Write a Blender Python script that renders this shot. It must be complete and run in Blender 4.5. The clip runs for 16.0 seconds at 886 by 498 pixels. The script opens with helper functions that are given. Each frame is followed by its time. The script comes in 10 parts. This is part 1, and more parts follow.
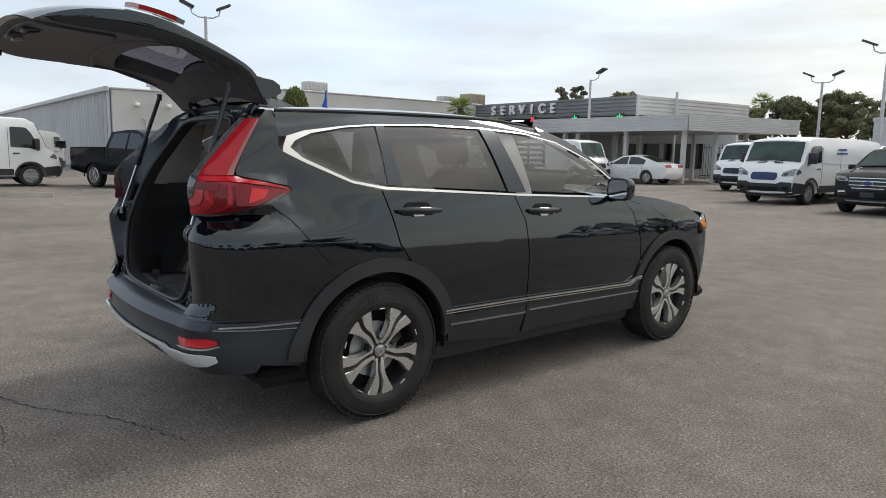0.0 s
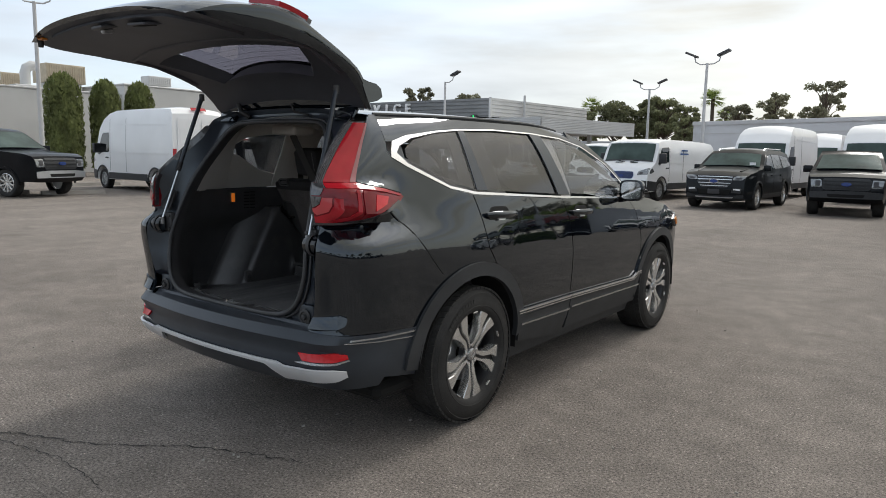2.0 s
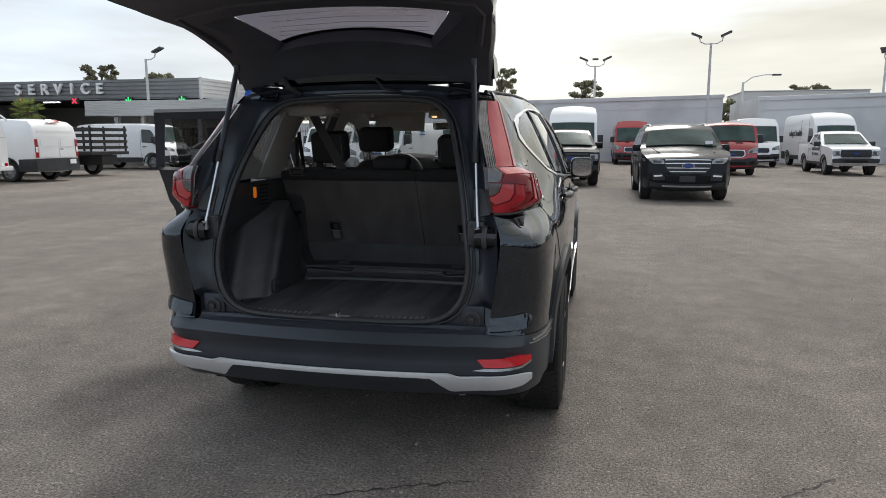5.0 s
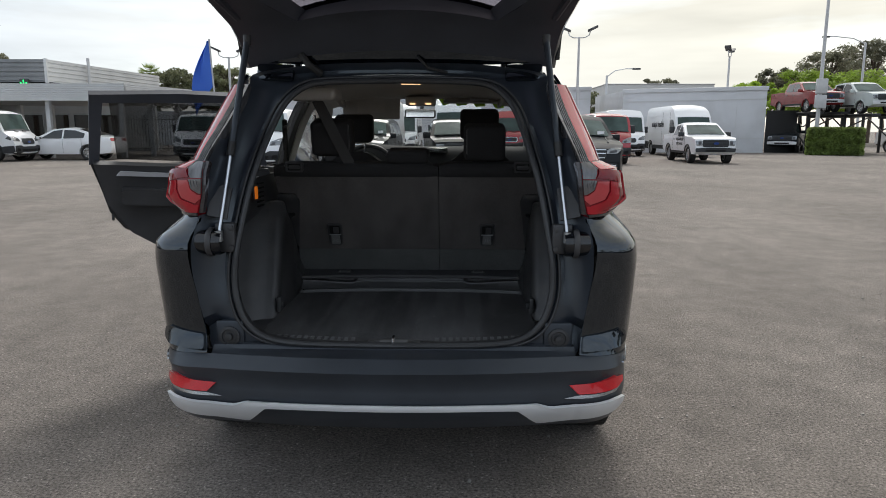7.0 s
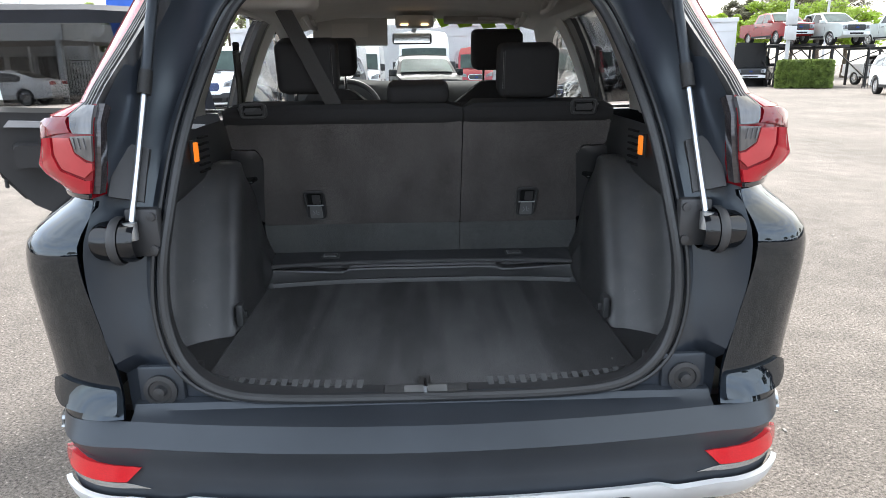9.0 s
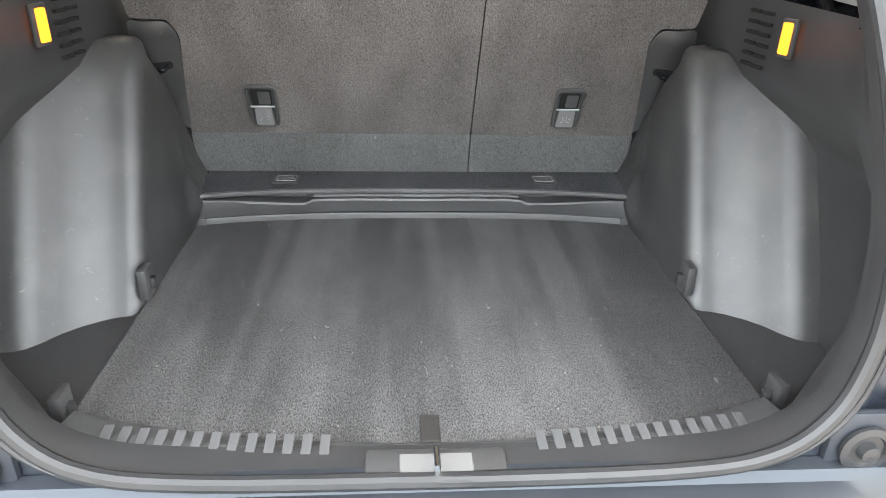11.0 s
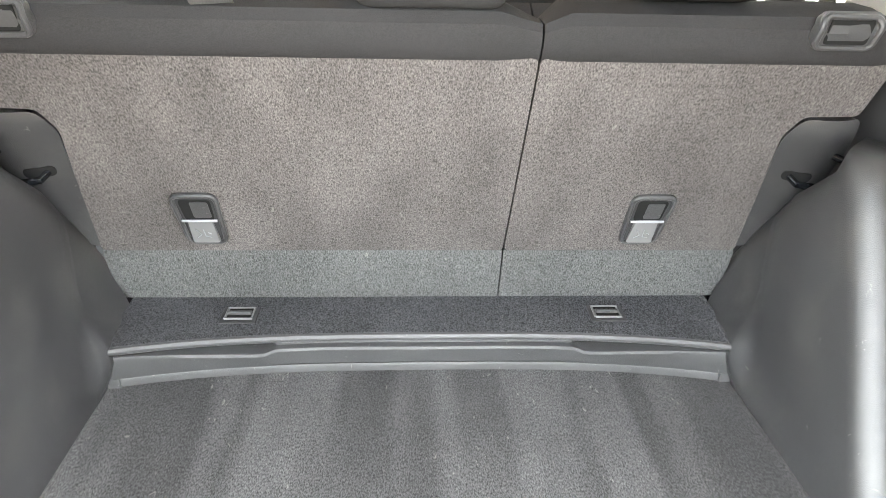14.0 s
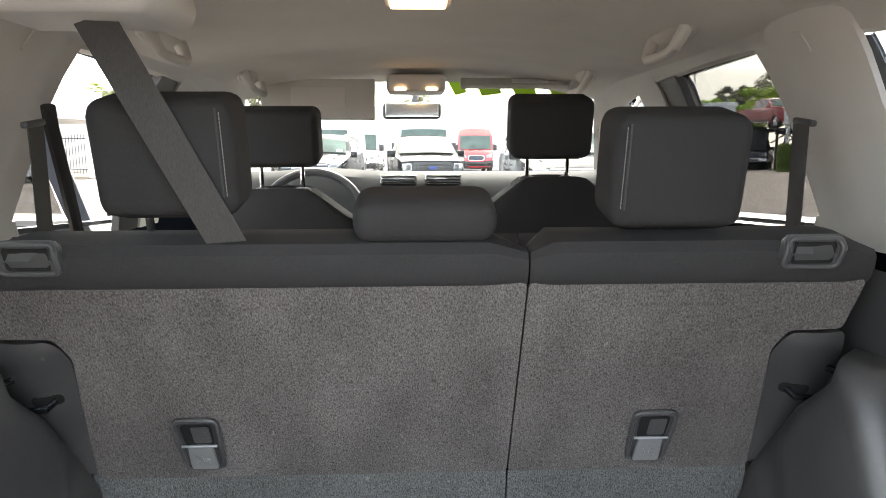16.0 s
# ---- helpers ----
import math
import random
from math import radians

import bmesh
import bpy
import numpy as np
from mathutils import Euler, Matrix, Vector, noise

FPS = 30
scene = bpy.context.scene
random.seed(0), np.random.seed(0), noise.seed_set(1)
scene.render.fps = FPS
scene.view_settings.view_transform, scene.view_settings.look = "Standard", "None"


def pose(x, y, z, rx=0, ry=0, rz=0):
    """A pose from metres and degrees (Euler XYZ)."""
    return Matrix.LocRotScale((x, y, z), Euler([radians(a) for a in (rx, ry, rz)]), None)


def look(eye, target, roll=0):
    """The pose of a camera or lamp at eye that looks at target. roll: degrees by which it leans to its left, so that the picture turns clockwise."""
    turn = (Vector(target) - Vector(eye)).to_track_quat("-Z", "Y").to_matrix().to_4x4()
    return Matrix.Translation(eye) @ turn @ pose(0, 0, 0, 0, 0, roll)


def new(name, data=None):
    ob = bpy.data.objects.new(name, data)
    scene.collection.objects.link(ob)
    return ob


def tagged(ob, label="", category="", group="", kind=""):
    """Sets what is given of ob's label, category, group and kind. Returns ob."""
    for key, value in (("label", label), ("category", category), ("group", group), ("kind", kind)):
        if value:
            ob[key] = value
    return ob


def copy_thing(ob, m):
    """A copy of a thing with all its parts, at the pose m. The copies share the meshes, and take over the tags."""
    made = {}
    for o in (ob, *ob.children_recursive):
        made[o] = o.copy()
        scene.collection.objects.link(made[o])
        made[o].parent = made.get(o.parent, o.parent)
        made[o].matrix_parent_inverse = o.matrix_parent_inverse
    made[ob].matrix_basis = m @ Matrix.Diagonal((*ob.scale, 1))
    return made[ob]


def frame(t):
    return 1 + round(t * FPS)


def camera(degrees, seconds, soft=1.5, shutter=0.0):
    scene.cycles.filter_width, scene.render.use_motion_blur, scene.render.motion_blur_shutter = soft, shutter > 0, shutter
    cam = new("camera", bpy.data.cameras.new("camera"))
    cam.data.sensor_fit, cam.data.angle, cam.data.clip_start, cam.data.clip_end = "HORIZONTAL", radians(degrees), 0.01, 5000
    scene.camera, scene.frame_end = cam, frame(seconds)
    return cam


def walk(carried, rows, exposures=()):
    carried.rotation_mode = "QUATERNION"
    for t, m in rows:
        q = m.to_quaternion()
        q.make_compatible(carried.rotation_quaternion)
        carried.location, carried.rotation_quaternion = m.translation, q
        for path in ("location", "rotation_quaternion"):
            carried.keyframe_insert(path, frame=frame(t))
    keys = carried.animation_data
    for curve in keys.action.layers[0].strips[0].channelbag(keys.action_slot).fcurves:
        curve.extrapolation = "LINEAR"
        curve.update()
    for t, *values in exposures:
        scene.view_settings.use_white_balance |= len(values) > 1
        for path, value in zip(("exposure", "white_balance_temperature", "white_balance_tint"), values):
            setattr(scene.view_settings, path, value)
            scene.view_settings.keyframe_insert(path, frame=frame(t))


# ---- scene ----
cam = camera(66.1, 16.0, soft=0.9)
PATH = [
    (0, (3.791, -1.959, 1.408), (2.259, -0.705, 1.128), 1.1),
    (0.5, (3.58, -2.167, 1.363), (2.111, -0.833, 1.111), 1.1),
    (1, (3.369, -2.442, 1.387), (1.98, -1.028, 1.124), 1.0),
    (1.5, (3.158, -2.72, 1.419), (1.872, -1.214, 1.141), 1.7),
    (2, (2.893, -2.896, 1.411), (1.691, -1.321, 1.139), 1.1),
    (2.5, (2.625, -3.101, 1.403), (1.523, -1.455, 1.121), 1.3),
    (3, (2.351, -3.327, 1.405), (1.368, -1.608, 1.126), 0.8),
    (3.5, (2.007, -3.385, 1.402), (1.149, -1.601, 1.117), 0.8),
    (4, (1.703, -3.46, 1.386), (0.97, -1.622, 1.095), 1.1),
    (4.2, (1.555, -3.517, 1.391), (0.892, -1.654, 1.095), 0.6),
    (6.3, (0.415, -3.398, 1.383), (0.275, -1.43, 1.055), 0.9),
    (6.5, (0.345, -3.334, 1.386), (0.24, -1.365, 1.051), 0.8),
    (7, (0.22, -3.165, 1.388), (0.18, -1.195, 1.045), 0.1),
    (7.5, (0.118, -2.963, 1.377), (0.1, -0.996, 1.014), -0.4),
    (8, (0.028, -2.723, 1.372), (0.083, -0.771, 0.943), -0.1),
    (8.5, (0.004, -2.461, 1.354), (0.053, -0.513, 0.904), -0.4),
    (9, (-0.003, -2.25, 1.344), (0.06, -0.318, 0.832), -0.7),
    (9.2, (-0.013, -2.163, 1.333), (0.058, -0.237, 0.797), -0.2),
    (11.3, (-0.054, -1.441, 1.294), (0.086, 0.311, 0.341), 1.7),
    (11.5, (-0.058, -1.367, 1.291), (0.084, 0.352, 0.278), 1.6),
    (12, (-0.082, -1.235, 1.285), (0.1, 0.444, 0.214), 2.6),
    (12.5, (-0.079, -1.13, 1.29), (0.095, 0.54, 0.204), 2.9),
    (13, (-0.056, -1.033, 1.294), (0.097, 0.662, 0.243), 3.0),
    (13.5, (-0.02, -0.978, 1.31), (0.074, 0.778, 0.356), 1.3),
    (14, (-0.034, -0.948, 1.344), (0.073, 0.844, 0.463), 1.5),
    (14.5, (-0.017, -0.958, 1.334), (0.061, 0.919, 0.648), 0.4),
    (15, (-0.017, -0.962, 1.346), (0.063, 0.967, 0.823), 0.0),
    (15.5, (-0.017, -0.969, 1.359), (0.059, 0.993, 0.979), -0.1),
    (16, (-0.014, -0.976, 1.363), (0.06, 1.001, 1.073), -0.2),
]
walk(cam, [(t, look(eye, target, roll)) for t, eye, target, roll in PATH],
     [(0, 0.95, 6500, 10), (4, 0.95, 6450, 10), (7, 1.05, 6400, 10), (8, 1.6, 6350, 10), (8.5, 2.1, 6300, 10), (9, 2.55, 6350, 10), (9.6, 3.1, 6500, 10), (11.3, 4.9, 7300, 10), (13, 5.4, 7400, 10), (14.5, 5.65, 7300, 10), (16, 4.2, 6900, 10)])

# ---- sky and sun ----
SUN_AZ, SUN_EL = 3.0, 48.0   # degrees from +y towards +x, and above the horizon
world = bpy.data.worlds.new("sky")
scene.world = world
world.use_nodes = True
wn, wl = world.node_tree.nodes, world.node_tree.links
wn.clear()
w_out, w_bg = wn.new("ShaderNodeOutputWorld"), wn.new("ShaderNodeBackground")
w_sky = wn.new("ShaderNodeTexSky")
w_sky.sky_type, w_sky.sun_disc = "NISHITA", False
w_sky.sun_elevation, w_sky.sun_rotation = radians(SUN_EL), radians(SUN_AZ)
w_sky.air_density, w_sky.dust_density, w_sky.ozone_density = 1.0, 1.5, 1.0
w_co, w_map = wn.new("ShaderNodeTexCoord"), wn.new("ShaderNodeMapping")
w_map.inputs["Scale"].default_value = (1.1, 1.6, 6.5)
w_map.inputs["Rotation"].default_value = (0.05, 0.1, 0.5)
w_noise, w_ramp, w_mix = wn.new("ShaderNodeTexNoise"), wn.new("ShaderNodeValToRGB"), wn.new("ShaderNodeMixRGB")
w_noise.inputs["Scale"].default_value, w_noise.inputs["Detail"].default_value = 1.3, 6.0
w_noise.inputs["Roughness"].default_value = 0.55
w_ramp.color_ramp.elements[0].position, w_ramp.color_ramp.elements[1].position = 0.34, 0.56
w_ramp.color_ramp.elements[0].color = (0.5, 0.5, 0.5, 1)
w_ramp.color_ramp.elements[1].color = (0.97, 0.97, 0.97, 1)
# thin cloud, warmer and brighter round the veiled sun
w_dot, w_sunramp = wn.new("ShaderNodeVectorMath"), wn.new("ShaderNodeValToRGB")
w_dot.operation = "DOT_PRODUCT"
w_dot.inputs[1].default_value = (math.sin(radians(SUN_AZ + 25)) * math.cos(radians(SUN_EL)), math.cos(radians(SUN_AZ + 25)) * math.cos(radians(SUN_EL)), math.sin(radians(SUN_EL)))
w_sunramp.color_ramp.elements[0].position, w_sunramp.color_ramp.elements[1].position = 0.25, 1.0
w_sunramp.color_ramp.elements[0].color = (4.1, 4.5, 4.95, 1)
w_sunramp.color_ramp.elements[1].color = (13.0, 12.6, 11.8, 1)
for w_pos, w_col in ((0.78, (4.75, 4.55, 3.9, 1)), (0.89, (5.2, 5.0, 4.3, 1)), (0.96, (8.6, 8.3, 7.7, 1))):
    w_mid = w_sunramp.color_ramp.elements.new(w_pos)
    w_mid.color = w_col
# billows in the cloud
w_map2, w_noise2, w_range, w_shade = wn.new("ShaderNodeMapping"), wn.new("ShaderNodeTexNoise"), wn.new("ShaderNodeMapRange"), wn.new("ShaderNodeVectorMath")
w_map2.inputs["Scale"].default_value = (1.6, 2.0, 11.0)
w_noise2.inputs["Scale"].default_value, w_noise2.inputs["Detail"].default_value = 1.7, 4.0
w_range.inputs["From Min"].default_value, w_range.inputs["From Max"].default_value = 0.3, 0.7
w_range.inputs["To Min"].default_value, w_range.inputs["To Max"].default_value = 0.76, 1.06
w_shade.operation = "SCALE"
wl.new(w_co.outputs["Generated"], w_map2.inputs["Vector"])
wl.new(w_map2.outputs["Vector"], w_noise2.inputs["Vector"])
wl.new(w_noise2.outputs["Fac"], w_range.inputs["Value"])
wl.new(w_sunramp.outputs["Color"], w_shade.inputs[0])
wl.new(w_range.outputs["Result"], w_shade.inputs["Scale"])
wl.new(w_co.outputs["Generated"], w_map.inputs["Vector"])
wl.new(w_map.outputs["Vector"], w_noise.inputs["Vector"])
wl.new(w_noise.outputs["Fac"], w_ramp.inputs["Fac"])
wl.new(w_co.outputs["Generated"], w_dot.inputs[0])
wl.new(w_dot.outputs["Value"], w_sunramp.inputs["Fac"])
wl.new(w_ramp.outputs["Color"], w_mix.inputs["Fac"])
wl.new(w_sky.outputs["Color"], w_mix.inputs["Color1"])
wl.new(w_shade.outputs["Vector"], w_mix.inputs["Color2"])
wl.new(w_mix.outputs["Color"], w_bg.inputs["Color"])
w_bg.inputs["Strength"].default_value = 0.11
wl.new(w_bg.outputs["Background"], w_out.inputs["Surface"])

sun = new("sun", bpy.data.lights.new("sun", "SUN"))
sun.data.energy, sun.data.angle, sun.data.color = 0.95, radians(16), (1.0, 0.97, 0.92)
_az, _el = radians(SUN_AZ), radians(SUN_EL)
sun.matrix_world = look((40 * math.sin(_az) * math.cos(_el), 40 * math.cos(_az) * math.cos(_el), 40 * math.sin(_el)), (0, 0, 0))

import functools

# ---- materials ----
def material(name, color, rough=0.5, metal=0.0, var=0.15, scale=3.0, grain=0.0, grain_scale=200.0, bump=0.0, coat=0.0, spec=0.5, random_var=0.0, stretch=(1, 1, 1), dirt=None, coat_ior=1.5, tint=None, lint=0.0):
    """A painted, moulded or woven surface: stains at one scale, grain at another, fine relief."""
    m = bpy.data.materials.new(name)
    m.use_nodes = True
    n, l = m.node_tree.nodes, m.node_tree.links
    b = n["Principled BSDF"]
    b.inputs["Roughness"].default_value, b.inputs["Metallic"].default_value = rough, metal
    b.inputs["Coat Weight"].default_value, b.inputs["Coat Roughness"].default_value = coat, 0.02
    b.inputs["Specular IOR Level"].default_value = spec
    b.inputs["Coat IOR"].default_value = coat_ior
    if tint:
        b.inputs["Specular Tint"].default_value = (*tint, 1)
    co, mp = n.new("ShaderNodeTexCoord"), n.new("ShaderNodeMapping")
    mp.inputs["Scale"].default_value = stretch
    l.new(co.outputs["Object"], mp.inputs["Vector"])
    big = n.new("ShaderNodeTexNoise")
    big.inputs["Scale"].default_value, big.inputs["Detail"].default_value = scale, 5.0
    l.new(mp.outputs["Vector"], big.inputs["Vector"])
    lo = n.new("ShaderNodeMapRange")
    lo.inputs["From Min"].default_value, lo.inputs["From Max"].default_value = 0.3, 0.7
    lo.inputs["To Min"].default_value, lo.inputs["To Max"].default_value = 1 - var, 1 + var
    l.new(big.outputs["Fac"], lo.inputs["Value"])
    value = lo.outputs["Result"]
    fine = n.new("ShaderNodeTexNoise")
    fine.inputs["Scale"].default_value, fine.inputs["Detail"].default_value = grain_scale, 3.0
    l.new(mp.outputs["Vector"], fine.inputs["Vector"])
    if grain:
        g = n.new("ShaderNodeMapRange")
        g.inputs["From Min"].default_value, g.inputs["From Max"].default_value = 0.3, 0.7
        g.inputs["To Min"].default_value, g.inputs["To Max"].default_value = 1 - grain, 1 + grain
        l.new(fine.outputs["Fac"], g.inputs["Value"])
        mul = n.new("ShaderNodeMath")
        mul.operation = "MULTIPLY"
        l.new(value, mul.inputs[0]), l.new(g.outputs["Result"], mul.inputs[1])
        value = mul.outputs["Value"]
    if random_var:
        info, r = n.new("ShaderNodeObjectInfo"), n.new("ShaderNodeMapRange")
        r.inputs["To Min"].default_value, r.inputs["To Max"].default_value = 1 - random_var, 1 + random_var
        l.new(info.outputs["Random"], r.inputs["Value"])
        mul = n.new("ShaderNodeMath")
        mul.operation = "MULTIPLY"
        l.new(value, mul.inputs[0]), l.new(r.outputs["Result"], mul.inputs[1])
        value = mul.outputs["Value"]
    sc = n.new("ShaderNodeVectorMath")
    sc.operation = "SCALE"
    sc.inputs[0].default_value = color
    l.new(value, sc.inputs["Scale"])
    out = sc.outputs["Vector"]
    if dirt:
        dn, dr, dm = n.new("ShaderNodeTexNoise"), n.new("ShaderNodeMapRange"), n.new("ShaderNodeMixRGB")
        dn.inputs["Scale"].default_value, dn.inputs["Detail"].default_value = dirt[1], 8.0
        dr.inputs["From Min"].default_value, dr.inputs["From Max"].default_value = 0.5, 0.75
        l.new(mp.outputs["Vector"], dn.inputs["Vector"]), l.new(dn.outputs["Fac"], dr.inputs["Value"])
        l.new(dr.outputs["Result"], dm.inputs["Fac"])
        l.new(out, dm.inputs["Color1"])
        dm.inputs["Color2"].default_value = (*dirt[0], 1)
        out = dm.outputs["Color"]
    if lint:
        # stray pale fibres and dust
        sn, sr, sm = n.new("ShaderNodeTexNoise"), n.new("ShaderNodeMapRange"), n.new("ShaderNodeMixRGB")
        sn.inputs["Scale"].default_value, sn.inputs["Detail"].default_value, sn.inputs["Distortion"].default_value = 95.0, 2.0, 1.5
        sr.inputs["From Min"].default_value, sr.inputs["From Max"].default_value, sr.inputs["To Max"].default_value = 0.70, 0.76, lint
        l.new(mp.outputs["Vector"], sn.inputs["Vector"]), l.new(sn.outputs["Fac"], sr.inputs["Value"])
        l.new(sr.outputs["Result"], sm.inputs["Fac"])
        l.new(out, sm.inputs["Color1"])
        sm.inputs["Color2"].default_value = (0.30, 0.29, 0.27, 1)
        out = sm.outputs["Color"]
    l.new(out, b.inputs["Base Color"])
    if bump:
        bp = n.new("ShaderNodeBump")
        bp.inputs["Strength"].default_value, bp.inputs["Distance"].default_value = min(1.0, bump), 0.002
        l.new(fine.outputs["Fac"], bp.inputs["Height"]), l.new(bp.outputs["Normal"], b.inputs["Normal"])
    return m


def glass(name, tint, gloss=1.0):
    """A thin pane: clear body with its tint, and the mirror of its faces."""
    m = bpy.data.materials.new(name)
    m.use_nodes = True
    n, l = m.node_tree.nodes, m.node_tree.links
    n.remove(n["Principled BSDF"])
    tr, gl, fr, mx = n.new("ShaderNodeBsdfTransparent"), n.new("ShaderNodeBsdfGlossy"), n.new("ShaderNodeLayerWeight"), n.new("ShaderNodeMixShader")
    tr.inputs["Color"].default_value = (*tint, 1)
    gl.inputs["Roughness"].default_value = 0.0
    gl.inputs["Color"].default_value = (gloss, gloss, gloss, 1)
    fr.inputs["Blend"].default_value = 0.5
    up, sc = n.new("ShaderNodeMath"), n.new("ShaderNodeMath")
    up.operation, sc.operation = "POWER", "MULTIPLY_ADD"
    up.inputs[1].default_value, sc.inputs[1].default_value, sc.inputs[2].default_value = 5.0, 0.92, 0.075
    l.new(fr.outputs["Facing"], up.inputs[0]), l.new(up.outputs["Value"], sc.inputs[0])
    l.new(sc.outputs["Value"], mx.inputs["Fac"])
    l.new(tr.outputs["BSDF"], mx.inputs[1]), l.new(gl.outputs["BSDF"], mx.inputs[2])
    l.new(mx.outputs["Shader"], n["Material Output"].inputs["Surface"])
    return m


def lamp_glow(name, color, strength):
    m = bpy.data.materials.new(name)
    m.use_nodes = True
    b = m.node_tree.nodes["Principled BSDF"]
    b.inputs["Base Color"].default_value = (*color, 1)
    b.inputs["Emission Color"].default_value, b.inputs["Emission Strength"].default_value = (*color, 1), strength
    return m


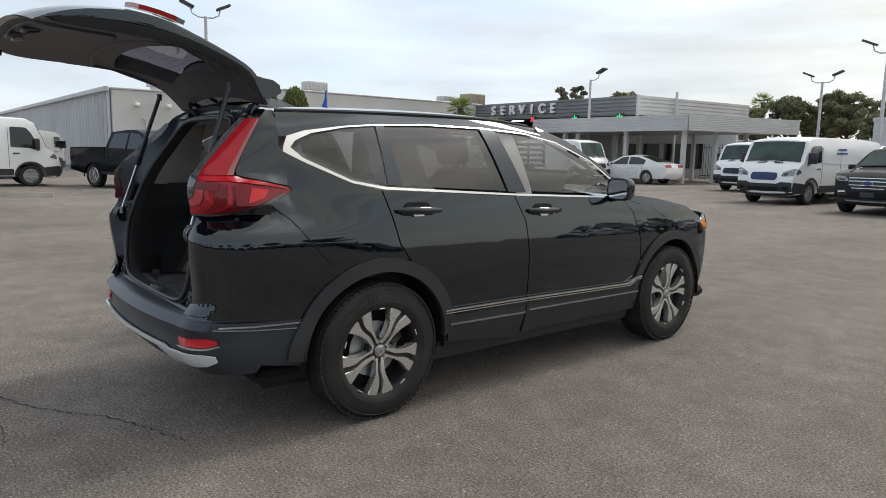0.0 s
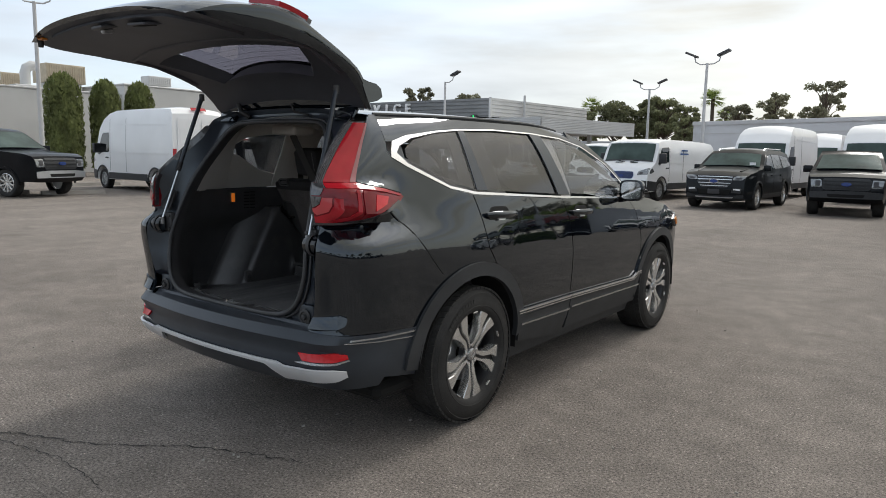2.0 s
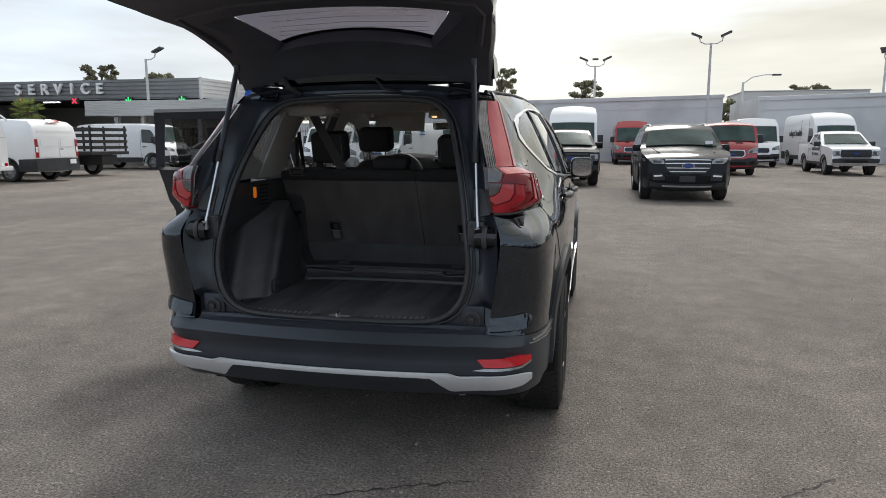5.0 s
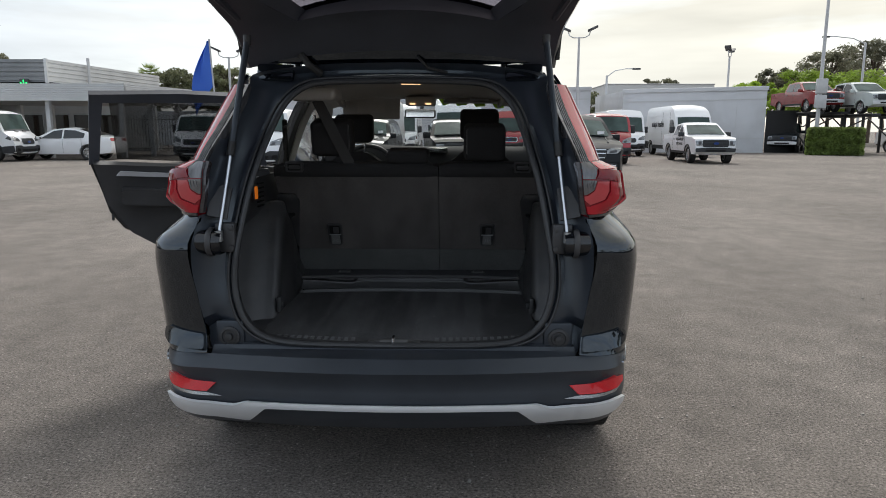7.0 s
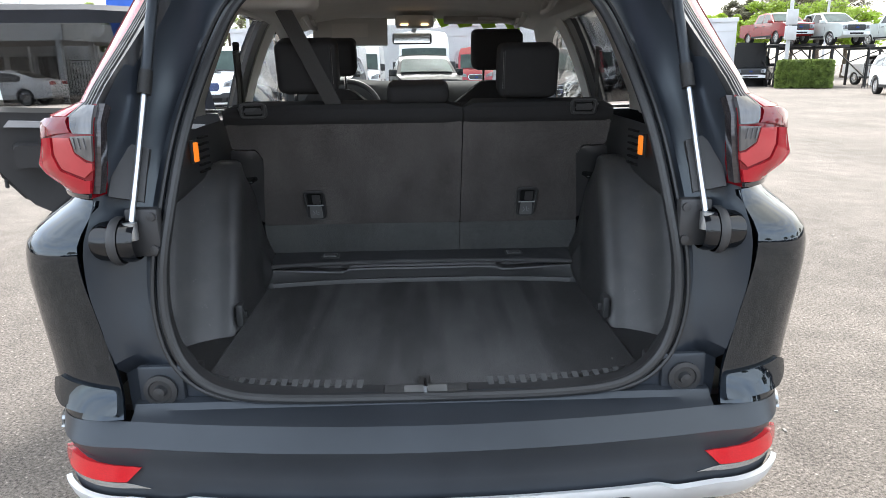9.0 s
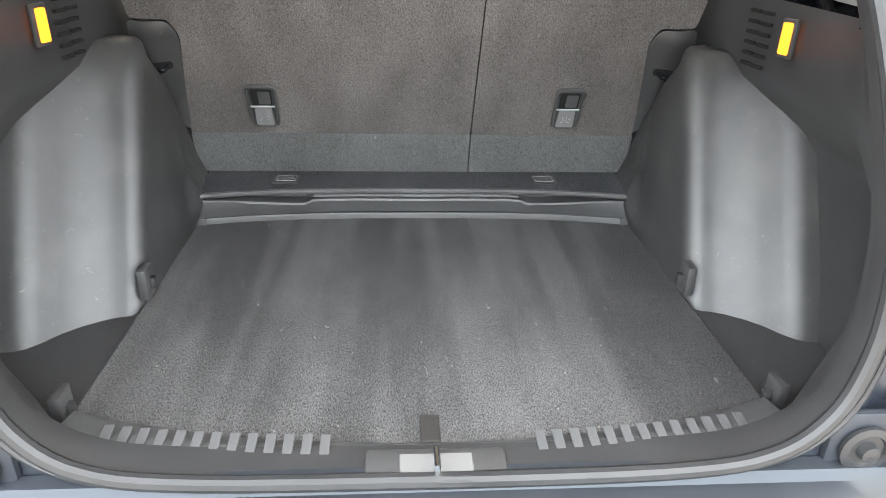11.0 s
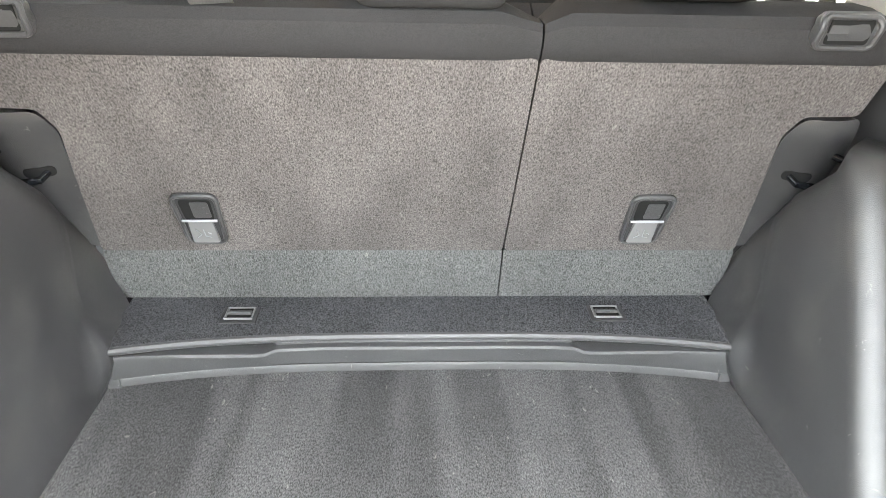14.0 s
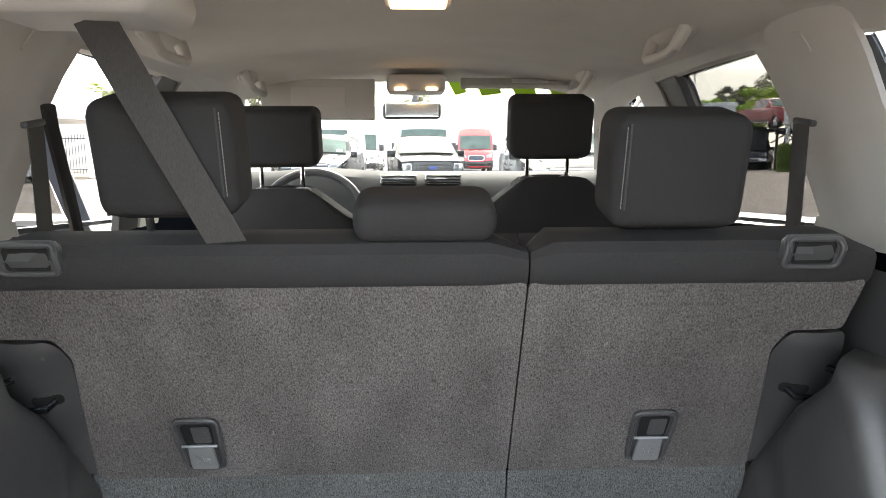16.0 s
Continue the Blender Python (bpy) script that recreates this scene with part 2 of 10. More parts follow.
M = {
    "black_paint": material("black_paint", (0.0028, 0.0040, 0.0066), 0.03, var=0.2, scale=1.5, spec=0.95, tint=(0.84, 0.93, 1.0)),
    "black_body": material("black_body", (0.008, 0.009, 0.011), 0.3, var=0.15, spec=0.03, coat=0.3),
    "white_paint": material("white_paint", (0.80, 0.805, 0.81), 0.3, var=0.05, scale=0.8, coat=0.4),
    "red_paint": material("red_paint", (0.32, 0.012, 0.022), 0.25, var=0.08, coat=0.8),
    "dark_red_paint": material("dark_red_paint", (0.25, 0.02, 0.02), 0.25, var=0.08, coat=0.8),
    "grey_paint": material("grey_paint", (0.013, 0.015, 0.017), 0.3, var=0.1, spec=0.03, coat=0.28),
    "silver_paint": material("silver_paint", (0.45, 0.47, 0.47), 0.3, metal=0.3, var=0.06, coat=0.6),
    "cladding": material("cladding", (0.024, 0.026, 0.029), 0.6, var=0.2, scale=6, grain=0.15, grain_scale=900, bump=0.12),
    "bumper": material("bumper", (0.028, 0.032, 0.039), 0.36, var=0.2, scale=4, bump=0.03, grain_scale=700, spec=0.5, tint=(0.85, 0.93, 1.0)),
    "trim_chrome": material("trim_chrome", (0.78, 0.78, 0.79), 0.2, metal=1.0, var=0.04),
    "door_glass_dark": glass("door_glass_dark", (0.15, 0.153, 0.156)),
    "jamb_paint": material("jamb_paint", (0.026, 0.031, 0.041), 0.28, var=0.12, scale=4, spec=0.8, tint=(0.85, 0.94, 1.0)),
    "rubber": material("rubber", (0.025, 0.025, 0.025), 0.62, var=0.3, scale=8, grain=0.2, grain_scale=300, bump=0.15),
    "gloss_black": material("gloss_black", (0.006, 0.007, 0.009), 0.12, var=0.2, spec=0.6),
    "tyre": material("tyre", (0.026, 0.0255, 0.025), 0.7, var=0.35, scale=7, grain=0.25, grain_scale=160, bump=0.2, spec=0.3),
    "seal": material("seal", (0.03, 0.031, 0.033), 0.42, var=0.2, scale=9, bump=0.08),
    # near-black: the shade of gaps, hollows and undersides put into the colour
    "shade_black": material("shade_black", (0.004, 0.004, 0.004), 0.9, var=0.3),
    "chrome": material("chrome", (0.82, 0.83, 0.84), 0.07, metal=1.0, var=0.03),
    "satin_silver": material("satin_silver", (0.66, 0.68, 0.71), 0.28, metal=0.92, var=0.06, scale=4),
    "bumper_silver": material("bumper_silver", (0.66, 0.675, 0.69), 0.34, metal=0.25, var=0.05, scale=4, coat=0.2),
    "lens_rib": material("lens_rib", (0.15, 0.145, 0.15), 0.25, metal=0.3, var=0.3, scale=30, coat=0.6),
    "machined": material("machined", (0.68, 0.675, 0.66), 0.24, metal=0.8, var=0.08, scale=5, grain=0.08, grain_scale=300),
    "wheel_dark": material("wheel_dark", (0.02, 0.02, 0.022), 0.35, var=0.2),
    "steel": material("steel", (0.4, 0.41, 0.42), 0.4, metal=0.8, var=0.15),
    "red_lens": material("red_lens", (0.36, 0.012, 0.02), 0.14, var=0.12, scale=12, coat=0.35, spec=0.25),
    "reverse_lens": material("reverse_lens", (0.10, 0.095, 0.095), 0.15, var=0.35, scale=60, stretch=(1, 1, 0.3), coat=0.5),
    "red_lens_mid": material("red_lens_mid", (0.17, 0.005, 0.010), 0.12, var=0.15, scale=20, coat=0.45, spec=0.2),
    # red lens paled to pink by a painted sky reflection
    "pink_sheen_lens": material("pink_sheen_lens", (0.44, 0.05, 0.055), 0.18, var=0.1, scale=14, coat=0.35),
    "pale_lens": material("pale_lens", (0.28, 0.085, 0.09), 0.15, var=0.15, scale=14, coat=0.8),
    "red_reflector": material("red_reflector", (0.52, 0.012, 0.018), 0.25, var=0.08, scale=30, grain=0.12, grain_scale=350, coat=0.6, spec=0.2),
    "smoke_lens": material("smoke_lens", (0.035, 0.030, 0.033), 0.12, var=0.25, scale=30, stretch=(1, 1, 8), coat=0.5),
    "ribbed_lens": material("ribbed_lens", (0.11, 0.11, 0.115), 0.15, metal=0.3, var=0.6, scale=26, stretch=(1, 1, 0.04), coat=1.0),
    "head_lens": material("head_lens", (0.22, 0.23, 0.235), 0.12, metal=0.5, var=0.3, scale=14, coat=1.0),
    "amber": material("amber", (0.65, 0.2, 0.01), 0.3, var=0.15, coat=0.5),
    "privacy_glass": glass("privacy_glass", (0.21, 0.215, 0.225)),
    "clear_glass": glass("clear_glass", (0.86, 0.885, 0.875)),
    "inner_face": glass("inner_face", (0.97, 0.97, 0.97), 0.25),
    "dark_glass": material("dark_glass", (0.01, 0.012, 0.013), 0.04, var=0.1, coat=0.4),
    # opaque windscreen, the mirrored sky put in as a pale green-grey
    "sky_sheen_glass": material("sky_sheen_glass", (0.06, 0.085, 0.078), 0.1, var=0.4, scale=1.5, spec=0.1),
    "carpet": material("carpet", (0.13, 0.13, 0.132), 0.95, var=0.16, scale=7, grain=0.5, grain_scale=420, bump=0.7, spec=0.15),
    "seat_carpet": material("seat_carpet", (0.122, 0.112, 0.108), 0.95, var=0.2, scale=9, grain=0.55, grain_scale=520, bump=0.6, spec=0.15, lint=0.35, stretch=(1, 0.5, 0.5)),
    "fold_carpet": material("fold_carpet", (0.098, 0.100, 0.098), 0.95, var=0.12, scale=8, grain=0.6, grain_scale=520, bump=0.9, spec=0.15, lint=0.4, stretch=(1, 0.5, 0.5)),
    "shelf_carpet": material("shelf_carpet", (0.080, 0.081, 0.086), 0.95, var=0.2, scale=8, grain=0.8, grain_scale=480, bump=0.9, spec=0.15, lint=0.4, stretch=(1, 0.6, 1)),
    "seat_cloth": material("seat_cloth", (0.035, 0.034, 0.0345), 0.85, var=0.12, scale=6, grain=0.3, grain_scale=900, bump=0.3, spec=0.2),
    "belt_web": material("belt_web", (0.040, 0.0375, 0.036), 0.6, var=0.1, spec=0.35, grain=0.2, grain_scale=900, bump=0.25, stretch=(1, 1, 0.2)),
    "dark_trim": material("dark_trim", (0.066, 0.0655, 0.0665), 0.37, var=0.16, scale=5, grain=0.15, grain_scale=1100, bump=0.25, lint=0.3, spec=0.55),
    "arch_trim": material("arch_trim", (0.046, 0.0455, 0.0465), 0.31, var=0.2, scale=6, grain=0.18, grain_scale=900, bump=0.3, lint=0.3, spec=0.75, dirt=((0.075, 0.073, 0.07), 9.0)),
    # grey trim plastic, lightened to hold the sill's sheen in its colour
    "sill_sheen_grey": material("sill_sheen_grey", (0.108, 0.109, 0.112), 0.36, var=0.14, scale=6, grain=0.12, grain_scale=900, bump=0.2, lint=0.3, spec=0.55),
    "dash_skin": material("dash_skin", (0.045, 0.045, 0.045), 0.7, var=0.15, scale=5, bump=0.1, spec=0.12),
    "black_trim": material("black_trim", (0.042, 0.042, 0.044), 0.48, var=0.2, scale=6, bump=0.08),
    "grey_trim": material("grey_trim", (0.60, 0.582, 0.555), 0.5, var=0.05, scale=4, grain=0.06, grain_scale=900, bump=0.12),
    "headliner": material("headliner", (0.68, 0.655, 0.62), 0.95, var=0.05, scale=5, grain=0.1, grain_scale=600, bump=0.15, spec=0.1),
    "gate_trim": material("gate_trim", (0.046, 0.050, 0.062), 0.55, var=0.15, scale=5, grain=0.15, grain_scale=900, bump=0.1),
    "pale_plastic": material("pale_plastic", (0.19, 0.19, 0.19), 0.4, var=0.06),
    "white_sheet": material("white_sheet", (0.60, 0.605, 0.62), 0.5, var=0.06, scale=0.7, dirt=((0.46, 0.46, 0.46), 0.4)),
    "stucco": material("stucco", (0.58, 0.575, 0.56), 0.9, var=0.07, scale=0.5, grain=0.06, grain_scale=30, bump=0.4, dirt=((0.47, 0.46, 0.44), 0.25)),
    "corrugated": material("corrugated", (0.54, 0.55, 0.56), 0.5, metal=0.2, var=0.1, scale=0.4),
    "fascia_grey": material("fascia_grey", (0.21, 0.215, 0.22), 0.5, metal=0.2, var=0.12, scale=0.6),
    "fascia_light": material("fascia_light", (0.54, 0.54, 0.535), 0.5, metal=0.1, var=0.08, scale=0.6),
    "tan_slats": material("tan_slats", (0.42, 0.36, 0.27), 0.7, var=0.12),
    "pale_silver": material("pale_silver", (0.52, 0.56, 0.54), 0.3, var=0.05, coat=0.5),
    "strip_silver": material("strip_silver", (0.5, 0.5, 0.52), 0.4, metal=0.2, var=0.05),
    "pole_white": material("pole_white", (0.5, 0.5, 0.5), 0.5, var=0.08),
    "lamp_dark": material("lamp_dark", (0.05, 0.05, 0.055), 0.5),
    "iron": material("iron", (0.01, 0.01, 0.011), 0.5, var=0.2),
    "concrete": material("concrete", (0.34, 0.32, 0.29), 0.9, var=0.15, grain=0.15, grain_scale=60, bump=0.3),
    "sign_white": material("sign_white", (0.88, 0.88, 0.88), 0.5, var=0.03),
    "blue_cloth": material("blue_cloth", (0.05, 0.15, 0.60), 0.7, var=0.12),
    "blue_grille": material("blue_grille", (0.012, 0.03, 0.11), 0.3, var=0.2),
    "blue_mark": material("blue_mark", (0.03, 0.1, 0.3), 0.5),
    "blue_logo": material("blue_logo", (0.02, 0.05, 0.2), 0.25, coat=0.6),
    "foliage": material("foliage", (0.18, 0.19, 0.10), 0.7, var=0.5, scale=2.5, grain=0.4, grain_scale=12, random_var=0.25),
    "pine": material("pine", (0.19, 0.185, 0.12), 0.8, var=0.5, scale=1.0, grain=0.4, grain_scale=6, random_var=0.2),
    "bright_leaf": material("bright_leaf", (0.30, 0.42, 0.04), 0.6, var=0.4, scale=1.5, random_var=0.15),
    "hedge_leaf": material("hedge_leaf", (0.16, 0.22, 0.05), 0.6, var=0.5, scale=3.0),
    "cypress_leaf": material("cypress_leaf", (0.16, 0.185, 0.065), 0.8, var=0.5, scale=3.0, stretch=(1, 1, 0.35)),
    "palm_leaf": material("palm_leaf", (0.26, 0.32, 0.10), 0.6, var=0.35, scale=4),
    "bark": material("bark", (0.10, 0.075, 0.055), 0.9, var=0.4, scale=6, grain=0.3, grain_scale=40, bump=0.6),
    "yellow_green": material("yellow_green", (0.45, 0.8, 0.02), 0.6),
}

# leaves let light through
for leafy in ("foliage", "pine", "bright_leaf", "hedge_leaf", "cypress_leaf", "palm_leaf"):
    n, l = M[leafy].node_tree.nodes, M[leafy].node_tree.links
    shine, thin, mix = n["Principled BSDF"], n.new("ShaderNodeBsdfTranslucent"), n.new("ShaderNodeMixShader")
    l.new(shine.inputs["Base Color"].links[0].from_socket, thin.inputs["Color"])
    mix.inputs["Fac"].default_value = 0.45
    l.new(shine.outputs["BSDF"], mix.inputs[1]), l.new(thin.outputs["BSDF"], mix.inputs[2])
    l.new(mix.outputs["Shader"], n["Material Output"].inputs["Surface"])

# ---- building helpers ----
def part(name, bm, mat, parent=None, label="", smooth=35):
    """Links a bmesh as one mesh object under a thing or a part."""
    me = bpy.data.meshes.new(name)
    bm.to_mesh(me)
    bm.free()
    me.materials.append(mat)
    if smooth:
        me.polygons.foreach_set("use_smooth", [True] * len(me.polygons))
        me.set_sharp_from_angle(angle=radians(smooth))
    ob = new(name, me)
    ob.parent = parent
    if label:
        ob["label"] = label
    return ob


def pane(name, sheet, thick, mat, parent=None, label=""):
    """A glass pane: tinted on its outer face, clear behind it."""
    n = len(sheet.faces)
    ob = part(name, thicken(sheet, thick), mat, parent, label)
    ob.data.materials.append(M["inner_face"])
    for p in ob.data.polygons[n:]:
        p.material_index = 1
    return ob


def again(name, ob, parent, m=None):
    """Another object on the same mesh."""
    o = new(name, ob.data)
    o.parent = parent
    if m is not None:
        o.matrix_basis = m
    return o


def thing(name, label, category, group="", kind="", m=None):
    ob = new(name)
    ob.empty_display_size = 0.1
    if m is not None:
        ob.matrix_basis = m
    return tagged(ob, label, category, group, kind)


def box(x0, x1, y0, y1, z0, z1, bevel=0.0, seg=2, bm=None):
    fresh = bmesh.new() if bm is None else bm
    v = [fresh.verts.new(p) for p in ((x0, y0, z0), (x1, y0, z0), (x1, y1, z0), (x0, y1, z0), (x0, y0, z1), (x1, y0, z1), (x1, y1, z1), (x0, y1, z1))]
    f = [fresh.faces.new([v[i] for i in q]) for q in ((3, 2, 1, 0), (4, 5, 6, 7), (0, 1, 5, 4), (1, 2, 6, 5), (2, 3, 7, 6), (3, 0, 4, 7))]
    if bevel:
        edges = list({e for q in f for e in q.edges})
        bmesh.ops.bevel(fresh, geom=edges, offset=bevel, segments=seg, affect="EDGES", profile=0.5)
    return fresh


def tube(points, radius, sides=8, bm=None, cap=True):
    """A round bar along points; radius is one number or one a point."""
    fresh = bmesh.new() if bm is None else bm
    pts = [Vector(p) for p in points]
    radii = radius if isinstance(radius, (list, tuple)) else [radius] * len(pts)
    rings, side = [], None
    for i, p in enumerate(pts):
        d = (pts[min(i + 1, len(pts) - 1)] - pts[max(i - 1, 0)]).normalized()
        if side is None:
            side = d.orthogonal().normalized()
        side = (side - d * side.dot(d)).normalized()
        up = d.cross(side)
        rings.append([fresh.verts.new(p + radii[i] * (math.cos(a) * side + math.sin(a) * up)) for a in (2 * math.pi * k / sides for k in range(sides))])
    for a, b in zip(rings, rings[1:]):
        for k in range(sides):
            fresh.faces.new((a[k], a[(k + 1) % sides], b[(k + 1) % sides], b[k]))
    if cap:
        fresh.faces.new(rings[0][::-1]), fresh.faces.new(rings[-1])
    return fresh


def lathe(profile, seg=32, bm=None, axis="x", close=False):
    """Turns (along, radius) round the axis."""
    fresh = bmesh.new() if bm is None else bm
    rings = []
    for h, r in profile:
        ring = []
        for k in range(seg):
            a = 2 * math.pi * k / seg
            c, s = r * math.cos(a), r * math.sin(a)
            ring.append(fresh.verts.new((h, c, s) if axis == "x" else (c, s, h) if axis == "z" else (c, h, s)))
        rings.append(ring)
    pairs = list(zip(rings, rings[1:])) + ([(rings[-1], rings[0])] if close else [])
    for a, b in pairs:
        for k in range(seg):
            fresh.faces.new((a[k], a[(k + 1) % seg], b[(k + 1) % seg], b[k]))
    return fresh


def rounded(poly, r, n=4):
    """The polygon with its corners rounded; r is one radius or one a corner."""
    out, m = [], len(poly)
    for i, p in enumerate(poly):
        rad = r[i] if isinstance(r, (list, tuple)) else r
        p, a, b = Vector(p), Vector(poly[i - 1]), Vector(poly[(i + 1) % m])
        if rad <= 0:
            out.append(tuple(p))
            continue
        da, db = a - p, b - p
        t = min(rad, 0.48 * da.length, 0.48 * db.length)
        pa, pb = p + da.normalized() * t, p + db.normalized() * t
        for k in range(n + 1):
            s = k / n
            out.append(tuple((1 - s) ** 2 * pa + 2 * s * (1 - s) * p + s * s * pb))
    return out


def thicken(bm, t):
    """Gives a sheet a back face t metres behind its front, and edges."""
    bm.normal_update()
    faces, rim = bm.faces[:], [e for e in bm.edges if len(e.link_faces) == 1]
    back = {v: bm.verts.new(v.co - v.normal * t) for v in bm.verts[:]}
    loops = []
    for e in rim:
        f = e.link_faces[0]
        vs = list(f.verts)
        i = vs.index(e.verts[0])
        a, b = (e.verts[0], e.verts[1]) if vs[(i + 1) % len(vs)] == e.verts[1] else (e.verts[1], e.verts[0])
        loops.append((b, a, back[a], back[b]))
    for f in faces:
        bm.faces.new([back[v] for v in reversed(f.verts)])
    for q in loops:
        bm.faces.new(q)
    return bm


def flat(poly, step=0.0, steps=None):
    """A filled polygon in the (u, v) plane as a bmesh, cut into a grid."""
    bm = bmesh.new()
    if sum(a[0] * b[1] - b[0] * a[1] for a, b in zip(poly, poly[1:] + poly[:1])) < 0:
        poly = poly[::-1]
    bm.faces.new([bm.verts.new((u, v, 0)) for u, v in poly])
    bm.normal_update()
    bmesh.ops.triangulate(bm, faces=bm.faces[:], ngon_method="BEAUTY")
    su, sv = steps or (step, step)
    us, vs = [p[0] for p in poly], [p[1] for p in poly]
    for axis, s, lo, hi in ((0, su, min(us), max(us)), (1, sv, min(vs), max(vs))):
        if s <= 0:
            continue
        k = math.floor(lo / s) + 1
        while k * s < hi - 1e-6:
            co, no = [0, 0, 0], [0, 0, 0]
            co[axis], no[axis] = k * s, 1
            bmesh.ops.bisect_plane(bm, geom=bm.verts[:] + bm.edges[:] + bm.faces[:], plane_co=co, plane_no=no, dist=1e-5)
            k += 1
    return bm


def panel(poly, surf, thick=0.0, step=0.06, steps=None, flip=False, mirror=False, out=None):
    """A sheet of this outline laid on the surface surf(u, v) -> (x, y, z), thick metres deep."""
    bm = flat(poly, step, steps)
    for v in bm.verts:
        v.co = Vector(surf(v.co.x, v.co.y))
        if mirror:
            v.co.x = -v.co.x
    if flip != mirror:
        bmesh.ops.reverse_faces(bm, faces=bm.faces[:])
    bm.normal_update()
    if thick:
        thicken(bm, thick)
    if out is not None:
        me = bpy.data.meshes.new("tmp")
        bm.to_mesh(me), out.from_mesh(me), bpy.data.meshes.remove(me), bm.free()
        return out
    return bm


def rows_mesh(rows, closed=False, cap=False, bm=None):
    """Quads between rows of points, each of the same count."""
    fresh = bmesh.new() if bm is None else bm
    grid = [[fresh.verts.new(p) for p in r] for r in rows]
    n = len(rows[0])
    for a, b in zip(grid, grid[1:]):
        for k in range(n if closed else n - 1):
            fresh.faces.new((a[k], a[(k + 1) % n], b[(k + 1) % n], b[k]))
    if cap:
        fresh.faces.new(grid[0][::-1]), fresh.faces.new(grid[-1])
    return fresh


def cushion(x0, x1, y0, y1, z0, z1, r=0.03, seg=4):
    """A soft block: well rounded edges."""
    return box(x0, x1, y0, y1, z0, z1, r, seg)


def moved(bm, m):
    bmesh.ops.transform(bm, matrix=m, verts=bm.verts[:])
    return bm


def merge(bm, other):
    me = bpy.data.meshes.new("tmp")
    other.to_mesh(me), bm.from_mesh(me), bpy.data.meshes.remove(me), other.free()
    return bm


def lerp_table(xs, ys, x):
    """Smooth curve through the knots (cubic Hermite)."""
    if x <= xs[0]:
        return ys[0]
    if x >= xs[-1]:
        return ys[-1]
    i = next(k for k in range(len(xs) - 1) if xs[k] <= x <= xs[k + 1])
    def slope(k):
        a, b = max(k - 1, 0), min(k + 1, len(xs) - 1)
        return (ys[b] - ys[a]) / (xs[b] - xs[a])
    h = xs[i + 1] - xs[i]
    s = (x - xs[i]) / h
    return (2 * s**3 - 3 * s**2 + 1) * ys[i] + (s**3 - 2 * s**2 + s) * h * slope(i) + (3 * s**2 - 2 * s**3) * ys[i + 1] + (s**3 - s**2) * h * slope(i + 1)


def lettering(name, text, size, depth, m, mat, parent=None, label=""):
    """Raised letters in the built-in font."""
    cu = bpy.data.curves.new(name, "FONT")
    cu.body, cu.size, cu.extrude, cu.align_x, cu.align_y = text, size, depth, "CENTER", "CENTER"
    cu.offset = size * 0.025
    tmp = new(name, cu)
    me = bpy.data.meshes.new_from_object(tmp.evaluated_get(bpy.context.evaluated_depsgraph_get()))
    bpy.data.objects.remove(tmp)
    me.materials.clear()
    me.materials.append(mat)
    ob = new(name, me)
    ob.matrix_basis, ob.parent = m, parent
    if label:
        ob["label"] = label
    return ob

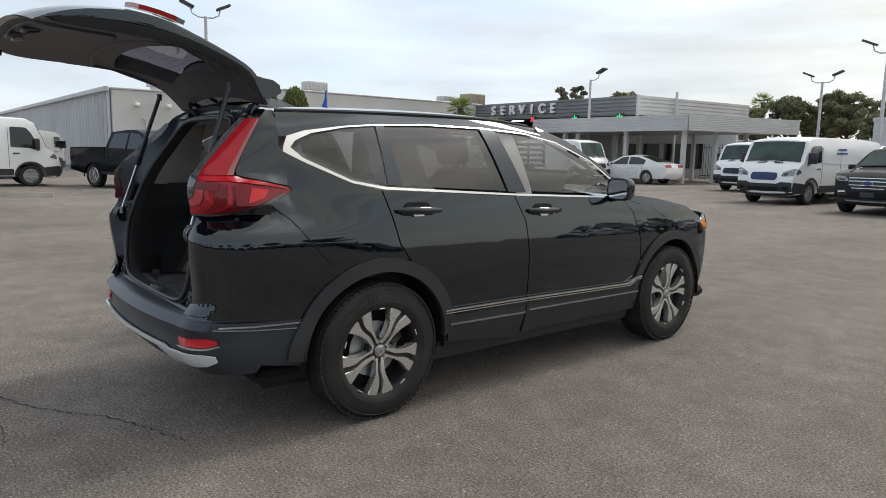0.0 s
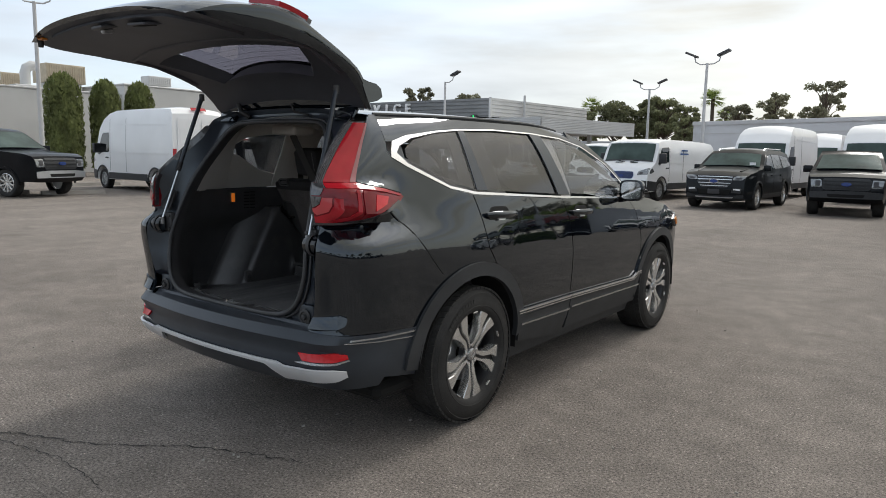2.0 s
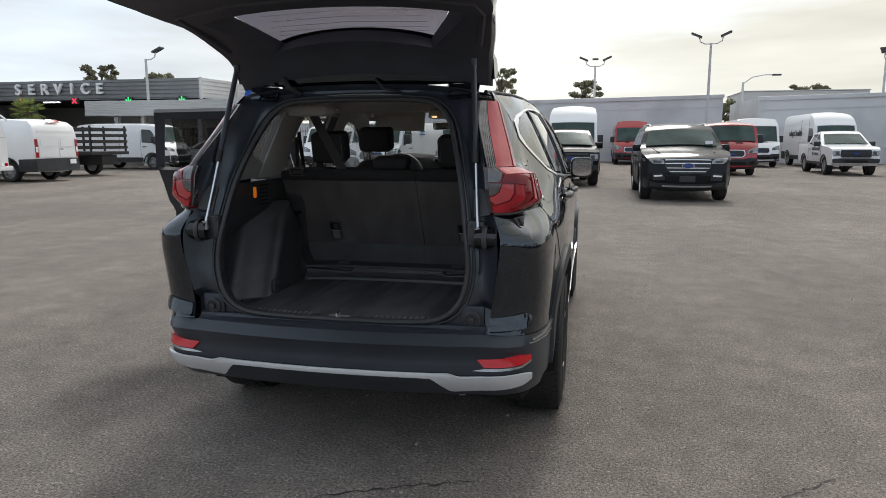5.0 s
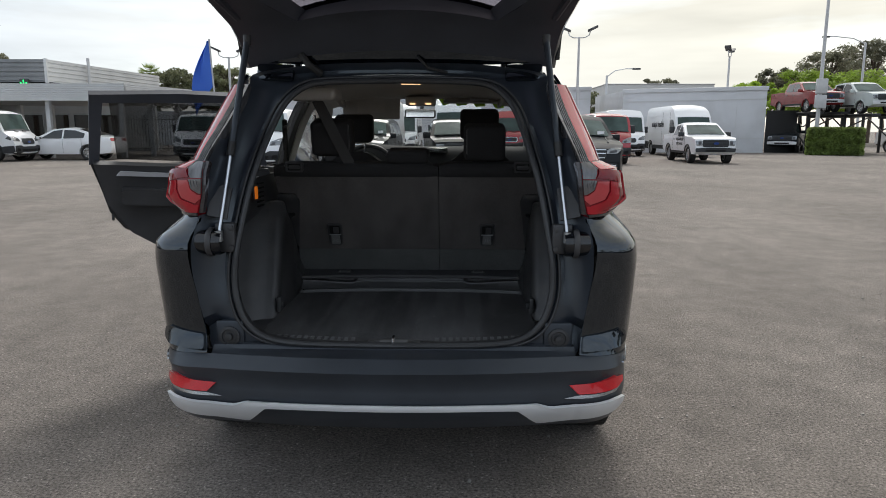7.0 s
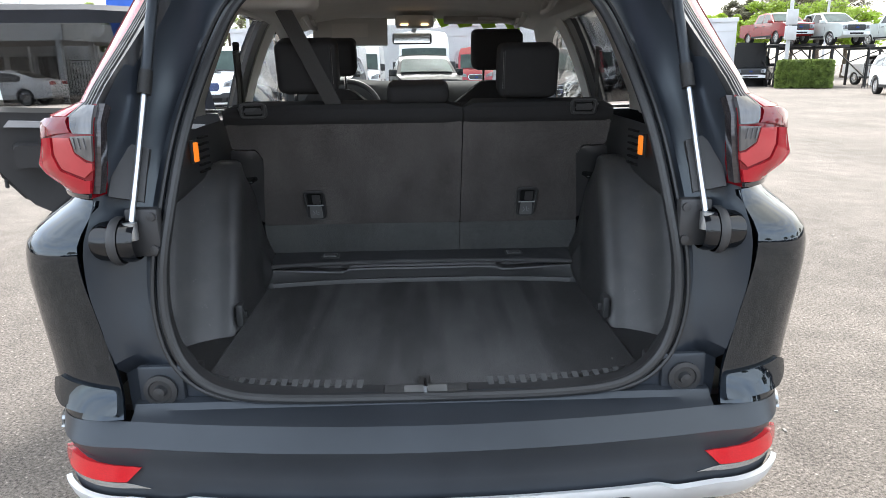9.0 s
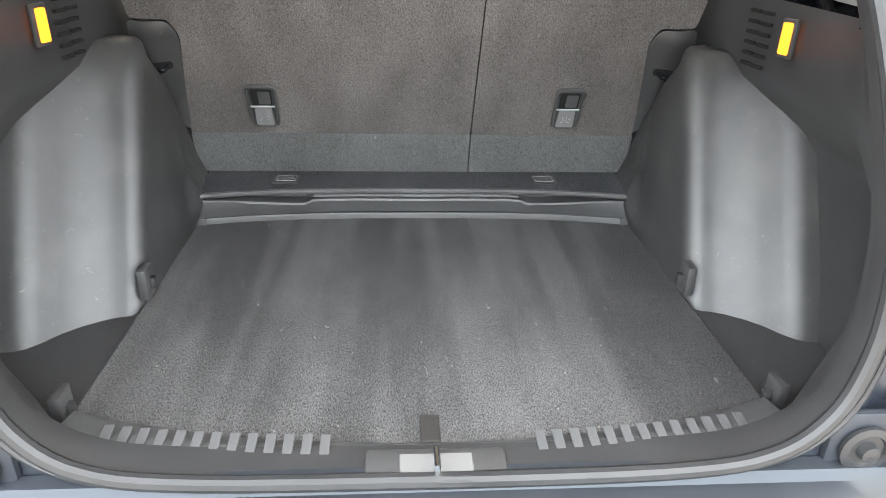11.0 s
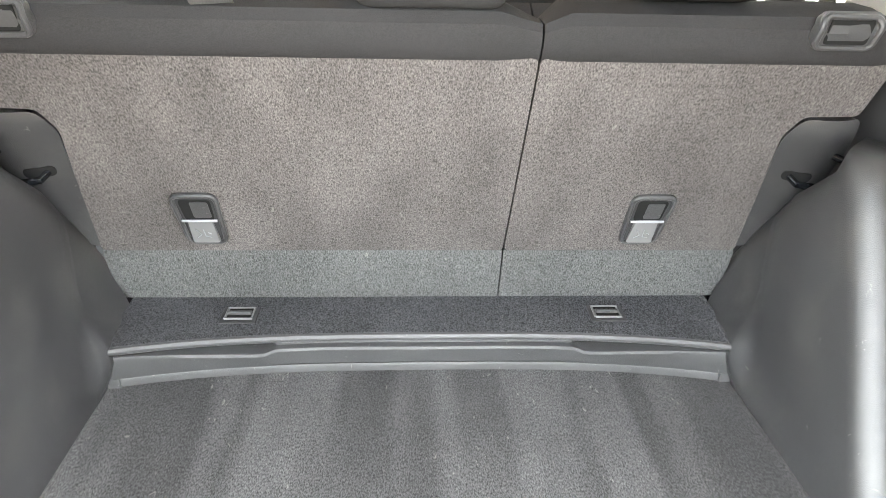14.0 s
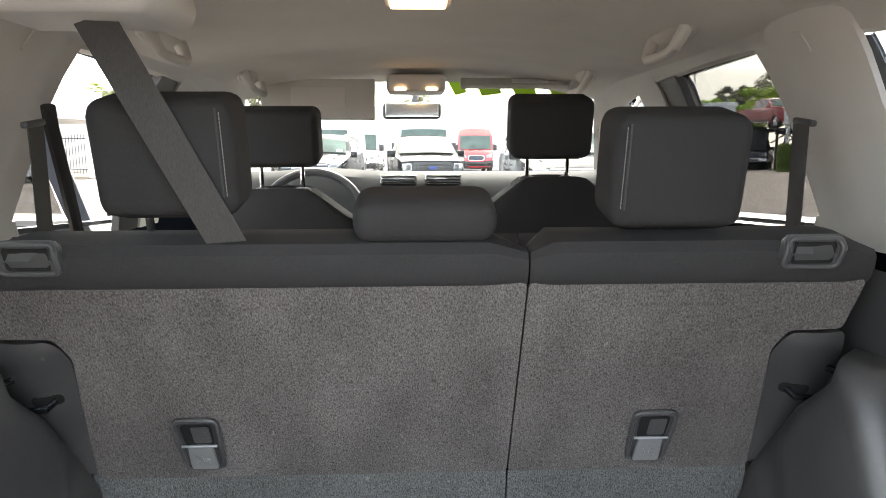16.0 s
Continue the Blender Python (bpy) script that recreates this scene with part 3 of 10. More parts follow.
# ---- ground ----
def asphalt():
    m = bpy.data.materials.new("asphalt")
    m.use_nodes = True
    n, l = m.node_tree.nodes, m.node_tree.links
    b = n["Principled BSDF"]
    co = n.new("ShaderNodeTexCoord")
    def noise_node(scale, detail, rough=0.5, stretch=None):
        t = n.new("ShaderNodeTexNoise")
        t.inputs["Scale"].default_value, t.inputs["Detail"].default_value, t.inputs["Roughness"].default_value = scale, detail, rough
        if stretch:
            mp = n.new("ShaderNodeMapping")
            mp.inputs["Scale"].default_value = stretch[:3]
            mp.inputs["Rotation"].default_value = (0, 0, stretch[3])
            l.new(co.outputs["Object"], mp.inputs["Vector"]), l.new(mp.outputs["Vector"], t.inputs["Vector"])
        else:
            l.new(co.outputs["Object"], t.inputs["Vector"])
        return t.outputs["Fac"]
    def remap(v, a, b2, c, d):
        r = n.new("ShaderNodeMapRange")
        for k, x in zip(("From Min", "From Max", "To Min", "To Max"), (a, b2, c, d)):
            r.inputs[k].default_value = x
        l.new(v, r.inputs["Value"])
        return r.outputs["Result"]
    def times(a, b2):
        r = n.new("ShaderNodeMath")
        r.operation = "MULTIPLY"
        l.new(a, r.inputs[0]), l.new(b2, r.inputs[1])
        return r.outputs["Value"]
    patches = remap(noise_node(0.55, 6, 0.65, (1, 0.45, 1, 0.5)), 0.3, 0.7, 0.78, 1.18)
    blotch = remap(noise_node(3.5, 8, 0.75), 0.35, 0.65, 0.80, 1.16)
    far = remap(noise_node(0.07, 4, 0.6, (1, 3, 1, 0.2)), 0.35, 0.65, 0.86, 1.1)
    grit = remap(noise_node(75, 6, 0.85), 0.38, 0.62, 0.28, 1.85)
    stones = n.new("ShaderNodeTexVoronoi")
    stones.inputs["Scale"].default_value = 60
    l.new(co.outputs["Object"], stones.inputs["Vector"])
    speck = remap(stones.outputs["Distance"], 0.05, 0.32, 2.5, 1.0)
    pick = remap(noise_node(33, 2), 0.50, 0.56, 0.0, 1.0)
    sp = n.new("ShaderNodeMixRGB")
    sp.inputs["Color1"].default_value = (1, 1, 1, 1)
    l.new(pick, sp.inputs["Fac"]), l.new(speck, sp.inputs["Color2"])
    v = times(times(times(times(patches, blotch), far), grit), sp.outputs["Color"])
    sc = n.new("ShaderNodeVectorMath")
    sc.operation = "SCALE"
    sc.inputs[0].default_value = (0.190, 0.167, 0.148)
    l.new(v, sc.inputs["Scale"])
    l.new(sc.outputs["Vector"], b.inputs["Base Color"])
    b.inputs["Roughness"].default_value = 0.88
    b.inputs["Specular IOR Level"].default_value = 0.3
    bp = n.new("ShaderNodeBump")
    bp.inputs["Strength"].default_value, bp.inputs["Distance"].default_value = 0.6, 0.004
    l.new(grit, bp.inputs["Height"]), l.new(bp.outputs["Normal"], b.inputs["Normal"])
    return m


M["asphalt"] = asphalt()
g = bmesh.new()
rings = [0, 3, 6, 12, 25, 60, 150, 400, 1500]
rows_mesh([[(r * math.cos(a), r * math.sin(a) + 5, 0) for a in (2 * math.pi * k / 32 for k in range(32))] for r in rings[1:]], closed=True, bm=g)
g.verts.ensure_lookup_table()
g.faces.new(g.verts[:32])
tagged(part("ground", g, M["asphalt"], smooth=0), "wide worn grey-brown asphalt car lot", "asphalt", kind="structure")


def crack(points, width, seed):
    """A ragged open crack lying in the asphalt."""
    rnd = random.Random(seed)
    bm, pts = bmesh.new(), []
    for (ax, ay), (bx, by) in zip(points, points[1:]):
        k = max(3, int(math.hypot(bx - ax, by - ay) / 0.025))
        pts += [(ax + (bx - ax) * i / k, ay + (by - ay) * i / k) for i in range(k)]
    left, right = [], []
    for i, (x, y) in enumerate(pts):
        j = 0.012
        w = width * rnd.uniform(0.25, 1.0) * min(1, (len(pts) - i) / 4)
        x, y = x + rnd.uniform(-j, j), y + rnd.uniform(-j, j)
        left.append((x - w * 0.3, y + w, 0.004)), right.append((x + w * 0.3, y - w, 0.004))
    return rows_mesh([left, right], bm=bm)


M["crack"] = material("crack", (0.05, 0.046, 0.043), 0.95, var=0.4, scale=40)
tagged(part("pavement_crack", crack([(-1.3, -1.95), (-0.75, -1.62), (-0.3, -1.42), (0.08, -1.13), (0.4, -0.99), (0.64, -0.91)], 0.0065, 3), M["crack"], smooth=0), "dark ragged crack in the asphalt", "crack", kind="stuff")
tagged(part("pavement_crack", crack([(-1.5, -1.75), (-0.9, -1.72), (-0.3, -1.60), (0.2, -1.62)], 0.0035, 5), M["crack"], smooth=0), "thin dark crack in the asphalt", "crack", kind="stuff")
tagged(part("pavement_crack", crack([(1.15, -1.25), (1.45, -0.95), (1.75, -0.85), (2.1, -0.55)], 0.005, 8), M["crack"], smooth=0), "hairline crack in the asphalt", "crack", kind="stuff")
bm = bmesh.new()
rnd = random.Random(11)
for _ in range(260):
    x, y = rnd.uniform(-3, 6), rnd.uniform(-3.5, 5)
    s = rnd.uniform(0.003, 0.008)
    merge(bm, moved(box(-s, s, -s * 0.7, s * 0.7, 0.0, s), pose(x, y, 0, rnd.uniform(-12, 12), rnd.uniform(-12, 12), rnd.uniform(0, 180))))
tagged(part("gravel", bm, M["concrete"], smooth=0), "loose pale grit scattered on the asphalt", "grit", kind="stuff")


# ---- buildings ----
def wall_block(name, x0, x1, y0, y1, h, mat, label, lip=0.0):
    ob = thing(name, label, "building", kind="structure")
    part("wall", box(x0, x1, y0, y1, 0, h, 0.02, 1), mat, ob)
    if lip:
        part("parapet_cap", box(x0 - 0.06, x1 + 0.06, y0 - 0.06, y1 + 0.06, h + 0.003, h + lip, 0.03, 1), M["fascia_light"], ob)
    return ob


# the shop: stucco wall towards the lot, ribbed metal towards the side
shop = wall_block("shop_building", -60, -39, 8.4, 19.0, 4.65, M["stucco"], "long low pale stucco workshop building", 0.12)
wall_block("shop_annex", -60, -38.6, 19.0, 36.5, 5.3, M["stucco"], "taller pale stucco part of the workshop building", 0.12)
ribs = bmesh.new()
for i in range(60):
    x = -39.2 - i * 0.84
    if x < -88:
        break
    rows_mesh([[(x, 8.33, 0.1), (x - 0.06, 8.2, 0.1), (x - 0.2, 8.2, 0.1), (x - 0.26, 8.33, 0.1), (x - 0.42, 8.33, 0.1)], [(x, 8.33, 4.6), (x - 0.06, 8.2, 4.6), (x - 0.2, 8.2, 4.6), (x - 0.26, 8.33, 4.6), (x - 0.42, 8.33, 4.6)]], bm=ribs)
part("ribbed_cladding", ribs, M["corrugated"], shop, "ribbed pale metal cladding", smooth=0)
part("wall", box(-90, -60.01, 8.4, 19.0, 0, 4.65), M["corrugated"], shop)
part("roof_edge", box(-90, -38.9, 8.0, 8.25, 4.52, 4.8, 0.03, 1), M["fascia_light"], shop)
for y in (9.6, 11.4):
    part("wall_lamp", box(-38.99, -38.7, y, y + 0.25, 3.75, 3.95, 0.04, 2), M["sign_white"], shop)
part("conduit", tube([(-38.94, 10.2, 0.1), (-38.94, 10.2, 3.0), (-38.94, 10.0, 3.1)], 0.04, 8), M["pole_white"], shop)


def roof_unit(x, y, z, w, d, h, mat, label):
    """A rooftop cooler: casing on a curb, slatted sides."""
    ob = thing("rooftop_unit", label, "rooftop unit", "units on the roof")
    part("casing", box(x - w / 2, x + w / 2, y - d / 2, y + d / 2, z, z + h, 0.04, 2), mat, ob)
    part("curb", box(x - w / 2 + 0.2, x + w / 2 - 0.2, y - d / 2 + 0.2, y + d / 2 - 0.2, z - 0.7, z - 0.002), M["fascia_light"], ob)
    n = int(d / 0.14)
    first = None
    for i in range(n):
        yy = y - d / 2 + 0.1 + i * (d - 0.2) / max(1, n - 1)
        if first is None:
            first = part("slat", box(-0.02, 0.02, -0.03, 0.03, 0.1, h - 0.1), mat, ob, smooth=0)
            first.location = (x + w / 2 + 0.02, yy, z)
        else:
            again("slat", first, ob, pose(x + w / 2 + 0.02, yy, z))
    return ob


roof_unit(-42, 12.3, 5.2, 1.4, 1.9, 0.8, M["fascia_light"], "pale grey evaporative cooler on the workshop roof")
roof_unit(-44, 17.6, 5.5, 2.0, 2.4, 1.15, M["tan_slats"], "tan slatted cooler on the workshop roof")
roof_unit(-50, 16.5, 5.4, 2.0, 2.4, 1.0, M["tan_slats"], "tan slatted cooler on the workshop roof")
roof_unit(-45, 37.9, 5.9, 1.1, 1.2, 0.55, M["pole_white"], "pale grey cooler on the service building roof")
roof_unit(-45, 41.2, 5.75, 1.6, 1.8, 1.1, M["tan_slats"], "tan slatted cooler on the service building roof")
roof_unit(-40.5, 22.2, 5.6, 1.0, 1.6, 0.6, M["fascia_light"], "small grey vent housing on the workshop roof")
duct = thing("roof_duct", "grey bent metal duct on the workshop roof", "duct")
part("bend", tube([(-41, 14.4, 4.7), (-41, 14.4, 5.7), (-41, 14.5, 6.0), (-41, 14.75, 6.15), (-41, 15.1, 6.1)], 0.28, 12), M["fascia_light"], duct)
part("base", box(-41.5, -40.5, 13.7, 14.9, 4.6, 5.0, 0.03, 1), M["fascia_light"], duct)


def ribbed_band(name, a, b, z0, z1, n, mat, parent, deep=0.05):
    """A fascia of horizontal ribs from a to b (plan points)."""
    (ax, ay), (bx, by) = a, b
    dx, dy = bx - ax, by - ay
    ln = math.hypot(dx, dy)
    ox, oy = dy / ln, -dx / ln
    prof = []
    for i in range(n):
        z, h = z1 - (z1 - z0) * i / n, (z1 - z0) / n
        prof += [(deep, z), (deep, z - 0.62 * h), (0, z - 0.72 * h), (0, z - 0.95 * h)]
    prof.append((deep, z0))
    return part(name, rows_mesh([[(px + ox * o, py + oy * o, z) for o, z in prof] for px, py in (a, b)]), mat, parent, smooth=0)


service = thing("service_building", "low grey service drive building with ribbed metal fascia", "building", kind="structure")
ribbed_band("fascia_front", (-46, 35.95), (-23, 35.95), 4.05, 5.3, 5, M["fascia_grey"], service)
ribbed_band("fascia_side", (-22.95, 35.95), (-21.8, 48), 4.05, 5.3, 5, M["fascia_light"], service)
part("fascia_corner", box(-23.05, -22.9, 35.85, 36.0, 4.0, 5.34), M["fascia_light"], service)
# near-black roof block, so the shade under it is in its colour
part("roof", rows_mesh([[(-46, 36, 5.28), (-23, 36, 5.28), (-21.85, 48, 5.28), (-46, 48, 5.28)], [(-46, 36, 4.08), (-23, 36, 4.08), (-21.85, 48, 4.08), (-46, 48, 4.08)]], closed=True, cap=True), M["shade_black"], service, smooth=0)
part("back_wall", box(-46, -27, 46, 46.3, 0, 4.05), M["stucco"], service)
part("side_wall", box(-46.2, -46, 36.5, 46.2, 0, 4.05), M["stucco"], service)
part("bay_wall", box(-45.9, -39, 40, 40.3, 0, 4.05), M["stucco"], service)
for x in (-44.5, -42.5, -40.5):
    part("bay_door", box(x - 0.8, x + 0.8, 39.9, 39.99, 0, 3.2, 0.02, 1), M["fascia_light"], service)
part("downpipe", tube([(-22.4, 39.4, 0), (-22.4, 39.4, 5.7)], 0.09, 8), M["pole_white"], service)
for i in range(6):
    x = -36 + i * 2.3
    part("ceiling_lamp", box(x, x + 1.2, 37.5 + (i % 2) * 2, 37.7 + (i % 2) * 2, 4.0, 4.07), lamp_glow("tube_light", (0.9, 0.95, 1.0), 1.5), service)
for x in (-30, -25.5):
    part("pillar", box(x - 0.15, x + 0.15, 37, 37.3, 0, 4.06, 0.02, 1), M["pole_white"], service)
for i, ch in enumerate("SERVICE"):
    lettering("sign_letter", ch, 0.95, 0.08, pose(-36.3 + i * 1.03, 35.78, 4.72, 90, 0, 0), M["sign_white"], service, "white raised sign letter")
M["red_sign"] = lamp_glow("red_sign", (0.8, 0.03, 0.06), 0.8)
M["green_sign"] = lamp_glow("green_sign", (0.02, 0.7, 0.15), 0.9)
for x, kind in ((-36.0, "x"), (-32.0, "x"), (-28.0, "v"), (-24.2, "v")):
    s = thing("lane_signal", "lit red cross lane signal" if kind == "x" else "lit green arrow lane signal", "signal", "signals over the lanes")
    part("housing", box(x - 0.25, x + 0.25, 35.72, 35.86, 3.78, 4.2, 0.02, 1), M["lamp_dark"], s)
    mt = M["red_sign"] if kind == "x" else M["green_sign"]
    if kind == "x":
        for a in (45, -45):
            part("stroke", moved(box(-0.22, 0.22, -0.02, 0.02, -0.03, 0.03), pose(x, 35.70, 3.99, 0, a, 0)), mt, s, smooth=0)
    else:
        part("stroke", box(x - 0.03, x + 0.03, 35.68, 35.715, 3.82, 4.16), mt, s, smooth=0)
        for a in (45, -45):
            part("stroke", moved(box(-0.14, 0.14, -0.02, 0.02, -0.03, 0.03), pose(x + (0.09 if a > 0 else -0.09), 35.70, 3.92, 0, -a, 0)), mt, s, smooth=0)

canopy = thing("walkway_canopy", "flat grey metal canopy on white posts", "canopy", kind="structure")
ribbed_band("fascia_front", (-26.8, 30.3), (-15.9, 30.3), 2.78, 3.6, 9, M["fascia_light"], canopy, 0.02)
ribbed_band("fascia_side", (-15.85, 30.3), (-13.9, 38.5), 2.78, 3.6, 9, M["fascia_light"], canopy, 0.02)
part("roof", rows_mesh([[(-26.8, 30.34, z), (-15.92, 30.34, z), (-14, 38.5, z), (-26.8, 38.5, z)] for z in (3.58, 2.82)], closed=True, cap=True), M["fascia_light"], canopy, smooth=0)
first = part("post", box(-0.11, 0.11, -0.11, 0.11, 0, 2.82, 0.015, 1), M["pole_white"], canopy)
first.location = (-16.3, 30.7, 0)
for x, y in ((-16.0, 33.3), (-15.7, 36.0), (-20.0, 30.8), (-23.5, 30.8), (-19.5, 37.0), (-23.5, 37.0)):
    again("post", first, canopy, pose(x, y, 0))
office = thing("office_front", "white office front with dark windows beneath the canopy", "shopfront", kind="structure")
part("wall", box(-30, -20.5, 44.0, 44.3, 0, 3.9), M["stucco"], office)
for x in (-29, -27.2, -25.4, -23.6):
    w = part("window", box(x - 0.7, x + 0.7, 43.93, 43.99, 0.6, 2.4), M["dark_glass"], office, smooth=0)
    part("frame", box(x - 0.78, x + 0.78, 43.95, 43.995, 0.5, 2.5), M["pole_white"], w, smooth=0)


def fence(points, h, gap, label, group="iron fences", thick=0.012):
    ob = thing("iron_fence", label, "fence", group)
    bar = None
    for (ax, ay), (bx, by) in zip(points, points[1:]):
        ln, ang = math.hypot(bx - ax, by - ay), math.degrees(math.atan2(by - ay, bx - ax))
        for z in (0.25, h - 0.25):
            part("rail", moved(box(0, ln, -0.02, 0.02, z - 0.02, z + 0.02), pose(ax, ay, 0, 0, 0, ang)), M["iron"], ob, smooth=0)
        for i in range(int(ln / gap) + 1):
            at = pose(ax + (bx - ax) * i * gap / ln, ay + (by - ay) * i * gap / ln, 0, 0, 0, ang)
            if bar is None:
                bar = part("bar", box(-thick, thick, -0.012, 0.012, 0.0, h), M["iron"], ob, smooth=0)
                bar.matrix_basis = at
            else:
                again("bar", bar, ob, at)
    return ob


fence([(-20.4, 39.5), (-13.6, 41.5)], 2.3, 0.16, "tall black iron picket fence beneath the canopy")
fence([(-13.6, 41.5), (-11.5, 44.8)], 2.3, 0.16, "tall black iron picket fence behind the vans")


def long_white_wall(x0, x1, y, h0, h1, label):
    """A long white building with flush sheets, a cap and a rail line."""
    ob = thing("white_building", label, "building", kind="structure")
    part("wall", rows_mesh([[(x0, y, 0), (x1, y, 0), (x1, y + 9, 0), (x0, y + 9, 0)], [(x0, y, h0), (x1, y, h1), (x1, y + 9, h1), (x0, y + 9, h0)]], closed=True, cap=True), M["white_sheet"], ob, smooth=0)
    part("cap", rows_mesh([[(x0 - 0.05, y - 0.08, h0 - 0.18), (x0 - 0.05, y - 0.1, h0 + 0.05), (x0 - 0.05, y + 0.1, h0 + 0.07)], [(x1 + 0.05, y - 0.08, h1 - 0.18), (x1 + 0.05, y - 0.1, h1 + 0.05), (x1 + 0.05, y + 0.1, h1 + 0.07)]]), M["white_sheet"], ob, smooth=0)
    part("rail", rows_mesh([[(x0, y - 0.03, h0 - 0.78), (x0, y - 0.03, h0 - 0.72)], [(x1, y - 0.03, h1 - 0.78), (x1, y - 0.03, h1 - 0.72)]]), M["fascia_light"], ob, smooth=0)
    part("base_rail", box(x0, x1, y - 0.03, y - 0.004, 0.9, 0.95), M["fascia_light"], ob, smooth=0)
    n = int((x1 - x0) / 2.44)
    seam = part("seam", box(-0.008, 0.008, -0.012, -0.003, 0.02, h0 - 0.8), M["fascia_light"], ob, smooth=0)
    seam.location = (x0 + 2.44, y, 0)
    for i in range(2, n + 1):
        again("seam", seam, ob, pose(x0 + i * 2.44, y, 0))
    return ob


long_white_wall(-12.0, 9.2, 44.0, 3.9, 4.25, "long plain white metal-sided building")
long_white_wall(10.9, 20.1, 42.0, 3.95, 4.17, "white metal-sided building with a flat roof")
wall_block("far_building", 14, 24, 62, 70, 5.6, M["stucco"], "pale far building above the white wall", 0.1)
wall_block("far_building", -45, -16, 60, 62, 3.0, M["white_sheet"], "long low white far building", 0.1)
gate = fence([(20.2, 42.0), (22.2, 42.1)], 2.7, 0.06, "tall black slatted gate beside the white building", thick=0.027)
fence([(24.5, 35.6), (30, 33.5)], 1.5, 0.14, "low black picket fence past the hedge")


# ---- lamp posts ----
def lamp_post(x, y, h, heads, yaw=0, label="tall white lot lamp post with two flood lamps"):
    ob = thing("lamp_post", label, "lamp post", "lamp posts of the lot", m=pose(x, y, 0, 0, 0, yaw))
    part("pole", tube([(0, 0, 0), (0, 0, h * 0.5), (0, 0, h)], [0.11, 0.09, 0.07], 12), M["pole_white"], ob)
    part("base", lathe([(0, 0.28), (0.5, 0.28), (0.52, 0.0)], 16, axis="z"), M["concrete"], ob)
    for k in range(heads):
        s = (-1 if k % 2 else 1)
        if heads == 3 and k == 2:
            part("flood_lamp", moved(box(-0.22, 0.22, -0.3, 0.1, -0.05, 0.05, 0.02, 1), pose(0, -0.1, h + 0.45)), M["lamp_dark"], ob)
            continue
        part("arm", tube([(0, 0, h - 0.05), (s * 0.35, 0, h - 0.04), (s * 0.62, 0, h + 0.1), (s * 0.7, 0, h + 0.38)], 0.035, 8), M["pole_white"], ob)
        part("flood_lamp", moved(box(-0.34, 0.34, -0.22, 0.22, -0.06, 0.06, 0.03, 2), pose(s * 0.85, 0, h + 0.5, 0, -24 * s, 0)), M["lamp_dark"], ob)
    return ob


lamp_post(-30, 10.6, 7.7, 2, 80)
lamp_post(-15.55, 45, 6.35, 2, 10)
lamp_post(-8.95, 36, 6.65, 2, 0)
lamp_post(1.1, 50, 6.9, 3, 0)
lamp_post(8.0, 42.3, 7.3, 2, -10)
lamp_post(20.6, 50, 6.9, 2, 60)
lamp_post(-25.5, 34.2, 6.3, 1, 0, "white lamp post with one flood lamp")


def street_light(x, y, h, reach, label="grey street light with a curved arm"):
    ob = thing("street_light", label, "street light", "street lights behind the lot")
    part("pole", tube([(x, y, 0), (x, y, h)], [0.13, 0.08], 10), M["pole_white"], ob)
    part("arm", tube([(x, y, h - 0.1), (x + reach * 0.3, y, h + 0.35), (x + reach * 0.7, y, h + 0.5), (x + reach, y, h + 0.5)], 0.04, 8), M["pole_white"], ob)
    part("head", box(x + reach - 0.1, x + reach + 0.5, y - 0.12, y + 0.12, h + 0.42, h + 0.54, 0.03, 1), M["lamp_dark"], ob)
    return ob


street_light(11.5, 50, 5.5, 2.0)
tall = street_light(22.2, 39.6, 9.9, 2.5, "tall grey street light with two boxes beside the hedge")
for z0, z1 in ((2.75, 3.55), (3.62, 4.5)):
    part("pole_box", box(21.85, 22.5, 39.3, 39.5, z0, z1, 0.03, 2), M["pole_white"], tall)
street_light(34, 56, 8.6, -3.5)

# ---- wheel stops ----
stop = thing("wheel_stop", "worn pale concrete wheel stop on the asphalt", "wheel stop", "wheel stops")
part("block", rows_mesh([[(-0.9, -0.09, 0), (-0.9, -0.06, 0.12), (-0.9, 0.06, 0.12), (-0.9, 0.09, 0)], [(0.9, -0.09, 0), (0.9, -0.06, 0.12), (0.9, 0.06, 0.12), (0.9, 0.09, 0)]], closed=True, cap=True), M["concrete"], stop, smooth=0)
stop.matrix_basis = pose(-17.6, 0.7, 0, 0, 0, 75)
for x, y, a in ((-18.4, 3.4, 75), (-19.2, 7.0, 80), (-20.3, 5.2, 80), (-24, 10, 90)):
    copy_thing(stop, pose(x, y, 0, 0, 0, a))


# ---- planting ----
def leaf_cloud(bm, rnd, centre, size, count, leaf):
    """Small leaves strewn through an uneven clump."""
    for _ in range(count):
        d = Vector((rnd.gauss(0, 1), rnd.gauss(0, 1), rnd.gauss(0, 1))).normalized() * rnd.uniform(0.35, 1.0)
        p = Vector(centre) + Vector((d.x * size[0], d.y * size[1], d.z * size[2]))
        a = Vector((rnd.gauss(0, 1), rnd.gauss(0, 1), rnd.gauss(0, 1))).normalized() * leaf * rnd.uniform(0.6, 1.4)
        b2 = a.orthogonal().normalized() * leaf * rnd.uniform(0.35, 0.8)
        bm.faces.new([bm.verts.new(q) for q in (p - a, p + b2, p + a, p - b2)])


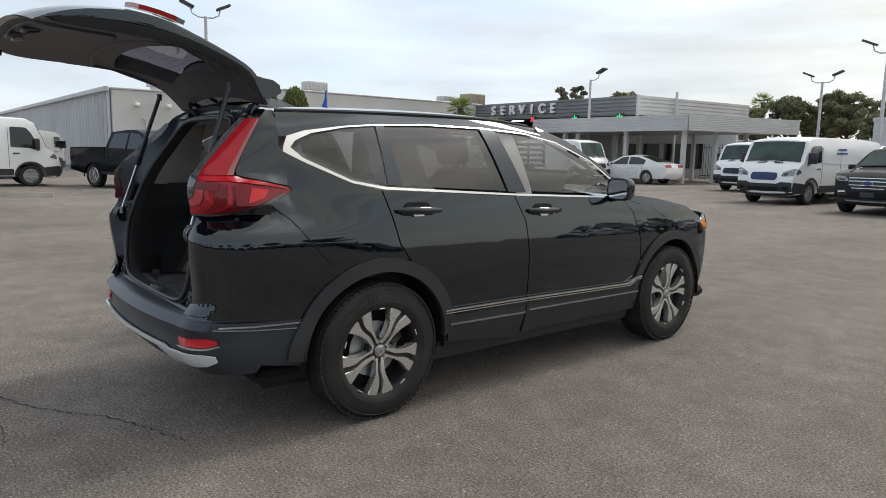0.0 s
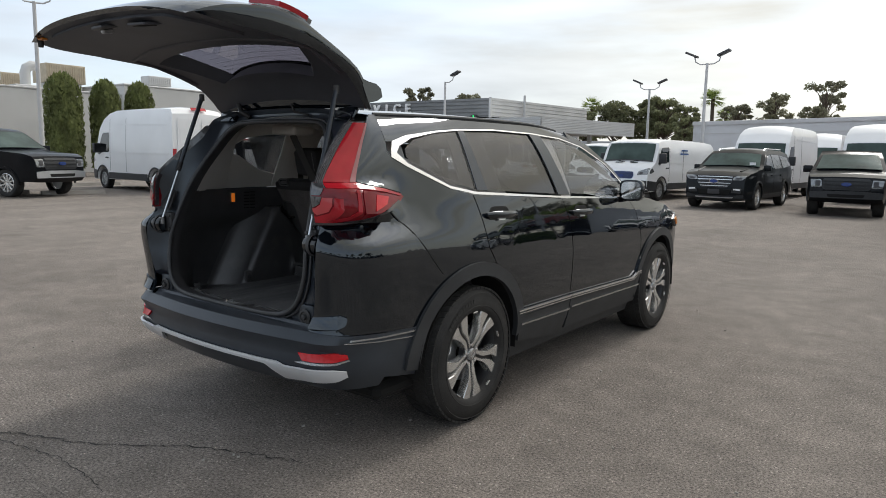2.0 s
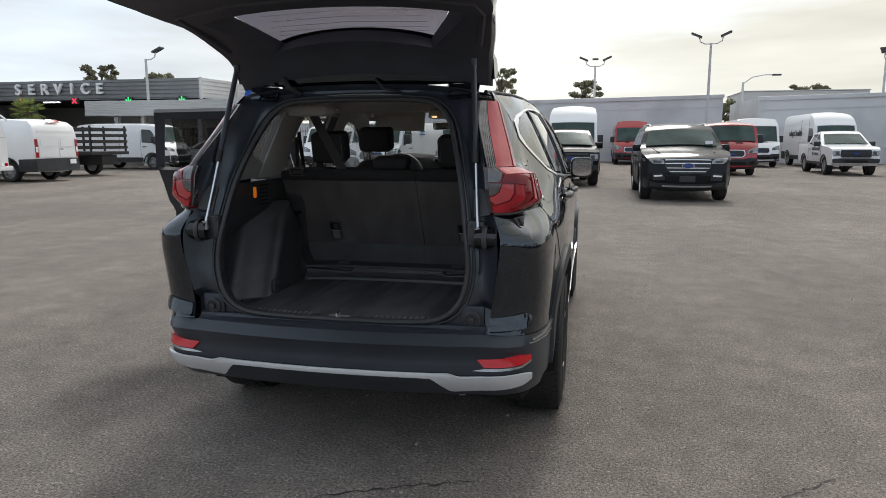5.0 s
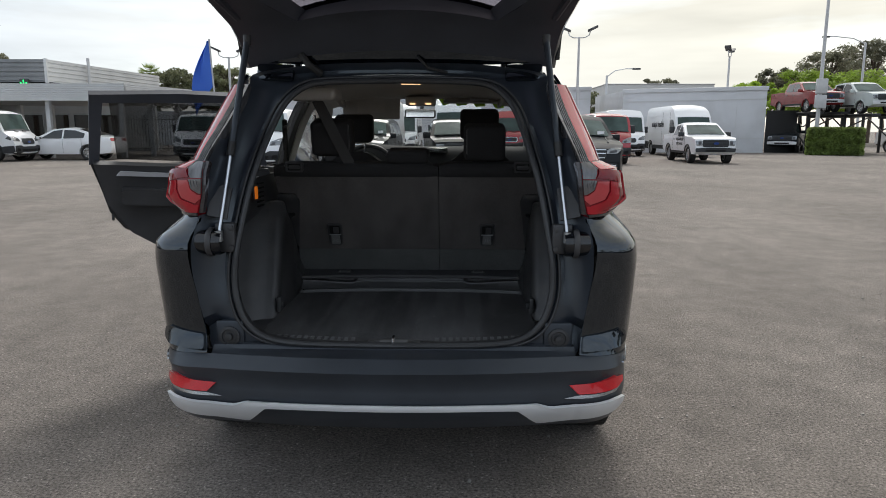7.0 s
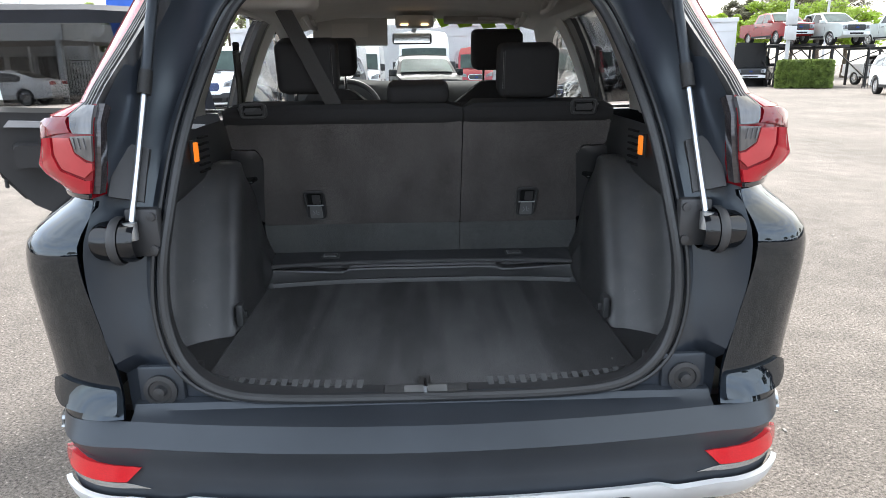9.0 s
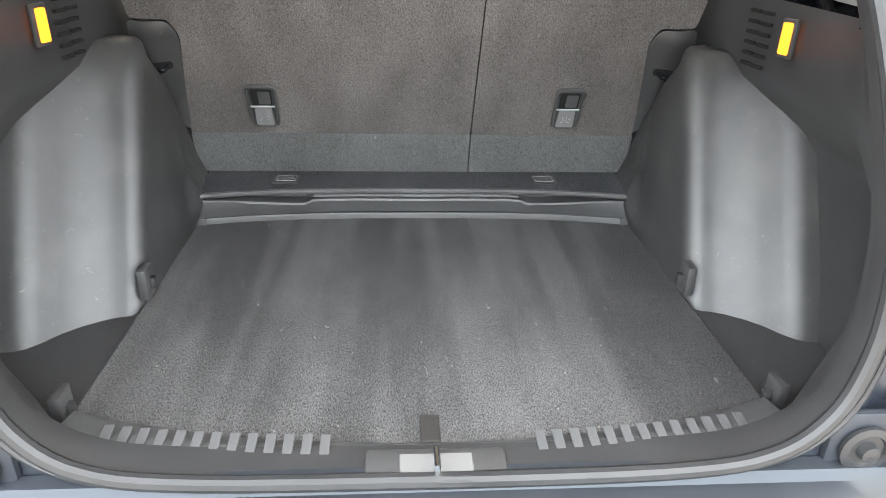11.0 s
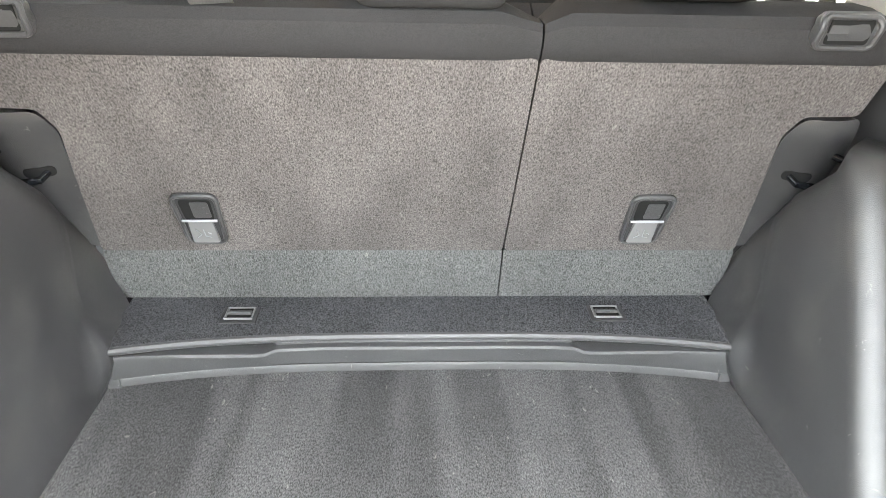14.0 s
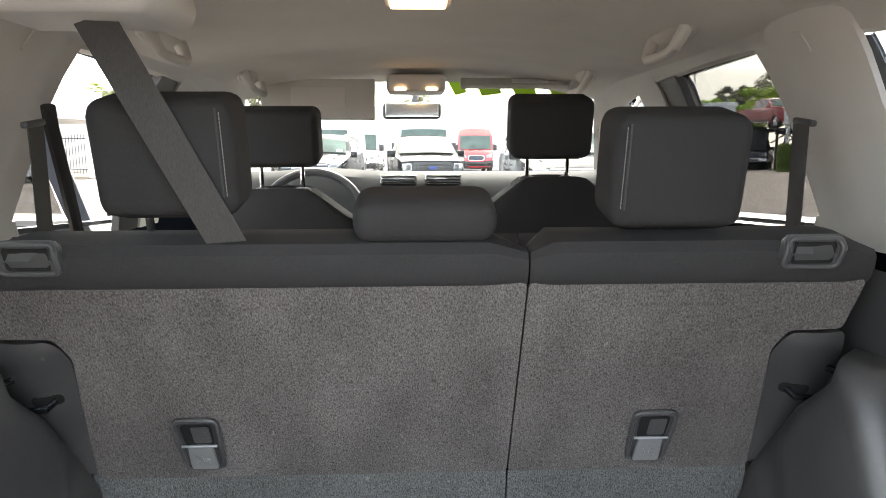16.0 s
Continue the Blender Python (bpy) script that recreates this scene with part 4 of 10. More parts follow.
def tree(name, x, y, h, spread, mat, label, seed, clumps=16, leaves=130, leaf=0.22, trunk=0.25, flat_top=False, category="tree"):
    rnd = random.Random(seed)
    ob = thing(name, label, category, m=pose(x, y, 0))
    tr = bmesh.new()
    tube([(0, 0, 0), (0.1, 0, h * 0.3), (-0.1, 0.1, h * 0.6), (0, 0, h * 0.9)], [trunk, trunk * 0.8, trunk * 0.5, trunk * 0.15], 8, tr)
    crown = bmesh.new()
    clumps, leaves, leaf = int(clumps * 1.9), int(leaves * 1.15), leaf * 0.62
    for i in range(clumps):
        a = rnd.uniform(0, 6.28)
        zf = rnd.uniform(0.5, 1.0)
        rad = spread * math.sqrt(rnd.random()) * (1.0 if flat_top else 1.15 - 0.6 * abs(zf - 0.68) / 0.35)
        c = (rad * math.cos(a), rad * math.sin(a), h * zf)
        tube([(0, 0, h * min(0.85, zf * 0.75)), (c[0] * 0.5, c[1] * 0.5, h * zf * 0.92), c], [trunk * 0.3, trunk * 0.18, 0.02], 5, tr)
        s = spread * rnd.uniform(0.15, 0.30)
        leaf_cloud(crown, rnd, c, (s, s, s * (0.5 if flat_top else 0.7)), leaves, leaf)
    part("trunk", tr, M["bark"], ob)
    part("crown", crown, mat, ob, smooth=0)
    return ob


def palm(x, y, h, reach, seed, label):
    rnd = random.Random(seed)
    ob = thing("palm_tree", label, "palm", "palm trees", m=pose(x, y, 0))
    part("trunk", tube([(0, 0, 0), (0.05, 0, h * 0.5), (0, 0, h)], [0.28, 0.2, 0.22], 10), M["bark"], ob)
    bm = bmesh.new()
    for i in range(46):
        a, el = rnd.uniform(0, 6.28), rnd.uniform(-0.7, 1.2)
        d = Vector((math.cos(a) * math.cos(el), math.sin(a) * math.cos(el), math.sin(el)))
        base = Vector((0, 0, h)) + d * reach * 0.45
        tube([(0, 0, h), base], 0.015, 4, bm)
        side = d.cross(Vector((0, 0, 1))).normalized()
        for k in range(13):
            f = (k - 6) / 6
            tip = base + (d * math.cos(f * 1.2) + side * math.sin(f * 1.2)) * reach * 0.55 - Vector((0, 0, 0.1 * reach * rnd.random()))
            w = (tip - base).orthogonal().normalized() * 0.025 * reach
            bm.faces.new([bm.verts.new(p) for p in (base - w, base + w, tip)])
    part("crown", bm, M["palm_leaf"], ob, smooth=0)
    return ob


def cypress(x, y, h, r, seed):
    rnd = random.Random(seed)
    ob = thing("cypress_tree", "dense clipped dark green cypress column", "tree", "cypresses along the wall", m=pose(x, y, 0))
    part("trunk", tube([(0, 0, 0), (0, 0, 1)], 0.12, 8), M["bark"], ob)
    bm = bmesh.new()
    core = lathe([(0.5, r * 0.7), (1.5, r * 0.9), (h * 0.7, r * 0.82), (h * 0.92, r * 0.5), (h * 0.97, 0.05)], 14, axis="z")
    merge(bm, core)
    for i in range(3600):
        z = rnd.uniform(0.4, h)
        rr = r * (1.0 if z < h * 0.75 else max(0.1, math.sqrt(max(0.0, 1 - ((z - h * 0.75) / (h * 0.25)) ** 2)))) * rnd.uniform(0.85, 1.06) * min(1, 0.7 + z)
        a = rnd.uniform(0, 6.28)
        p = Vector((rr * math.cos(a), rr * math.sin(a), z))
        up = Vector((rnd.gauss(0, 0.25), rnd.gauss(0, 0.25), 1)).normalized() * rnd.uniform(0.1, 0.26)
        w = Vector((-math.sin(a), math.cos(a), 0)) * rnd.uniform(0.03, 0.08) + Vector((rnd.gauss(0, 0.03), rnd.gauss(0, 0.03), 0))
        bm.faces.new([bm.verts.new(q) for q in (p - w, p + w, p + up)])
    part("crown", bm, M["cypress_leaf"], ob, smooth=0)
    return ob


cypress(-33, 12.9, 5.0, 0.85, 1), cypress(-33, 15.0, 4.85, 0.72, 2), cypress(-33, 16.85, 4.9, 0.72, 3)
palm(-37.0, 30.6, 3.6, 1.0, 4, "small fan palm before the service building")
palm(-34.3, 30.6, 4.6, 1.15, 5, "fan palm with a shaggy trunk before the service building")
palm(-30.8, 30.6, 3.1, 1.0, 6, "small fan palm before the service building")
palm(-37.5, 82, 8.2, 1.6, 7, "far fan palm against the sky")
palm(-22.0, 82, 8.6, 1.6, 8, "far fan palm against the sky")
palm(-21.5, 86, 6.8, 1.4, 9, "far fan palm against the sky")
for i, (x, y, h, s) in enumerate(((-33.5, 80, 8.2, 3.0), (-30, 82, 8.6, 3.2), (-27, 80, 8.7, 2.8), (-24, 79, 7.4, 2.2), (-36.5, 78, 7.0, 2.0))):
    tree("evergreen_tree", x, y, h, s, M["foliage"], "dark green bushy evergreen beyond the fence", 20 + i, 26, 120, 0.26)
for i, (x, y, h, s) in enumerate(((-18.5, 80, 7.6, 2.2), (-14.6, 80, 9.0, 2.3), (-9.8, 80, 9.9, 2.6), (-46, 66, 8.6, 2.2), (-49, 60, 9.0, 2.6))):
    tree("pine_tree", x, y, h, s, M["pine"], "tall open-crowned pine beyond the white building", 40 + i, 17, 110, 0.24)
for i, (x, y, h, s) in enumerate(((0.0, 80, 8.0, 2.5), (24.5, 80, 7.3, 2.3))):
    tree("shade_tree", x, y, h, s, M["pine"], "dark flat-topped tree beyond the white building", 50 + i, 18, 130, 0.22, flat_top=True)
for i, (x, y, h, s) in enumerate(((43, 78, 10.5, 4.2), (49, 80, 11.5, 4.6), (39, 82, 8.5, 3.0))):
    tree("shade_tree", x, y, h, s, M["pine"], "large dark spreading tree behind the truck rack", 60 + i, 26, 140, 0.26)
for i, (x, y, h, s) in enumerate(((34, 66, 7.0, 3.2), (38, 64, 6.6, 3.4), (30.5, 68, 6.2, 2.6), (42, 66, 6.4, 3.0))):
    tree("leafy_tree", x, y, h, s, M["bright_leaf"], "bright yellow-green leafy tree behind the truck rack", 70 + i, 26, 130, 0.24)
tree("bush", 11.8, 60, 4.6, 1.6, M["foliage"], "green bush between the white buildings", 80, 14, 90, 0.2, category="bush")


def hedge(a, b, w, h, seed):
    rnd = random.Random(seed)
    (ax, ay), (bx, by) = a, b
    ln, ang = math.hypot(bx - ax, by - ay), math.degrees(math.atan2(by - ay, bx - ax))
    ob = thing("hedge", "dense clipped green hedge beside the lot", "hedge", m=pose(ax, ay, 0, 0, 0, ang))
    bm = box(0.1, ln - 0.1, 0.1, w - 0.1, 0, h - 0.1, 0.15, 2)
    for _ in range(9000):
        f = rnd.random()
        x, z, y = rnd.uniform(0, ln), rnd.uniform(0.05, h), rnd.uniform(0, w)
        if f < 0.3:
            z = h + rnd.gauss(0, 0.03)
        elif f < 0.75:
            y = rnd.choice((0, w)) + rnd.gauss(0, 0.03)
        else:
            x = rnd.choice((0, ln)) + rnd.gauss(0, 0.03)
        p = Vector((x, y, z))
        d = Vector((rnd.gauss(0, 1), rnd.gauss(0, 1), rnd.gauss(0, 1))).normalized() * 0.09
        s = d.orthogonal().normalized() * 0.05
        bm.faces.new([bm.verts.new(q) for q in (p - d, p + s, p + d, p - s)])
    part("leaves", bm, M["hedge_leaf"], ob, smooth=0)


hedge((20.7, 37.6), (23.2, 36.3), 1.6, 1.52, 5)

# ---- parked vehicles ----
def arch(yc, r, z0, n=10):
    """The points of a wheel arch, front-bound along the sill."""
    a0 = math.asin(max(-1, min(1, (z0 - 0.36) / r)))
    return [(yc + r * math.cos(math.pi - a0 - (math.pi - 2 * a0) * k / n), 0.36 + r * math.sin(math.pi - a0 - (math.pi - 2 * a0) * k / n)) for k in range(n + 1)]


def hull(outline, half, crown=0.035, nx=8, step=0.3):
    """A body from its side outline (y, z), front-bound along the sill, with half widths half(y, z), crowned across."""
    bm2 = flat(outline, step)
    bmesh.ops.remove_doubles(bm2, verts=bm2.verts[:], dist=1e-4)
    bm, right, left = bmesh.new(), {}, {}
    for v in bm2.verts:
        y, z = v.co.x, v.co.y
        right[v], left[v] = bm.verts.new((half(y, z), y, z)), bm.verts.new((-half(y, z), y, z))
    for f in bm2.faces:
        bm.faces.new([right[v] for v in f.verts])
        bm.faces.new([left[v] for v in reversed(f.verts)])
    for e in bm2.edges:
        e.tag = len(e.link_faces) == 1
    # rows across at each boundary point, offset outwards by the mean normal of its two edges
    rows = {}
    for v in bm2.verts:
        es = [e for e in v.link_edges if e.tag]
        if not es:
            continue
        nrm = Vector((0, 0, 0))
        for e in es:
            o = e.other_vert(v)
            d = (o.co - v.co).normalized()
            c = Vector((d.y, -d.x, 0))
            mid = e.link_faces[0].calc_center_median()
            nrm += -c if c.dot(v.co - mid) < 0 else c
        nrm = nrm.normalized() if nrm.length > 1e-6 else nrm
        y, z = v.co.x, v.co.y
        h = half(y, z)
        row = [right[v]]
        for k in range(1, nx):
            u = 1 - 2 * k / nx
            c = crown * (1 - u * u)
            row.append(bm.verts.new((h * u, y + nrm.x * c, z + nrm.y * c)))
        rows[v] = row + [left[v]]
    for e in bm2.edges:
        if e.tag:
            a, b = rows[e.verts[0]], rows[e.verts[1]]
            for k in range(nx):
                bm.faces.new((a[k], a[k + 1], b[k + 1], b[k]))
    bm2.free()
    bmesh.ops.recalc_face_normals(bm, faces=bm.faces[:])
    return bm


def skin(p, q, half, u0, u1, crown=0.035, off=0.012, n=8, r=0.0):
    """A sheet laid on the hull between outline points p and q, across u0..u1 of its half width."""
    d = Vector((q[0] - p[0], q[1] - p[1], 0)).normalized()
    nrm = Vector((d.y, -d.x, 0))
    rows = []
    m = 3
    for j in range(m + 1):
        s = j / m
        y, z = p[0] + (q[0] - p[0]) * s, p[1] + (q[1] - p[1]) * s
        h = half(y, z)
        row = []
        for k in range(n + 1):
            u = u0 + (u1 - u0) * k / n
            c = crown * (1 - u * u) + off
            row.append((h * u, y + nrm.x * c, z + nrm.y * c))
        rows.append(row)
    bm = rows_mesh(rows)
    thicken(bm, 0.01)
    bmesh.ops.recalc_face_normals(bm, faces=bm.faces[:])
    return bm


def nose_at(points, half, crown, off=0.012):
    """Maps (u, z) to the front of a hull: u across its half width, points the nose outline (y, z) from sill to bonnet."""
    zs, ys = [q[1] for q in points], [q[0] for q in points]
    def place(u, z):
        z0 = max(zs[0], min(zs[-1], z))
        i = next((k for k in range(len(zs) - 1) if zs[k] <= z0 <= zs[k + 1]), len(zs) - 2)
        t = (z0 - zs[i]) / max(1e-6, zs[i + 1] - zs[i])
        y = ys[i] + (ys[i + 1] - ys[i]) * t
        tilt = math.atan2(ys[i] - ys[i + 1], zs[i + 1] - zs[i])
        c = crown * (1 - u * u) + off
        return (half(y, z0) * u, y + c * math.cos(tilt), z0 + c * math.sin(tilt))
    return place


def front_part(ob, name, poly, place, mat, label="", r=0.02, thick=0.02, flip=True):
    """A rounded sheet on a vehicle's nose."""
    return part(name, panel(rounded(poly, r, 3), place, thick, 0.12, flip=flip), mat, ob, label)


def front_pair(ob, name, poly, place, mat, label="", r=0.02, thick=0.02):
    return [part(name, panel(rounded([(a * q, b) for q, b in poly], r, 3), place, thick, 0.12, flip=True), mat, ob, label) for a in (1, -1)]


WHEELS = {}


def road_wheel(parent, r, w, x, y, rim_mat):
    """A wheel: rim with spokes, and its tyre."""
    key = (r, w, rim_mat.name)
    if key not in WHEELS:
        rim = lathe([(w * 0.42, r * 0.66), (w * 0.44, r * 0.62), (w * 0.2, r * 0.58), (-w * 0.4, r * 0.6)], 24)
        merge(rim, lathe([(w * 0.3, 0.0001), (w * 0.32, r * 0.14), (w * 0.22, r * 0.2), (w * 0.1, r * 0.2)], 16))
        a = part("wheel", rim, rim_mat, None)
        b = part("tyre", lathe([(w * 0.4, r * 0.64), (w * 0.5, r * 0.74), (w * 0.5, r * 0.9), (w * 0.4, r * 0.985), (w * 0.2, r), (-w * 0.2, r), (-w * 0.4, r * 0.985), (-w * 0.5, r * 0.9), (-w * 0.5, r * 0.7)], 28), M["tyre"], None)
        c = part("spoke", box(w * 0.16, w * 0.34, -r * 0.055, r * 0.055, r * 0.12, r * 0.62, 0.006, 1), rim_mat, None)
        d = part("brake_disc", lathe([(-w * 0.05, 0.0001), (-w * 0.05, r * 0.58)], 16), M["steel"], None)
        WHEELS[key] = (a.data, b.data, c.data, d.data)
        for ob in (a, b, c, d):
            bpy.data.objects.remove(ob)
    for s in (1, -1):
        wheel = new("wheel", WHEELS[key][0])
        wheel.parent = parent
        wheel.matrix_basis = pose(s * (x - w * 0.5), y, r, 0, 0, 0 if s > 0 else 180)
        for kind, data in (("tyre", WHEELS[key][1]), ("brake_disc", WHEELS[key][3])):
            new(kind, data).parent = wheel
        for k in range(10):
            spoke = new("spoke", WHEELS[key][2])
            spoke.parent = wheel
            spoke.matrix_basis = pose(0, 0, 0, 36 * k, 0, 0)


def mirror_pair(ob, x, y, z, mat, w=0.2, h=0.18):
    for s in (1, -1):
        mr = part("door_mirror", box(min(s * x, s * (x + w)), max(s * x, s * (x + w)), y - 0.06, y + 0.1, z, z + h, 0.03, 2), mat, ob)
        part("mirror_glass", box(min(s * (x + 0.02), s * (x + w - 0.02)), max(s * (x + 0.02), s * (x + w - 0.02)), y - 0.064, y - 0.061, z + 0.02, z + h - 0.02), M["dark_glass"], mr, smooth=0)


def side_parts(ob, name, poly, half, mat, off=0.008, thick=0.008, step=0.3, r=0.03):
    for mirror in (False, True):
        part(name, panel(rounded(poly, r, 3), lambda y, z: (half(y, z) + off, y, z), thick, step, mirror=mirror), mat, ob)


def van(m, paint, h=2.74, wb=3.75, label="", logo=None, grille="cladding", group="parked cargo vans", low=None):
    """A cargo van with a short sloping nose; h is its roof height."""
    ob = thing("cargo_van", label, "van", group, m=m)
    f, W = wb, 1.0
    bent = functools.partial(skin, crown=0.075)
    def half(y, z):
        t = 1.0 - 0.075 * max(0.0, (z - 1.1) / 1.6) ** 1.5
        front = max(0.0, (y - (f + 0.35)) / 0.75)
        rear = max(0.0, (-0.85 - y) / 0.3)
        top = max(0.0, (z - (h - 0.35)) / 0.35)
        return W * t * (1 - 0.19 * front**2.2 - 0.03 * rear**2 - 0.10 * top**2)
    zr = h
    wt = min(2.12, h - 0.12)
    high = h > 2.3
    roof = [(f + 0.18, wt)] + ([(f - 0.15, wt + 0.34), (f - 0.5, zr - 0.1)] if high else [(f - 0.05, zr - 0.05)]) + [(f - 0.95, zr - 0.01), (f - 2.2, zr), (-0.3, zr - 0.01), (-0.85, zr - 0.05), (-1.02, zr - 0.2), (-1.1, 1.6), (-1.12, 0.75), (-1.14, 0.45)]
    nose = [(f + 0.72, 0.32), (f + 0.9, 0.4), (f + 0.93, 0.62), (f + 0.9, 0.85), (f + 0.82, 1.05), (f + 0.7, 1.16), (f + 0.98 - 0.1 - 0.3, 1.25), (f + 0.5, 1.3)]
    outline = [(-1.05, 0.4)] + arch(0, 0.44, 0.42) + arch(f, 0.44, 0.36) + nose + roof
    part("body", hull(outline, half, 0.075), paint, ob)
    part("windscreen", bent((f + 0.48, 1.33), (f + 0.19, wt - 0.03), half, -0.88, 0.88), M["sky_sheen_glass"], ob)
    part("screen_edge", bent((f + 0.50, 1.315), (f + 0.475, 1.345), half, -0.90, 0.90, off=0.016), M["cladding"], ob)
    for s in (1, -1):
        part("wiper", tube([(s * 0.1, f + 0.60, 1.325), (s * 0.36, f + 0.555, 1.36), (s * 0.60, f + 0.50, 1.42)], 0.012, 6), M["cladding"], ob)
    at = nose_at(nose[:6], half, 0.075)
    proud = nose_at(nose[:6], half, 0.075, 0.03)
    front_part(ob, "front_bumper", [(-1.0, 0.36), (1.0, 0.36), (1.0, 0.70), (0.62, 0.70), (0.50, 0.645), (-0.50, 0.645), (-0.62, 0.70), (-1.0, 0.70)], proud, M["cladding"], "dark unpainted plastic bumper", 0.03)
    front_part(ob, "air_intake", [(-0.52, 0.46), (0.52, 0.46), (0.58, 0.56), (-0.58, 0.56)], nose_at(nose[:6], half, 0.075, 0.036), M["shade_black"], "", 0.03, 0.01)
    front_pair(ob, "fog_recess", [(0.68, 0.47), (0.90, 0.47), (0.90, 0.60), (0.70, 0.57)], nose_at(nose[:6], half, 0.075, 0.036), M["shade_black"], "", 0.02, 0.01)
    rim = front_part(ob, "grille_surround", [(-0.44, 0.72), (0.44, 0.72), (0.52, 0.84), (0.46, 0.99), (-0.46, 0.99), (-0.52, 0.84)], at, M["satin_silver"], "bright grille surround", 0.05)
    front_part(rim, "grille", [(-0.415, 0.745), (0.415, 0.745), (0.485, 0.84), (0.43, 0.965), (-0.43, 0.965), (-0.485, 0.84)], nose_at(nose[:6], half, 0.075, 0.02), M[grille], "", 0.045)
    for z in (0.78, 0.84, 0.90):
        front_part(rim, "grille_bar", [(-0.42, z), (0.42, z), (0.42, z + 0.018), (-0.42, z + 0.018)], nose_at(nose[:6], half, 0.075, 0.028), M[grille], "", 0.004, 0.012)
    for s in (1, -1):
        a, b = sorted((s * 0.14, s * 0.42))
        part("bonnet_slot", bent((f + 0.62, 1.225), (f + 0.59, 1.245), half, a, b, off=0.012), M["cladding"], ob)
    part("badge", moved(lathe([(-0.02, 0.0001), (-0.02, 0.07), (0.02, 0.07), (0.025, 0.0001)], 20, axis="y"), pose(0, f + 1.005, 0.855) @ Matrix.Diagonal((1.5, -1, 0.7, 1))), M["blue_logo"], ob)
    for hl in front_pair(ob, "headlight", [(0.60, 0.86), (0.99, 0.90), (0.99, 1.12), (0.90, 1.10), (0.62, 0.99)], at, M["head_lens"], "clear headlight", 0.03):
        pass
    front_pair(ob, "lamp_bezel", [(0.66, 0.885), (0.80, 0.90), (0.80, 0.985), (0.68, 0.965)], nose_at(nose[:6], half, 0.075, 0.02), M["lamp_dark"], "", 0.02, 0.01)
    side_parts(ob, "headlight", [(f + 0.58, 1.0), (f + 0.80, 0.92), (f + 0.80, 1.04), (f + 0.70, 1.12)], half, M["head_lens"], 0.012)
    side_parts(ob, "front_cladding", [(f + 0.42, 0.36), (f + 0.86, 0.36), (f + 0.92, 0.5), (f + 0.9, 0.7), (f + 0.42, 0.66)], half, M["cladding"], 0.014)
    side_parts(ob, "door_window", [(f - 0.55, 1.32), (f + 0.0, 1.30), (f + 0.26, 1.20), (f + 0.32, 1.26), (f + 0.06, 1.80), (f - 0.08, wt - 0.14), (f - 0.55, wt - 0.12)], half, M["dark_glass"], r=0.06)
    for yc in (0, f):
        side_parts(ob, "arch_lip", [(yc + 0.49 * math.cos(math.pi * j / 12), 0.36 + 0.49 * math.sin(math.pi * j / 12)) for j in range(13)] + [(yc - 0.44 * math.cos(math.pi * j / 12), 0.36 + 0.44 * math.sin(math.pi * j / 12)) for j in range(13)], half, M["cladding"], 0.016, 0.03, 0, 0)
    side_parts(ob, "sill_cladding", [(0.5, 0.38), (f - 0.5, 0.38), (f - 0.5, 0.6), (0.5, 0.6)], half, M["cladding"], 0.012)
    side_parts(ob, "rear_cladding", [(-1.16, 0.36), (-0.52, 0.36), (-0.46, 0.5), (-0.46, 0.78), (-1.16, 0.80)], half, M["cladding"], 0.016)
    for y in (f - 0.62, f - 0.65 - 1.15):
        side_parts(ob, "door_seam", [(y, 0.65), (y + 0.012, 0.65), (y + 0.012, zr - 0.3), (y, zr - 0.3)], half, M["shade_black"], 0.004, 0.004, r=0)
    side_parts(ob, "press_line", [(-0.9, 1.28), (f - 0.75, 1.28), (f - 0.75, 1.33), (-0.9, 1.33)], half, paint, 0.016)
    if high:
        side_parts(ob, "press_line", [(-0.8, zr - 0.55), (f - 1.0, zr - 0.5), (f - 1.0, zr - 0.46), (-0.8, zr - 0.51)], half, paint, 0.016)
    side_parts(ob, "door_handle", [(f - 0.5, 1.1), (f - 0.3, 1.1), (f - 0.3, 1.14), (f - 0.5, 1.14)], half, M["cladding"], 0.03, 0.03)
    mirror_pair(ob, W - 0.02, f + 0.18, 1.28, M["cladding"], 0.24, 0.34)
    # rear doors, lamps, bumper
    part("rear_bumper", bent((-1.10, 0.80), (-1.145, 0.36), half, -1.0, 1.0, off=0.025), M["cladding"], ob)
    for s in (1, -1):
        a, b = sorted((s * 0.03, s * 0.84))
        part("rear_door", bent((-1.06, zr - 0.35), (-1.12, 0.84), half, a, b, off=0.012), paint, ob)
        part("door_inset", bent((-1.075, min(zr - 0.6, 2.15)), (-1.1, 1.2), half, a + 0.08, b - 0.08, off=0.02), paint, ob)
        a, b = sorted((s * 0.88, s * 1.0))
        tl = part("tail_light", bent((-1.09, 1.46), (-1.115, 0.84), half, a, b, off=0.02), M["red_lens"], ob)
        part("reverse_lens", bent((-1.1, 1.2), (-1.108, 1.02), half, a + 0.02, b - 0.02, off=0.03), M["sign_white"], tl)
    part("door_lever", box(0.05, 0.22, -1.2, -1.16, 1.1, 1.14, 0.008, 1), M["cladding"], ob)
    part("number_plate", bent((-1.115, 0.76), (-1.12, 0.60), half, 0.45, 0.78, off=0.065), M["sign_white"], ob)
    part("high_lamp", bent((-0.9, zr - 0.045), (-1.0, zr - 0.14), half, -0.30, 0.30, off=0.03), M["red_lens"], ob)
    road_wheel(ob, 0.36, 0.24, 0.97, 0, M["steel"]), road_wheel(ob, 0.36, 0.24, 0.97, f, M["steel"])
